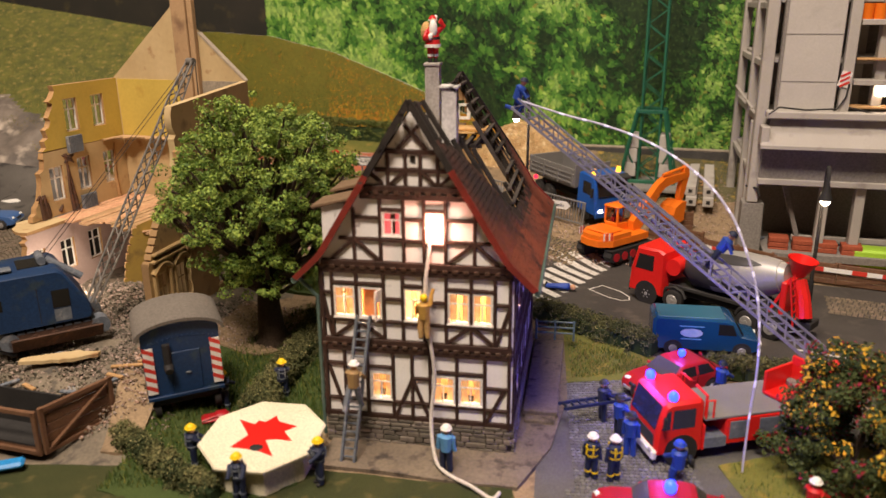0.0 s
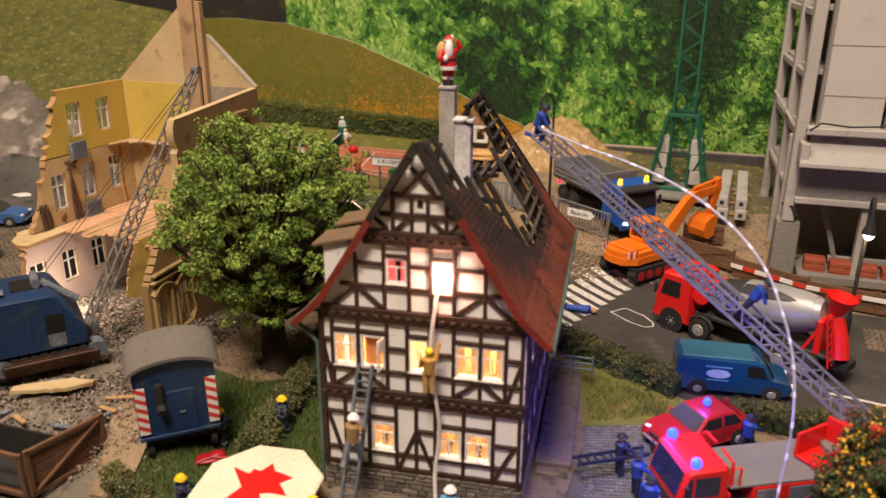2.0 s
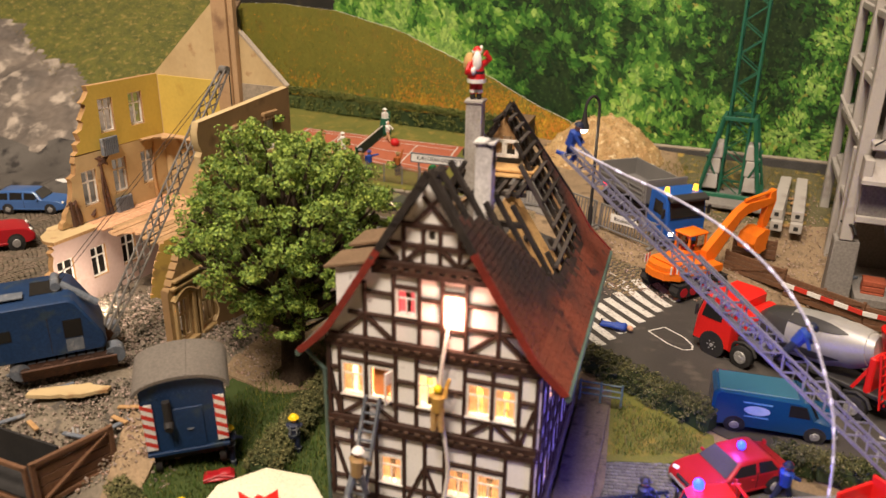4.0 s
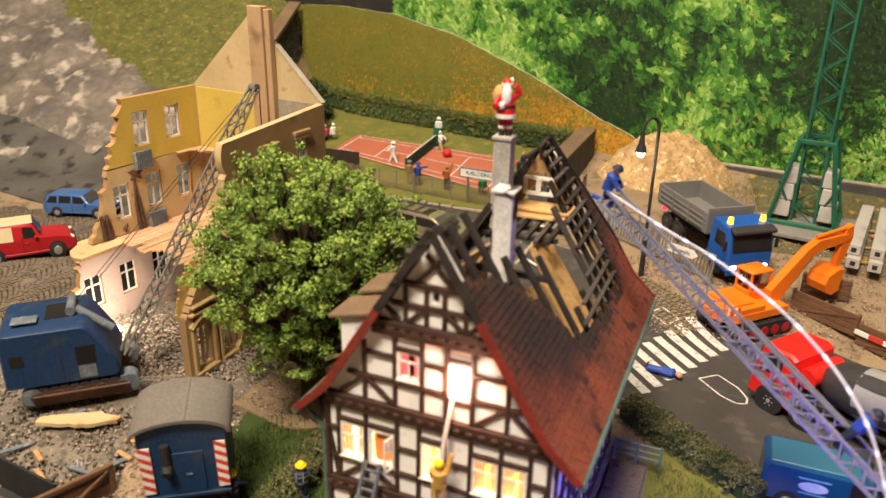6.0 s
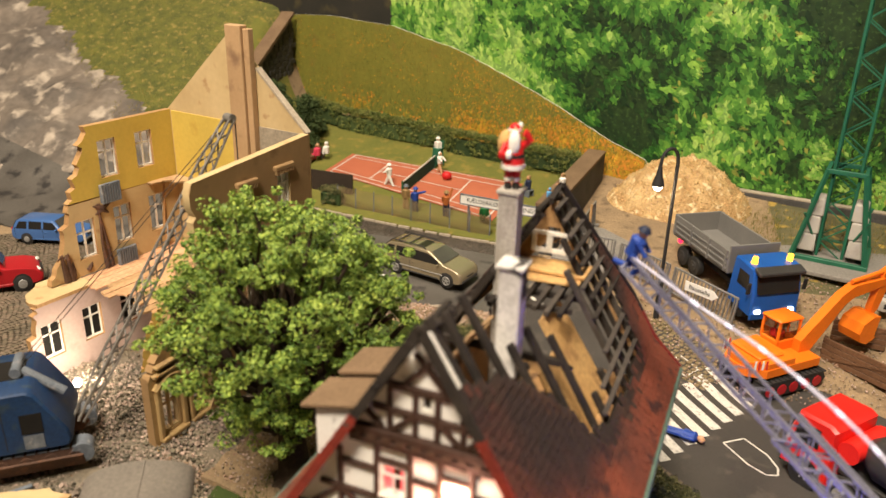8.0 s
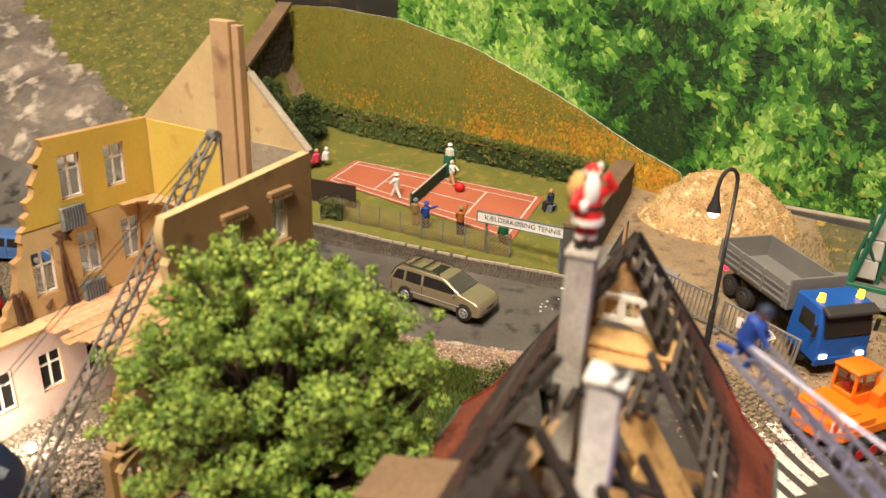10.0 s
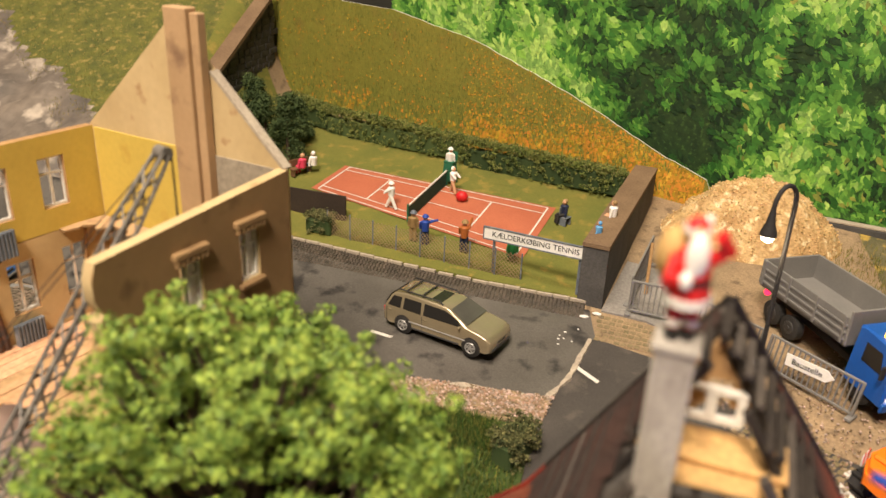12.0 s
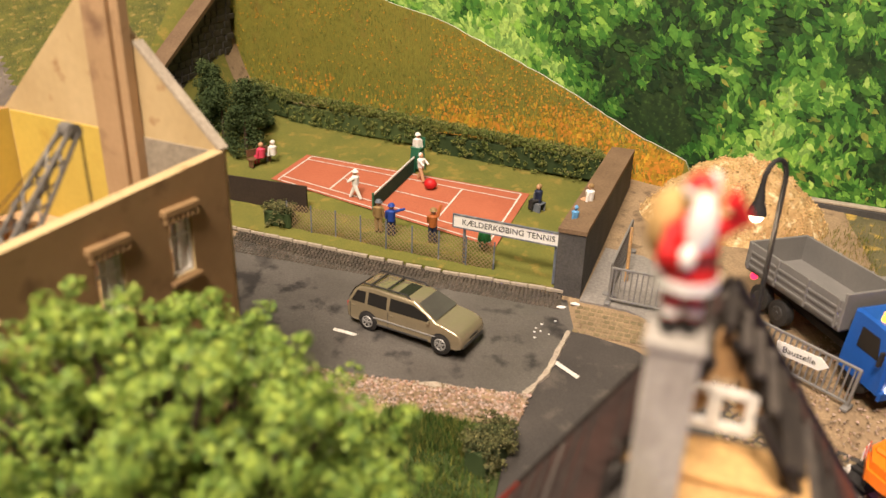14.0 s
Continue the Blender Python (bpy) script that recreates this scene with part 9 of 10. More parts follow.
def tower_crane():
    x, y = 17.6, 65.6
    z = ground_z(x, y)
    o = thing("tower_crane", "dark green lattice tower crane on braced feet with concrete ballast", "crane", x, y, z - 0.05, -18)
    hw = 0.78
    H = 26
    mast = []
    for sx in (-1, 1):
        for sy in (-1, 1):
            part("mast_chord", Geo().box(sx * hw, sy * hw, H / 2, 0.19, 0.19, H, 0.03), M_GREEN, o)
    n = 22
    for i in range(n):
        z0, z1 = i * H / n, (i + 1) * H / n
        for s in (-1, 1):
            a, b = (z0, z1) if i % 2 else (z1, z0)
            part("mast_brace", Geo().beam((-hw, s * hw, a), (hw, s * hw, b), 0.08, 0.08), M_GREEN, o)
            part("mast_brace", Geo().beam((s * hw, -hw, a), (s * hw, hw, b), 0.08, 0.08), M_GREEN, o)
    part("ring_beam", Geo().box(0, -1.1, 6.0, 2.5, 0.22, 0.3, 0.03).box(0, 1.1, 6.0, 2.5, 0.22, 0.3, 0.03).box(-1.1, 0, 6.0, 0.22, 2.2, 0.3).box(1.1, 0, 6.0, 0.22, 2.2, 0.3), M_GREEN, o)
    for sx in (-1, 1):
        for sy in (-1, 1):
            part("strut", Geo().beam((sx * 1.1, sy * 1.1, 6.1), (sx * 2.2, sy * 2.1, 0.2), 0.22, 0.22), M_GREEN, o)
            part("strut_brace", Geo().beam((sx * 0.95, sy * 0.95, 1.0), (sx * 1.9, sy * 1.8, 3.2), 0.12, 0.12), M_GREEN, o)
        part("foot_beam", Geo().box(0, sx * 2.1, 0.25, 4.7, 0.35, 0.35, 0.03), M_GREEN, o)
        part("foot_beam", Geo().box(sx * 2.2, 0, 0.25, 0.35, 4.2, 0.35, 0.03), M_GREEN, o)
    for sx in (-1, 1):
        for k, zz in enumerate((1.1, 2.3, 3.5)):
            part("ballast_block", Geo().box(sx * (1.5 - 0.12 * k), -0.3, zz, 1.15 - 0.14 * k, 2.2 - 0.25 * k, 1.18, 0.08, taper=0.9), M_CONCRETE, o, "grey concrete ballast")
    part("base_plate", Geo().box(0, -0.5, 0.0, 7.2, 7.2, 0.3, 0.05), M_CONCDARK, o)


tower_crane()


def sand_heap():
    """A coarse golden heap: rings pushed about by noise."""
    x0, y0 = 8.0, 71.3
    g = Geo()
    n, m = 96, 44
    vs = [(0, 0, 0)]
    R, Hh = 5.4, 3.7
    vs = []
    for j in range(m + 1):
        t = j / m
        for i in range(n):
            a = 2 * math.pi * i / n
            rr = R * t * (1 + 0.06 * noise.noise(Vector((math.cos(a) * 1.5, math.sin(a) * 1.5, 1))))
            x, y = rr * math.cos(a), rr * math.sin(a) * 0.62
            prof = (1 - t ** 1.9) if t > 0.32 else 0.86 + 0.05 * (1 - t)
            z = Hh * min(prof, 0.97) + 0.34 * noise.fractal(Vector((x, y, 4)) * 1.0, 0.8, 2.0, 5) * (1 if t < 0.97 else 0)
            vs.append((x, y, z + ground_z(x0 + x, y0 + y) - ground_z(x0, y0) - 0.1))
    fs = [(j * n + i, (j + 1) * n + i, (j + 1) * n + (i + 1) % n, j * n + (i + 1) % n) for j in range(m) for i in range(n)]
    g.add(vs, fs)
    o = thing("sand_heap", "large golden heap of coarse sand on the plot", "sand heap", x0, y0, ground_z(x0, y0))
    part("sand_body", g, M_SANDPILE, o, "", 60)
    r = random.Random(12)
    q = Geo()
    for i in range(2600):
        t, a = r.random() ** 0.6, r.uniform(0, 6.283)
        j, ii = int(t * m), int(a / 6.283 * n)
        p = vs[min(m, j) * n + ii % n]
        s = r.uniform(0.04, 0.09)
        q.box(0, 0, 0, s, s * 0.8, s * 0.7, 0, 0, at(p[0] + r.uniform(-.1, .1), p[1] + r.uniform(-.1, .1), p[2] + 0.02, r.uniform(0, 90), r.uniform(0, 60)))
    part("grain_cover", q, material("gold_flecked_grit", (0.62, 0.44, 0.21), (0.50, 0.33, 0.14), 0.4, 60, 900, 0, random=0.3, island=True), o, "", 0, "stuff")


sand_heap()


def street_lamp(x, y, h, reach, rz, watts, label):
    z = ground_z(x, y) + 0.05
    o = thing("street_lamp", label, "street lamp", x, y, z, rz, group="street lamps")
    part("base", Geo().cyl((0, 0, 0), (0, 0, h * 0.24), 0.17, 0.15, 12), M_BLACK, o)
    pts = [(0, 0, h * 0.2), (0, 0, h * 0.80)]
    for i in range(9):
        a = math.pi * i / 8
        pts.append((reach / 2 - reach / 2 * math.cos(a), 0, h * 0.80 + reach * 0.7 * math.sin(a)))
    pts.append((reach, 0, h * 0.78))
    part("pole", Geo().tube(pts, 0.1, 8), M_BLACK, o)
    part("shade", Geo().tube([(reach, 0, h * 0.80), (reach, 0, h * 0.78), (reach, 0, h * 0.745), (reach, 0, h * 0.72), (reach, 0, h * 0.70)], 0.2, 14, 0, None, [0.09, 0.13, 0.19, 0.30, 0.35]), M_BLACK, o)
    part("bulb", Geo().ball(reach, 0, h * 0.70 - 0.06, 0.25, 0.25, 0.24, 14, 10), M_WARMGLOW, o, "lit warm bulb")
    m = pose(x, y, z, 0, 0, rz) @ Vector((reach, 0, h * 0.64))
    small_lamp(m.x, m.y, m.z, watts, (1.0, 0.78, 0.5), 0.25)


street_lamp(6.1, 55.7, 11.9, 1.2, 218, 0.03, "black curved street lamp lit beside the plot fence")
street_lamp(20.15, 39.85, 10.3, 0.9, 250, 0.03, "black curved street lamp lit beside the street")


def bar_fence(pts, label, sign=False):
    """Grey fence panels of upright bars in a frame on concrete feet."""
    for (a, b), (c, d) in zip(pts, pts[1:]):
        ln = math.hypot(c - a, d - b)
        ang = math.degrees(math.atan2(d - b, c - a))
        za, zb = ground_z(a, b), ground_z(c, d)
        o = thing("fence_panel", label, "fence", a, b, za + 0.05, ang, 0, -math.degrees(math.atan2(zb - za, ln)), group="plot fence")
        H = 1.9
        for z in (0.25, H):
            part("rail", Geo().box(ln / 2, 0, z, ln - 0.06, 0.1, 0.12, 0.02), M_TIPPER, o)
        for x in (0.08, ln - 0.08):
            part("post", Geo().box(x, 0, H / 2, 0.14, 0.12, H, 0.02), M_TIPPER, o)
            part("foot", Geo().box(x, 0, 0.06, 0.3, 0.7, 0.16, 0.03), M_TIPPER, o)
        n = int(ln / 0.24)
        for i in range(1, n):
            part("bar", Geo().box(i * ln / n, 0, H / 2 + 0.1, 0.07, 0.06, H - 0.3), M_TIPPER, o)
        if sign:
            s = thing("site_sign", "white arrow-shaped sign on the plot fence", "sign", (a + c) / 2, (b + d) / 2, (za + zb) / 2 + 1.35, ang)
            part("board", Geo(at(0, -0.14, 0)).wall([(-1.1, -0.3), (0.8, -0.3), (1.15, 0), (0.8, 0.3), (-1.1, 0.3)], 0, 0.05), M_WHITE, s)
            lettering("lettering", "Baustelle", 0.8 * 0.5, M_BLACK, s, Matrix.Translation((-0.1, -0.155, 0)) @ Matrix.Rotation(radians(90), 4, "X"), 0.004)
            sign = False


bar_fence([(6.9, 58.4), (10.4, 55.6)], "grey bar fence panel with a site sign", True)
bar_fence([(3.6, 60.7), (6.7, 58.6)], "grey bar fence panel along the plot")
bar_fence([(0.6, 61.4), (3.4, 60.9)], "grey bar fence panel beside the court wall")
bar_fence([(1.9, 66.5), (0.75, 61.9)], "grey bar fence panel beside the court wall")


def plank_fence(pts, label, h=1.35):
    for (a, b), (c, d) in zip(pts, pts[1:]):
        ln = math.hypot(c - a, d - b)
        ang = math.degrees(math.atan2(d - b, c - a))
        o = thing("board_fence", label, "fence", a, b, (ground_z(a, b) + ground_z(c, d)) / 2, ang, group="board fence")
        n = 4
        for i in range(n):
            part("board", Geo().box(ln / 2, 0, 0.1 + h * (i + 0.5) / n, ln - 0.05, 0.1, h / n - 0.03, 0.02), M_BROWNPLANK, o)
        for x in (0.1, ln / 2, ln - 0.1):
            part("post", Geo().box(x, 0.1, h / 2 + 0.1, 0.18, 0.14, h + 0.1, 0.02), M_BROWNPLANK, o)
        part("brace", Geo().beam((0.2, -0.07, 0.2), (ln - 0.2, -0.07, h - 0.05), 0.12, 0.05, 0, (0, 1, 0)), M_BROWNPLANK, o)


plank_fence([(15.7, 55.6), (18.4, 54.9)], "brown plastic board fence on the plot")
plank_fence([(14.9, 54.0), (17.9, 51.0), (21.3, 47.4), (24.6, 45.6), (30.5, 42.6)], "brown board fence along the street")


def barrier():
    pts = [(17.75, 50.95, 1.05), (21.15, 47.27, 1.05), (24.52, 45.45, 1.05), (30.42, 42.45, 1.05)]
    for p, q in zip(pts, pts[1:]):
        p, q = Vector(p), Vector(q)
        o = thing("barrier_bar", "red and white striped barrier bar on the board fence", "barrier", group="barrier bars")
        n = max(4, int((q - p).length / 0.75))
        for i in range(n):
            part("segment", Geo().beam(p + (q - p) * (i / n), p + (q - p) * ((i + 1) / n), 0.08, 0.26), M_STRIPERED if i % 2 else M_WHITE, o)


barrier()


def brick_stack(x, y, rz):
    o = thing("brick_pallet", "stack of red bricks on a pallet", "brick stack", x, y, ground_z(x, y), rz, group="brick pallets")
    part("pallet", Geo().box(0, 0, 0.12, 1.35, 1.1, 0.14, 0.02), M_WOODRAW, o)
    for k in range(4):
        part("course", Geo().box(0, 0, 0.4 + k * 0.36, 1.25, 1.05, 0.33, 0.04), M_BRICKRED, o)


for i in range(4):
    brick_stack(22.9 + 1.42 * i, 50.6 - 0.5 * i, -19)
lime = thing("covered_stack", "pallet under a lime-green cover", "stack", 28.6, 48.8, 0.0, -19)
part("cover", Geo().box(0, 0, 0.85, 2.8, 1.5, 1.2, 0.15), M_LIME, lime)
part("pallet", Geo().box(0, 0, 0.12, 2.8, 1.4, 0.2, 0.02), M_WOODRAW, lime)


def concrete_beam(x, y, z, rz):
    o = thing("concrete_beam", "long pale precast concrete beam lying on the plot", "beam", x, y, z, rz, 0, group="precast beams")
    part("shaft", Geo().box(0, 0, 0, 0.8, 9.4, 0.7, 0.04), M_CONCRETE, o)
    for s in (-1, 1):
        part("socket", Geo().box(0, s * 4.71, 0, 0.3, 0.04, 0.28), M_BLACK, o)


bz = ground_z(20.8, 62) + 0.45
concrete_beam(20.6, 62.4, bz, -19)
concrete_beam(21.8, 62.0, bz, -19)
concrete_beam(20.7, 62.9, bz + 0.73, -19.5)
concrete_beam(21.9, 62.5, bz + 0.73, -18.5)


def plot_clutter():
    r = random.Random(18)
    for i in range(9):
        x, y = r.uniform(19, 24), r.uniform(58, 66)
        single("loose_plank", Geo().box(0, 0, 0, r.uniform(1.2, 2.6), 0.25, 0.12, 0.02), M_WOODRAW, "loose weathered plank on the plot", "plank", x, y, ground_z(x, y) + 0.15, r.uniform(-60, 60), group="loose planks")
    o = thing("wheelbarrow", "small grey wheelbarrow beside the bricks", "wheelbarrow", 22.2, 52.6, ground_z(22.2, 52.6), 30)
    part("tray", Geo().box(0, 0, 0.45, 0.9, 0.6, 0.35, 0.05, taper=1.25), M_GREYMETAL, o)
    part("wheel", Geo().cyl((0.65, -0.06, 0.18), (0.65, 0.06, 0.18), 0.18, None, 12), M_BLACK, o)
    for s in (-1, 1):
        part("handle", Geo().beam((0.5, s * 0.2, 0.25), (-1.0, s * 0.3, 0.55), 0.05, 0.05), M_GREYMETAL, o)
    single("fallen_rod", Geo().cyl((0, 0, 0), (0, 0.4, 2.9), 0.09, None, 8), M_WOODRAW, "wooden pole leaning on the court wall", "pole", 1.6, 63.4, ground_z(1.6, 63.4), 0)


plot_clutter()


def retaining_wall():
    """The dark block wall between hill and field."""
    o = thing("retaining_wall", "dark grey block wall with a brown cap retaining the hill", "wall", kind="structure")
    a, b = Vector((-30.0, 70.0)), Vector((-29.2, 85.9))
    g = Geo()

    def topz(y):
        return ground_z(-33, y) + 0.6
    n = 8
    vs = []
    for i in range(n + 1):
        p = a + (b - a) * (i / n)
        for dx in (-0.7, 0.0):
            vs += [(p.x + dx, p.y, 2.0), (p.x + dx, p.y, topz(p.y))]
    fs = []
    for i in range(n):
        o4 = i * 4
        fs += [(o4 + 2, o4 + 6, o4 + 7, o4 + 3), (o4 + 1, o4 + 3, o4 + 7, o4 + 5), (o4 + 0, o4 + 1, o4 + 5, o4 + 4)]
    g.add(vs, fs + [(0, 2, 3, 1)])
    part("wall_body", g, M_DARKWALL, o)
    c = Geo()
    for i in range(n):
        p, q = a + (b - a) * (i / n), a + (b - a) * ((i + 1) / n)
        c.beam((p.x - 0.3, p.y, topz(p.y) + 0.1), (q.x - 0.3, q.y, topz(q.y) + 0.1), 1.3, 0.3)
    part("cap", c, M_WALLCAP, o, "brown wall cap")
    return o


RWALL = retaining_wall()


def wall_blocks():
    r = random.Random(3)
    me = [mesh_of("block", Geo().box(0, 0, 0, 0.1, w - 0.08, 0.44, 0.03), M_DARKWALL) for w in (0.9, 1.2, 1.5)]
    n = 0
    for j in range(30):
        z = 2.4 + j * 0.5
        y = 71.0 + r.uniform(0, 0.8)
        while y < 85.3:
            k = r.randrange(3)
            w = (0.9, 1.2, 1.5)[k]
            x = -30.0 + (y - 70) / 15.9 * 0.8
            if z < ground_z(-33, y) + 0.2 and z > ground_z(-26, y) - 0.5 and n < 330:
                piece("block", me[k], RWALL, x + 0.03 + r.uniform(0, 0.04), y + w / 2, z)
                n += 1
            y += w


# ---- plastic figurines: one plain mesh each ----
def figurine(label, x, y, z, rz, coat, legs, hat, pose_="stand", h=2.05, hatshape="helmet", group="figurines", rx=0, ry=0, bands=None):
    g = Geo()
    s = h / 2.05
    bend = 0.0

    def limb(a, b, r, k):
        g.tube([a, ((a[0] + b[0]) / 2 + 0.02, (a[1] + b[1]) / 2, (a[2] + b[2]) / 2), b], r, 7, k, None, [r * 1.15, r, r * 0.85])
    if pose_ == "sit":
        for sx in (-0.13, 0.13):
            limb((sx, 0, 0.62), (sx, -0.45, 0.60), 0.12, 1)
            limb((sx, -0.45, 0.60), (sx, -0.50, 0.08), 0.1, 1)
        base = 0.60
    elif pose_ == "kneel":
        limb((-0.14, 0, 0.65), (-0.16, -0.4, 0.5), 0.13, 1)
        limb((-0.16, -0.4, 0.5), (-0.16, -0.35, 0.05), 0.1, 1)
        limb((0.14, 0, 0.65), (0.15, -0.1, 0.15), 0.13, 1)
        limb((0.15, -0.1, 0.12), (0.15, 0.4, 0.08), 0.1, 1)
        base = 0.62
    elif pose_ == "run":
        limb((-0.12, 0, 0.95), (-0.16, -0.4, 0.05), 0.12, 1)
        limb((0.12, 0, 0.95), (0.16, 0.4, 0.05), 0.12, 1)
        base = 0.92
    else:
        for sx in (-0.14, 0.14):
            limb((sx * 0.8, 0, 0.98), (sx, 0, 0.06), 0.125, 1)
            g.box(sx, -0.06, 0.05, 0.16, 0.3, 0.1, 0.03, 2)
        base = 0.92
    g.tube([(0, 0, base), (0, 0.01, base + 0.3), (0, 0, base + 0.58), (0, 0, base + 0.68)], 0.3, 10, 0, None, [0.22, 0.23, 0.27, 0.15])
    if pose_ == "point":
        limb((-0.25, 0, base + 0.55), (-0.75, -0.25, base + 0.62), 0.085, 0)
        limb((0.25, 0, base + 0.55), (0.3, -0.15, base + 0.05), 0.085, 0)
    elif pose_ in ("carry", "kneel", "run"):
        limb((-0.25, 0, base + 0.55), (-0.25, -0.45, base + 0.25), 0.085, 0)
        limb((0.25, 0, base + 0.55), (0.25, -0.45, base + 0.25), 0.085, 0)
    elif pose_ == "up":
        limb((-0.25, 0, base + 0.55), (-0.35, -0.2, base + 1.2), 0.085, 0)
        limb((0.25, 0, base + 0.55), (0.35, -0.2, base + 0.1), 0.085, 0)
    else:
        limb((-0.25, 0, base + 0.55), (-0.32, -0.05, base - 0.02), 0.085, 0)
        limb((0.25, 0, base + 0.55), (0.32, -0.05, base - 0.02), 0.085, 0)
    g.ball(0, -0.01, base + 0.84, 0.15, 0.16, 0.18, 10, 7, 3)
    if hatshape == "helmet":
        g.ball(0, 0.0, base + 0.9, 0.19, 0.2, 0.17, 10, 5, 4, None, 0.0)
        g.cyl((0, 0, base + 0.89), (0, 0, base + 0.92), 0.23, 0.21, 12, 4)
    elif hatshape == "hair":
        g.ball(0, 0.04, base + 0.88, 0.165, 0.16, 0.17, 10, 6, 4)
    if bands:
        for zz, rr in ((base + 0.12, 0.245), (base + 0.42, 0.265)):
            g.cyl((0, 0, zz), (0, 0, zz + 0.06), rr, rr + 0.005, 12, 5)
        for sx in (-0.13, 0.13):
            g.cyl((sx, 0, 0.3), (sx, 0, 0.36), 0.135, 0.135, 9, 5)
            g.box(sx, -0.235, base + 0.45, 0.05, 0.06, 0.4, 0, 5)
            g.box(sx, 0.235, base + 0.45, 0.05, 0.06, 0.4, 0, 5)
    for i, p in enumerate(g.v):
        g.v[i] = (p[0] * s, p[1] * s, p[2] * s)
    return single("figurine", g, [coat, legs, M_BLACK, M_SKIN, hat, bands or M_BLACK], label, "figurine", x, y, z, rz, rx, ry, group)


def put(label, x, y, rz, coat, legs, hat, pose_="stand", h=2.05, dz=0.05, **kw):
    return figurine(label, x, y, ground_z(x, y) + dz, rz, coat, legs, hat, pose_, h, **kw)


YH = "navy figurine with a yellow helmet holding the jump sheet"
for x, y, rz in ((-9.75, 25.9, 110), (-9.75, 30.3, 160), (-7.4, 31.5, 190), (-4.75, 24.9, 300), (-7.5, 23.9, 0)):
    put(YH, x, y, rz + 0, M_NAVY, M_NAVY, M_FIGYELLOW, "carry", group="jump sheet figurines", bands=M_GREYMETAL)
put("figurine in a light blue shirt and white cap before the house", 0.0, 25.45, 165, M_SKYBLUE, M_NAVY, M_WHITE, "stand", 2.1, 0.17)
put("navy figurine with yellow bands and a white helmet", 5.45, 25.1, 150, M_NAVY, M_NAVY, M_WHITE, bands=M_FIGYELLOW)
put("navy figurine with yellow bands and a white helmet", 6.25, 24.9, 200, M_NAVY, M_NAVY, M_WHITE, bands=M_FIGYELLOW)
put("dark blue figurine carrying a ladder", 6.7, 29.3, 100, M_NAVY, M_NAVY, M_BLACK, "carry")
put("dark blue figurine with a black helmet", 7.1, 28.0, 100, M_FIGBLUE, M_NAVY, M_BLACK, "carry")
put("blue figurine beside the bumper", 7.25, 26.6, 150, M_FIGBLUE, M_FIGBLUE, M_BLACK, "stand")
put("blue figurine kneeling on the yard", 8.6, 24.8, 200, M_FIGBLUE, M_FIGBLUE, M_FIGBLUE, "kneel", 2.2)
put("dark figurine lying on the yard", 9.3, 25.6, 0, M_NAVY, M_NAVY, M_FIGYELLOW, "stand", 2.0, 0.3, rx=-86, ry=0)
put("blue figurine beside the command car", 12.3, 31.0, 120, M_FIGBLUE, M_NAVY, M_NAVY, "run")
put("figurine in blue lying on the crossing", 6.3, 45.4, 250, M_FIGBLUE, M_FIGBLUE, M_SKIN, "stand", 2.0, 0.3, rx=-88, hatshape="hair")
put("figurine in a red shirt and blue trousers on the plot", 21.4, 52.6, 170, M_STRIPERED, M_SKYBLUE, M_KHAKI, "stand")
put("small red and white figurine beside the bush", 12.6, 22.6, 120, M_FIGRED, M_BLACK, M_WHITE, "kneel")
# on the ladder of the fire engine
lm = LADDER_A + (LADDER_B - LADDER_A) * 0.34
figurine("blue figurine climbing the fire ladder", lm.x, lm.y - 0.1, lm.z + 0.15, 66, M_FIGBLUE, M_NAVY, M_NAVY, "carry", 2.0, rx=32)
figurine("blue figurine with a dark helmet at the ladder's top", LADDER_B.x - 0.1, LADDER_B.y + 0.05, LADDER_B.z - 0.2, 75, M_FIGBLUE, M_FIGBLUE, M_NAVY, "kneel", 1.95, rx=22)
# tennis
put("white-clad figurine reaching for the ball", -14.3, 69.0, 270, M_WHITE, M_WHITE, M_WHITE, "run", 1.9, 0.37, group="tennis figurines")
put("white-clad figurine at the net", -10.9, 72.0, 60, M_WHITE, M_SKIN, M_WHITE, "run", 1.9, 0.37, hatshape="hair", group="tennis figurines")
single("red_bag", Geo().ball(0, 0, 0.35, 0.42, 0.35, 0.35, 10, 6), M_FIGRED, "small red bag lying on the court", "bag", -10.1, 71.0, ground_z(-10.1, 71.0) + 0.35)
put("ochre-coated figurine watching tennis", -12.0, 65.6, 170, M_KHAKI, M_KHAKI, M_GREYMETAL, "stand", 2.0, 0.3, group="spectators")
put("blue-coated figurine pointing at the court", -11.2, 65.3, 190, M_FIGBLUE, M_NAVY, M_FIGBLUE, "point", 2.0, 0.3, group="spectators")
put("orange-brown coated figurine waving", -8.8, 65.0, 170, material("orange_brown_plastic", (0.40, 0.12, 0.03), (0.34, 0.1, 0.025), 0.6), M_NAVY, M_KHAKI, "up", 2.1, 0.3, group="spectators")
put("green-clad figurine sitting below the sign", -5.9, 64.6, 200, M_FIGGREEN, M_FIGGREEN, M_WHITE, "sit", 2.0, 0.3, group="spectators")
put("dark figurine sitting on a garden chair", -3.4, 69.7, 300, M_NAVY, M_BLACK, M_KHAKI, "sit", 2.0, 0.3, hatshape="hair", group="spectators")
put("pink figurine sitting on the bench", -21.6, 72.4, 240, M_PINK, M_PINK, M_SKIN, "sit", 2.0, 0.28, hatshape="hair", group="spectators")
put("grey-haired figurine sitting on the bench", -21.0, 72.9, 240, M_WHITE, M_GREYMETAL, M_WHITE, "sit", 2.0, 0.28, hatshape="hair", group="spectators")
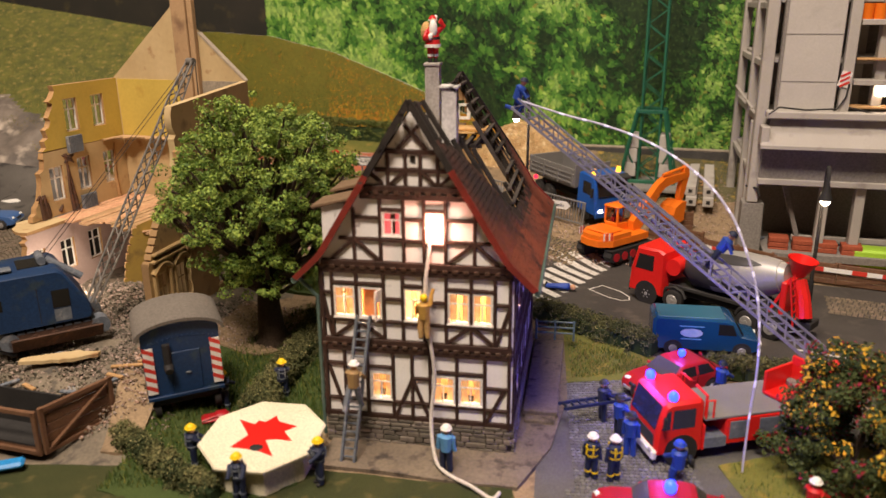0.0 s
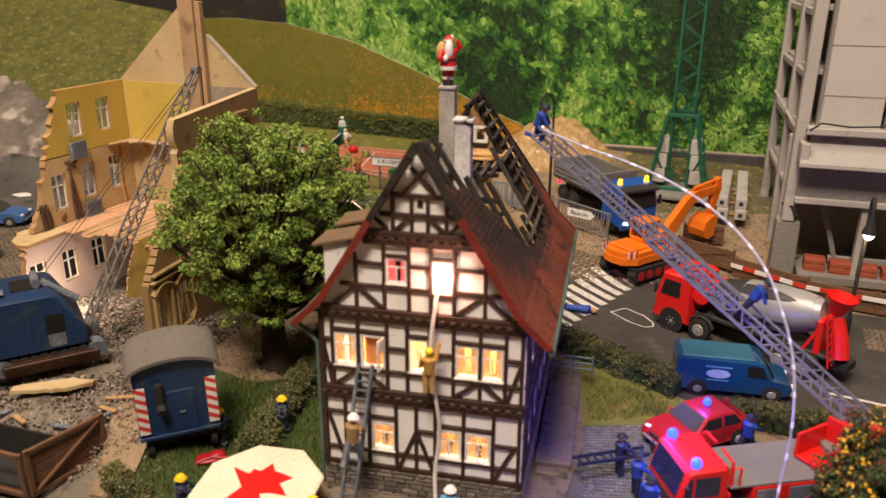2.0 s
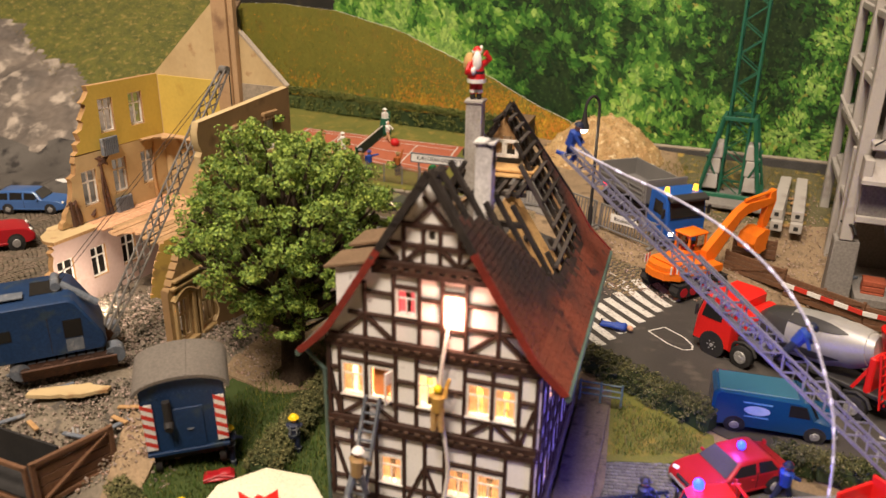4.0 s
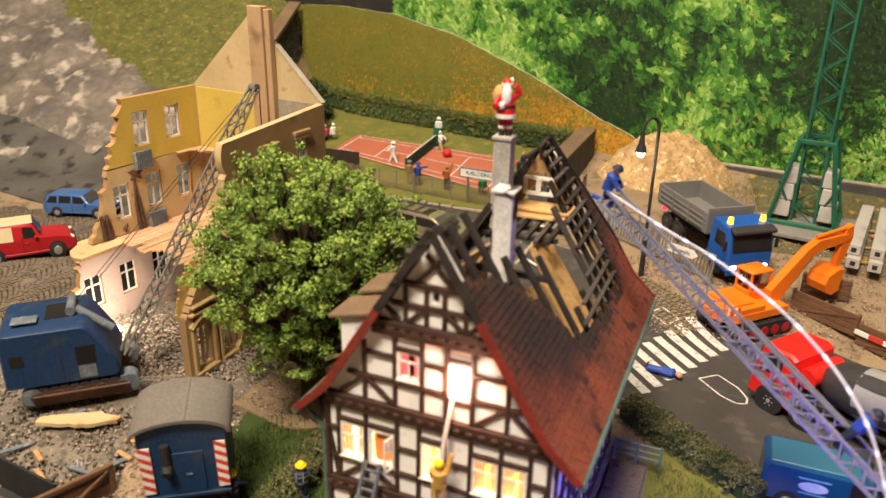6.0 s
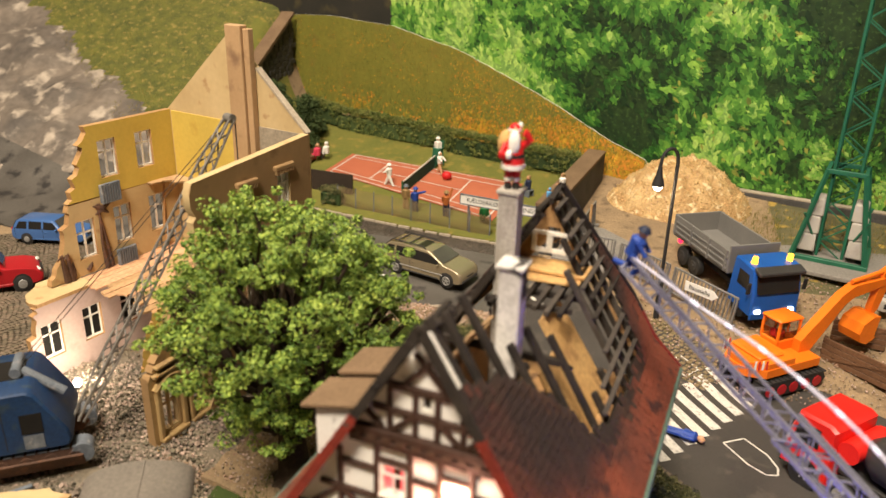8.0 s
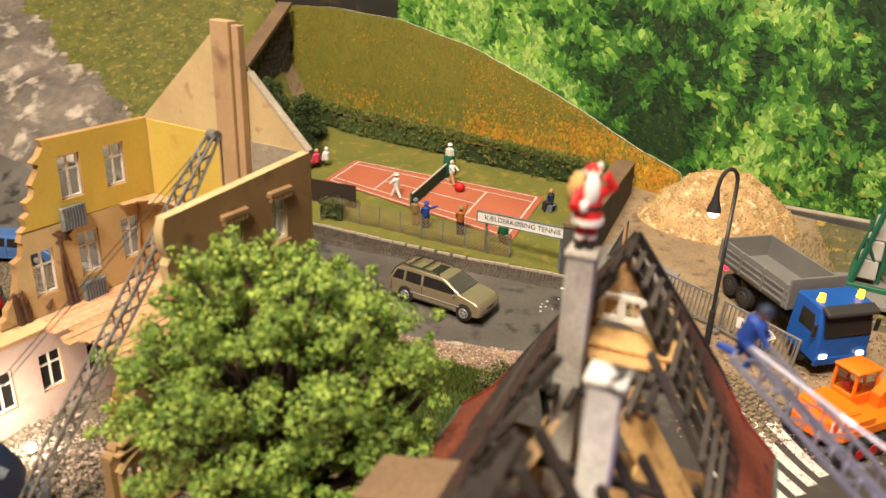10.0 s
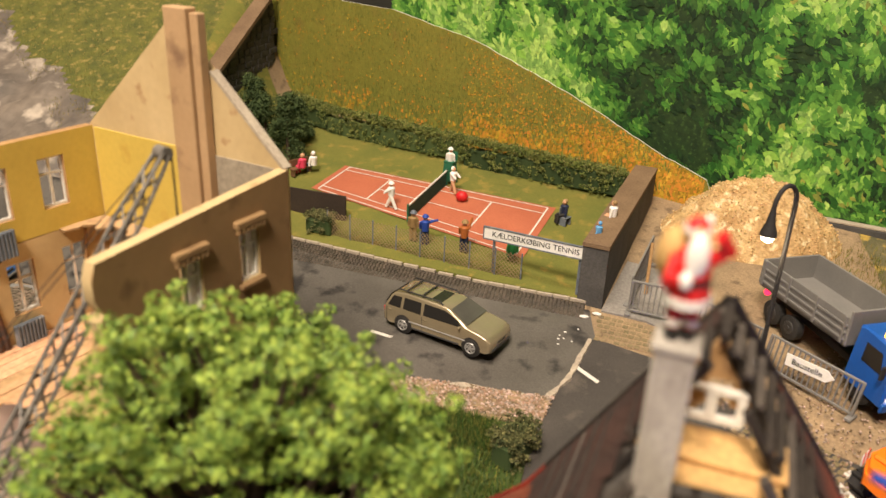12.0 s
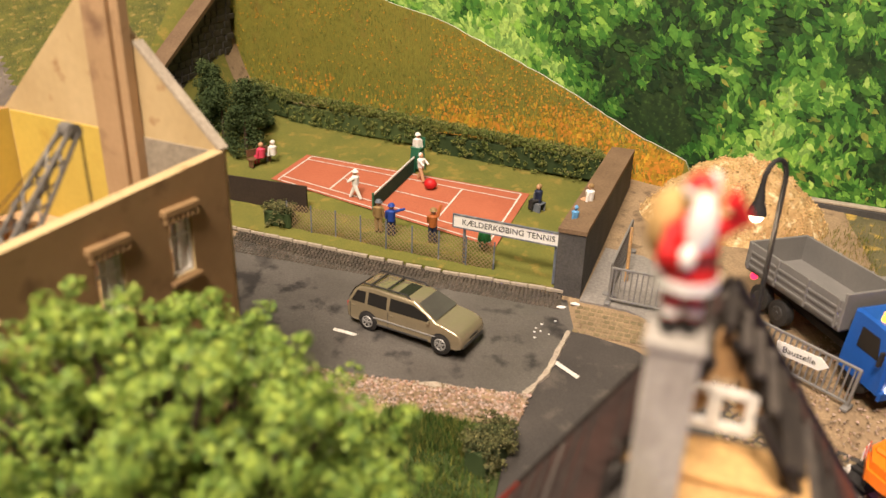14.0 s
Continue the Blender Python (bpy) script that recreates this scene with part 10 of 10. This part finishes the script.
figurine("figurine in a red shirt and jeans behind the board fence", 21.4, 52.9, ground_z(21.4, 52.9), 200, M_DEEPRED, M_SKYBLUE, M_KHAKI, "stand", 2.0, "hair")
figurine("white-shirted figurine sitting on the court wall", -0.6, 65.6, 5.1, 250, M_WHITE, M_SKIN, M_KHAKI, "sit", 1.9, "hair", "spectators")
figurine("figurine in jeans sitting on the court wall", -1.3, 63.2, 5.0, 250, M_SKYBLUE, M_SKYBLUE, M_SKYBLUE, "sit", 1.5, "hair", "spectators")
ux_, uy_ = court_point(0.5, -0.12)
figurine("figurine in white on the umpire chair", ux_, uy_, ground_z(ux_, uy_) + 1.25, 170, M_WHITE, M_NAVY, M_WHITE, "sit", 1.9)
# house front: a khaki figurine on the ladder and one on the hose


def front_ladder():
    c, s = math.cos(radians(HOUSE["rz"])), math.sin(radians(HOUSE["rz"]))

    def world_of(lx, ly, z):
        return Vector((HOUSE["x"] + lx * c - ly * s, HOUSE["y"] + lx * s + ly * c, z))
    a, b = world_of(-2.42, -1.75, 0.17), world_of(-1.98, -0.25, 5.75)
    o = thing("scaling_ladder", "grey two-rail ladder leaning on the house front", "ladder")
    side = world_of(1, 0, 0) - world_of(0, 0, 0)
    for k in (-0.26, 0.26):
        part("rail", Geo().beam(a + side * k, b + side * k, 0.1, 0.12), M_GREYMETAL, o)
    for i in range(17):
        p = a + (b - a) * ((i + 0.6) / 17.5)
        part("rung", Geo().beam(p - side * 0.26, p + side * 0.26, 0.06, 0.06), M_GREYMETAL, o)
    m = a + (b - a) * 0.40
    figurine("khaki figurine climbing the scaling ladder", m.x, m.y - 0.32, m.z - 0.1, 160, M_KHAKI, M_GREYMETAL, M_WHITE, "run", 2.1, rx=6)
    # the hose from the window to the ground, and the rope figure sliding on it
    h = thing("fire_hose", "white fire hose hanging from the upper window to the ground", "hose")
    pts = [world_of(0.62, -0.1, 8.75), world_of(0.6, -0.3, 8.2), world_of(0.5, -0.5, 6.9), world_of(0.62, -0.55, 5.4), world_of(0.85, -0.6, 3.6), world_of(0.75, -0.9, 1.9), world_of(1.0, -1.5, 0.6),
           world_of(1.5, -2.0, 0.28), world_of(2.6, -2.7, 0.27), world_of(3.4, -3.3, 0.27), world_of(3.65, -2.9, 0.27)]
    fine = []
    for i in range(len(pts) - 1):
        p0, p1, p2, p3 = pts[max(0, i - 1)], pts[i], pts[i + 1], pts[min(len(pts) - 1, i + 2)]
        for k in range(6):
            t = k / 6
            fine.append(0.5 * ((2 * p1) + (p2 - p0) * t + (2 * p0 - 5 * p1 + 4 * p2 - p3) * t * t + (3 * p1 - p0 - 3 * p2 + p3) * t ** 3))
    fine.append(pts[-1])
    part("hose_line", Geo().tube(fine, 0.075, 8), M_HOSE, h)
    w = world_of(0.5, -0.72, 5.45)
    figurine("ochre and yellow figurine sliding down the hose", w.x, w.y, w.z - 0.3, 170, material("ochre_plastic", (0.50, 0.30, 0.06), (0.40, 0.22, 0.05), 0.6), M_HESSIAN, M_FIGYELLOW, "up", 1.9, "hair")


front_ladder()


def red_white_figurine():
    """The little red and white figure on the chimney, a plain turned shape with a sack."""
    c, s = math.cos(radians(HOUSE["rz"])), math.sin(radians(HOUSE["rz"]))
    lx, ly = -0.72, 7.75
    g = Geo(Matrix.Diagonal((0.76, 0.80, 1.08, 1.0)))
    for sx in (-0.16, 0.16):
        g.cyl((sx, 0, 0.0), (sx, 0, 0.22), 0.15, 0.13, 9, 2)
        g.cyl((sx, 0, 0.2), (sx, 0, 0.68), 0.15, 0.19, 9, 0)
        g.cyl((sx, 0, 0.24), (sx, 0, 0.34), 0.18, 0.18, 9, 1)
    g.tube([(0, 0, 0.64), (0, 0, 0.72), (0, 0, 1.0), (0, 0, 1.3), (0, 0, 1.42)], 0.4, 14, 0, None, [0.46, 0.46, 0.40, 0.34, 0.2])
    g.tube([(0, 0, 0.60), (0, 0, 0.74)], 0.48, 14, 1)
    g.cyl((0, 0, 0.92), (0, 0, 1.02), 0.425, 0.42, 14, 2)
    g.ball(0, -0.12, 1.56, 0.2, 0.2, 0.22, 10, 7, 3)
    g.ball(0.0, -0.27, 1.34, 0.24, 0.18, 0.36, 10, 7, 1)
    g.ball(0, 0.0, 1.66, 0.24, 0.24, 0.2, 10, 6, 0, None, 0.0)
    g.tube([(0, 0, 1.64), (0, 0, 1.71)], 0.27, 12, 1)
    g.ball(0.2, 0.05, 1.78, 0.1, None, None, 8, 6, 1)
    g.tube([(0.33, -0.05, 1.25), (0.62, -0.2, 1.45), (0.38, -0.25, 1.66)], 0.13, 8, 0)
    g.tube([(-0.33, -0.05, 1.25), (-0.5, -0.25, 0.98), (-0.2, -0.42, 1.02)], 0.13, 8, 0)
    g.ball(-0.2, -0.45, 1.04, 0.14, None, None, 8, 6, 1)
    g.ball(-0.32, 0.32, 1.2, 0.34, 0.32, 0.42, 10, 7, 4)
    single("red_figurine", g, [M_FIGRED, M_WHITE, M_BLACK, M_SKIN, M_HESSIAN], "red and white painted figurine with a sack standing on the chimney", "figurine",
           HOUSE["x"] + lx * c - ly * s, HOUSE["y"] + lx * s + ly * c, 14.69, 8)


red_white_figurine()


# ---- small things in front ----
def jump_sheet():
    o = thing("jump_cushion", "octagonal cream rescue cushion with a red emblem", "rescue cushion", -7.1, 26.25, 0.05, -8)
    R = 2.45
    pts = [(R * math.cos(math.pi * (i + 0.5) / 4) * 0.95, R * math.sin(math.pi * (i + 0.5) / 4) * 1.05) for i in range(8)]
    inner = [(x * 0.86, y * 0.86) for x, y in pts]
    part("skirt", Geo().plate(inner, 0.0, 1.2), M_CREAM, o)
    part("top", Geo().plate(pts, 1.18, 1.32), M_CREAM, o, "cream canvas top")
    part("rim", Geo().tube([(x, y, 1.25) for x, y in pts] + [(pts[0][0], pts[0][1], 1.25)], 0.09, 6), M_CREAM, o)
    # a jagged flame of pointed tongues
    leaf = [(-0.87, -1.08), (-0.51, -0.19), (-1.29, 0.88), (-0.56, 0.60), (-0.49, 0.90), (-0.19, 0.83), (0.08, 1.36), (0.32, 0.94), (1.14, 0.67), (0.77, 0.26), (1.28, -0.37),
            (0.65, -0.32), (0.27, -0.43), (0.92, -1.48), (0.22, -1.17), (-0.35, -1.11)]
    em = part("emblem", Geo().plate(leaf, 1.32, 1.345), M_RED, o, "red angular emblem")
    part("emblem_mark", Geo().ball(0.12, -1.0, 1.35, 0.26, 0.22, 0.03, 12, 4), M_BLACK, em)


jump_sheet()


def board_box():
    """The open crate of brown boards beside the rubble."""
    for (a, b, c, d, h, lab) in ((-15.9, 26.6, -14.2, 29.4, 2.0, "brown framed board panel at the plot's edge"), (-19.6, 27.6, -15.95, 26.55, 1.9, "brown framed opening of the site gate")):
        ln = math.hypot(c - a, d - b)
        ang = math.degrees(math.atan2(d - b, c - a))
        z0 = 0.3
        o = thing("site_gate", lab, "gate", a, b, z0, ang, group="site gates")
        n = 5
        for i in range(n if "opening" not in lab else 1):
            part("board", Geo().box(ln / 2, 0.04, h * (i + 0.5) / n, ln - 0.1, 0.08, h / n - 0.03, 0.02), M_BROWNPLANK, o)
        for x in (0.1, ln - 0.1):
            part("stile", Geo().box(x, -0.03, h / 2, 0.22, 0.16, h + 0.06, 0.03), M_BROWNPLANK, o)
        for z in (0.1, h - 0.1):
            part("rail", Geo().box(ln / 2, -0.03, z, ln, 0.16, 0.22, 0.03), M_BROWNPLANK, o)
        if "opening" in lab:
            # black boards added at the back and floor to give the opening its shade
            part("shade_board", Geo().box(ln / 2, 1.4, h / 2, ln, 0.1, h), M_BLACK, o, "black board standing in for the shade inside the opening")
            part("shade_floor", Geo().box(ln / 2, 0.7, 0.35, ln, 1.4, 0.1), M_BLACK, o, "black board standing in for the shade on the floor")
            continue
        part("brace", Geo().beam((0.25, -0.05, 0.2), (ln - 0.25, -0.05, h - 0.2), 0.08, 0.2, 0, (0, 1, 0)), M_BROWNPLANK, o)


board_box()
single("blue_basin", Geo().box(0, 0, 0.1, 1.3, 0.6, 0.25, 0.1), material("bright_cyan_plastic", (0.02, 0.25, 0.60), (0.02, 0.2, 0.5), 0.4), "bright blue plastic basin behind the gate", "basin", -17.0, 25.8, 0.25, 20)
single("red_sheet", Geo().box(0, 0, 0.10, 1.3, 0.75, 0.16, 0.06, taper=0.8).box(0.25, 0.05, 0.22, 0.6, 0.5, 0.12, 0.05, taper=0.7).tube([(-0.6, -0.3, 0.15), (0.0, -0.22, 0.24), (0.6, -0.32, 0.14)], 0.06, 6), M_DEEPRED, "red folded tarpaulin lying under the wagon", "tarpaulin", -9.9, 29.35, 0.25, 22)


def rubble():
    """Broken stones on the mound, heaps and loose boards."""
    r = random.Random(31)
    g = Geo()
    for i in range(13000):
        if i < 3200:
            x, y = r.gauss(-17.5, 2.6), r.gauss(39.0, 2.2)
        elif i < 11500:
            x, y = r.uniform(-24, -11.5), r.uniform(28, 42)
        else:
            x, y = r.gauss(-15.0, 1.4), r.gauss(34.4, 1.6)
        if x > -11.6 or y < 26 or y > 47:
            continue
        s = r.uniform(0.04, 0.13) * (1.8 if r.random() < 0.05 else 1)
        heap = 1.0 * math.exp(-((x + 17.5) / 2.6) ** 2 - ((y - 39.8) / 2.2) ** 2)
        g.box(0, 0, 0, s, s * r.uniform(0.6, 1), s * r.uniform(0.5, 0.9), 0, 0, at(x, y, ground_z(x, y) + heap + r.uniform(-0.02, 0.12), r.uniform(0, 180), r.uniform(0, 60), r.uniform(0, 60)))
    tagged(new("rubble", mesh_of("rubble", g, M_GRAVEL, 20)), "grey and tan broken rubble on the mound", "rubble", "", "stuff")
    hg = Geo()
    n = 30
    vs, fs = [], []
    for j in range(n + 1):
        for i in range(n + 1):
            x, y = -22.5 + 10 * i / n, 35.5 + 8.5 * j / n
            z = 1.05 * math.exp(-((x + 17.5) / 2.6) ** 2 - ((y - 39.8) / 2.2) ** 2) + 0.12 * noise.fractal(Vector((x, y, 2)) * 1.2, 0.9, 2, 4)
            vs.append((x, y, ground_z(x, y) + z - 0.12))
    for j in range(n):
        for i in range(n):
            a = j * (n + 1) + i
            fs.append((a, a + 1, a + n + 2, a + n + 1))
    hg.add(vs, fs)
    single("debris_heap", hg, M_DIRT, "heap of grey demolition debris in the ruin", "debris heap", smooth=60)
    o = thing("plaster_debris", "torn tan plaster sheet lying on the rubble", "debris", -17.6, 32.0, 1.85, 18, -4, 3)
    edge = ragged([(-1.7, -0.35), (-0.6, -0.5), (0.6, -0.45), (1.6, -0.15)], r, 0.3, 0.08) + ragged([(1.6, 0.2), (0.7, 0.55), (-0.4, 0.45), (-1.6, 0.1)], r, 0.3, 0.1)
    part("sheet", Geo().plate(edge, 0, 0.16), M_RUINTAN, o)
    for i in range(10):
        x, y = r.uniform(-21, -13.5), r.uniform(29, 33)
        single("broken_board", Geo().box(0, 0, 0, r.uniform(0.8, 2.0), 0.2, 0.1, 0.02), M_WOODRAW if i % 2 else M_GREYMETAL, "broken grey board on the rubble", "board", x, y, ground_z(x, y) + 0.25, r.uniform(0, 180), r.uniform(-8, 8), group="broken boards")
    o = thing("corrugated_sheet", "small ribbed metal sheet on the rubble", "metal sheet", -16.0, 30.6, 1.35, 35, 5)
    for i in range(8):
        part("rib", Geo().box(-0.6 + i * 0.17, 0, 0, 0.1, 0.9, 0.08, 0.02), M_SILVER, o)
    o = thing("bathtub", "white bathtub standing on the rubble", "bathtub", -22.6, 31.0, 1.6, 80)
    part("tub", Geo().plate(rect(-1.2, -0.55, 1.2, 0.55), 0, 0.8, 0, [rect(-1.0, -0.38, 1.0, 0.38)]).box(0, 0, 0.1, 2.2, 0.9, 0.12), M_WHITE, o)


rubble()


def carried_ladder():
    o = thing("carried_ladder", "dark two-rail ladder carried by figurines", "ladder", 6.3, 29.1, 1.1, 20, 0, 3)
    for s in (-1, 1):
        part("rail", Geo().box(0, s * 0.25, 0, 3.2, 0.09, 0.12), M_NAVY, o)
    for i in range(9):
        part("rung", Geo().box(-1.4 + i * 0.35, 0, 0, 0.07, 0.5, 0.07), M_NAVY, o)


carried_ladder()


def side_steps():
    """The raised walkway with a rail along the house's side."""
    c, s = math.cos(radians(HOUSE["rz"])), math.sin(radians(HOUSE["rz"]))
    o = thing("side_terrace", "worn concrete terrace with a dark rail beside the house", "terrace", HOUSE["x"], HOUSE["y"], 0.1, HOUSE["rz"])
    part("slab", Geo().box(4.75, 6.6, 0.2, 1.5, 7.4, 0.35, 0.05), M_SLAB, o)
    part("step", Geo().box(4.75, 2.6, 0.12, 1.3, 0.5, 0.2, 0.04), M_SLAB, o)
    for z in (0.9, 1.2, 1.5):
        part("rail", Geo().tube([(4.1, 10.1, z), (6.0, 10.1, z)], 0.05, 6), M_GUTTER, o)
    for x in (4.1, 5.05, 6.0):
        part("post", Geo().tube([(x, 10.1, 0.5), (x, 10.1, 1.6)], 0.06, 6), M_GUTTER, o)


side_steps()


def loose_gravel():
    """Small stones along the street edge, on the building plot and round the rubble."""
    r = random.Random(52)
    mats = [material("brown_grit", (0.30, 0.20, 0.13), (0.22, 0.15, 0.10), 0.9, 200, 900, 0.1, random=0.4, island=True),
            material("pink_grey_grit", (0.42, 0.31, 0.25), (0.33, 0.26, 0.22), 0.9, 200, 900, 0.1, random=0.4, island=True)]
    for name, label, quad, n, lo, hi in (("bank_gravel", "brown and pink gravel along the street edge", ((-14, 52.0), (-2.9, 52.5), (-2.5, 54.1), (-14, 54.0)), 2600, 0.05, 0.14),
                                         ("plot_gravel", "fine brown grit on the building plot", ((4.5, 49.6), (22, 49.4), (24, 66), (5, 58)), 3600, 0.03, 0.10),
                                         ("earth_grit", "small brown stones on the bare earth under the tree", ((-12.4, 35.6), (-6.6, 37.2), (-6.2, 43), (-11.6, 41.5)), 1300, 0.03, 0.10),
                                         ("path_grit", "dark grit scattered beside the wagon", ((-15.0, 27.5), (-12.6, 29.5), (-12.2, 36), (-14.5, 36)), 900, 0.03, 0.11)):
        g = Geo()
        a, b, c, d = (Vector(q) for q in quad)
        for i in range(n):
            u, v = r.random(), r.random()
            p = (a * (1 - u) + b * u) * (1 - v) + (d * (1 - u) + c * u) * v
            s = r.uniform(lo, hi)
            g.box(0, 0, 0, s, s * r.uniform(0.6, 1), s * 0.7, 0, r.randrange(2), at(p.x, p.y, ground_z(p.x, p.y) + 0.12 + s * 0.2 + (0.1 if name in ("path_grit", "earth_grit") else 0), r.uniform(0, 180), r.uniform(0, 50), r.uniform(0, 50)))
        tagged(new(name, mesh_of(name, g, mats, 20)), label, "gravel", "", "stuff")


loose_gravel()


def plaster_flakes():
    """Chalky white flakes where the side street's edge has broken."""
    r = random.Random(61)
    spots = [(-1.6, 60.5, 0.2), (-0.9, 60.9, 0.22), (-35.5, 61.5, 0.7)]
    spots += [(r.uniform(-3.2, -1.6), r.uniform(57.5, 60.2), r.uniform(0.03, 0.07)) for i in range(7)]
    for x, y, s in spots:
        pts = [(s * r.uniform(0.5, 1) * math.cos(i * 0.785) * 1.5, s * r.uniform(0.4, 0.8) * math.sin(i * 0.785)) for i in range(8)]
        single("plaster_flake", Geo().plate(pts, 0, 0.05), M_WHITE, "chalky white plaster flake on the asphalt", "plaster flake", x, y, ground_z(x, y) + 0.09, r.uniform(-30, 10), 4, group="plaster flakes")


plaster_flakes()


# lamps at the lit beacons and at the work lamp
small_lamp(8.2, 26.3, 3.6, 0.040, (0.12, 0.12, 1.0), 0.3)
small_lamp(7.7, 28.4, 3.6, 0.070, (0.12, 0.12, 1.0), 0.3)
small_lamp(10.4, 32.1, 2.7, 0.030, (0.12, 0.12, 1.0), 0.3)
small_lamp(7.0, 21.9, 2.8, 0.030, (0.12, 0.12, 1.0), 0.3)
small_lamp(-20.5, 39.2, 2.7, 0.065, (1.0, 0.84, 0.64), 0.25)
# added lamp without a fitting, for the pink glow on the gable plaster
small_lamp(-0.4, 26.9, 9.3, 0.03, (1.0, 0.45, 0.30), 0.2)

plinth_stones()
wall_blocks()
kerbs()
cobbles()
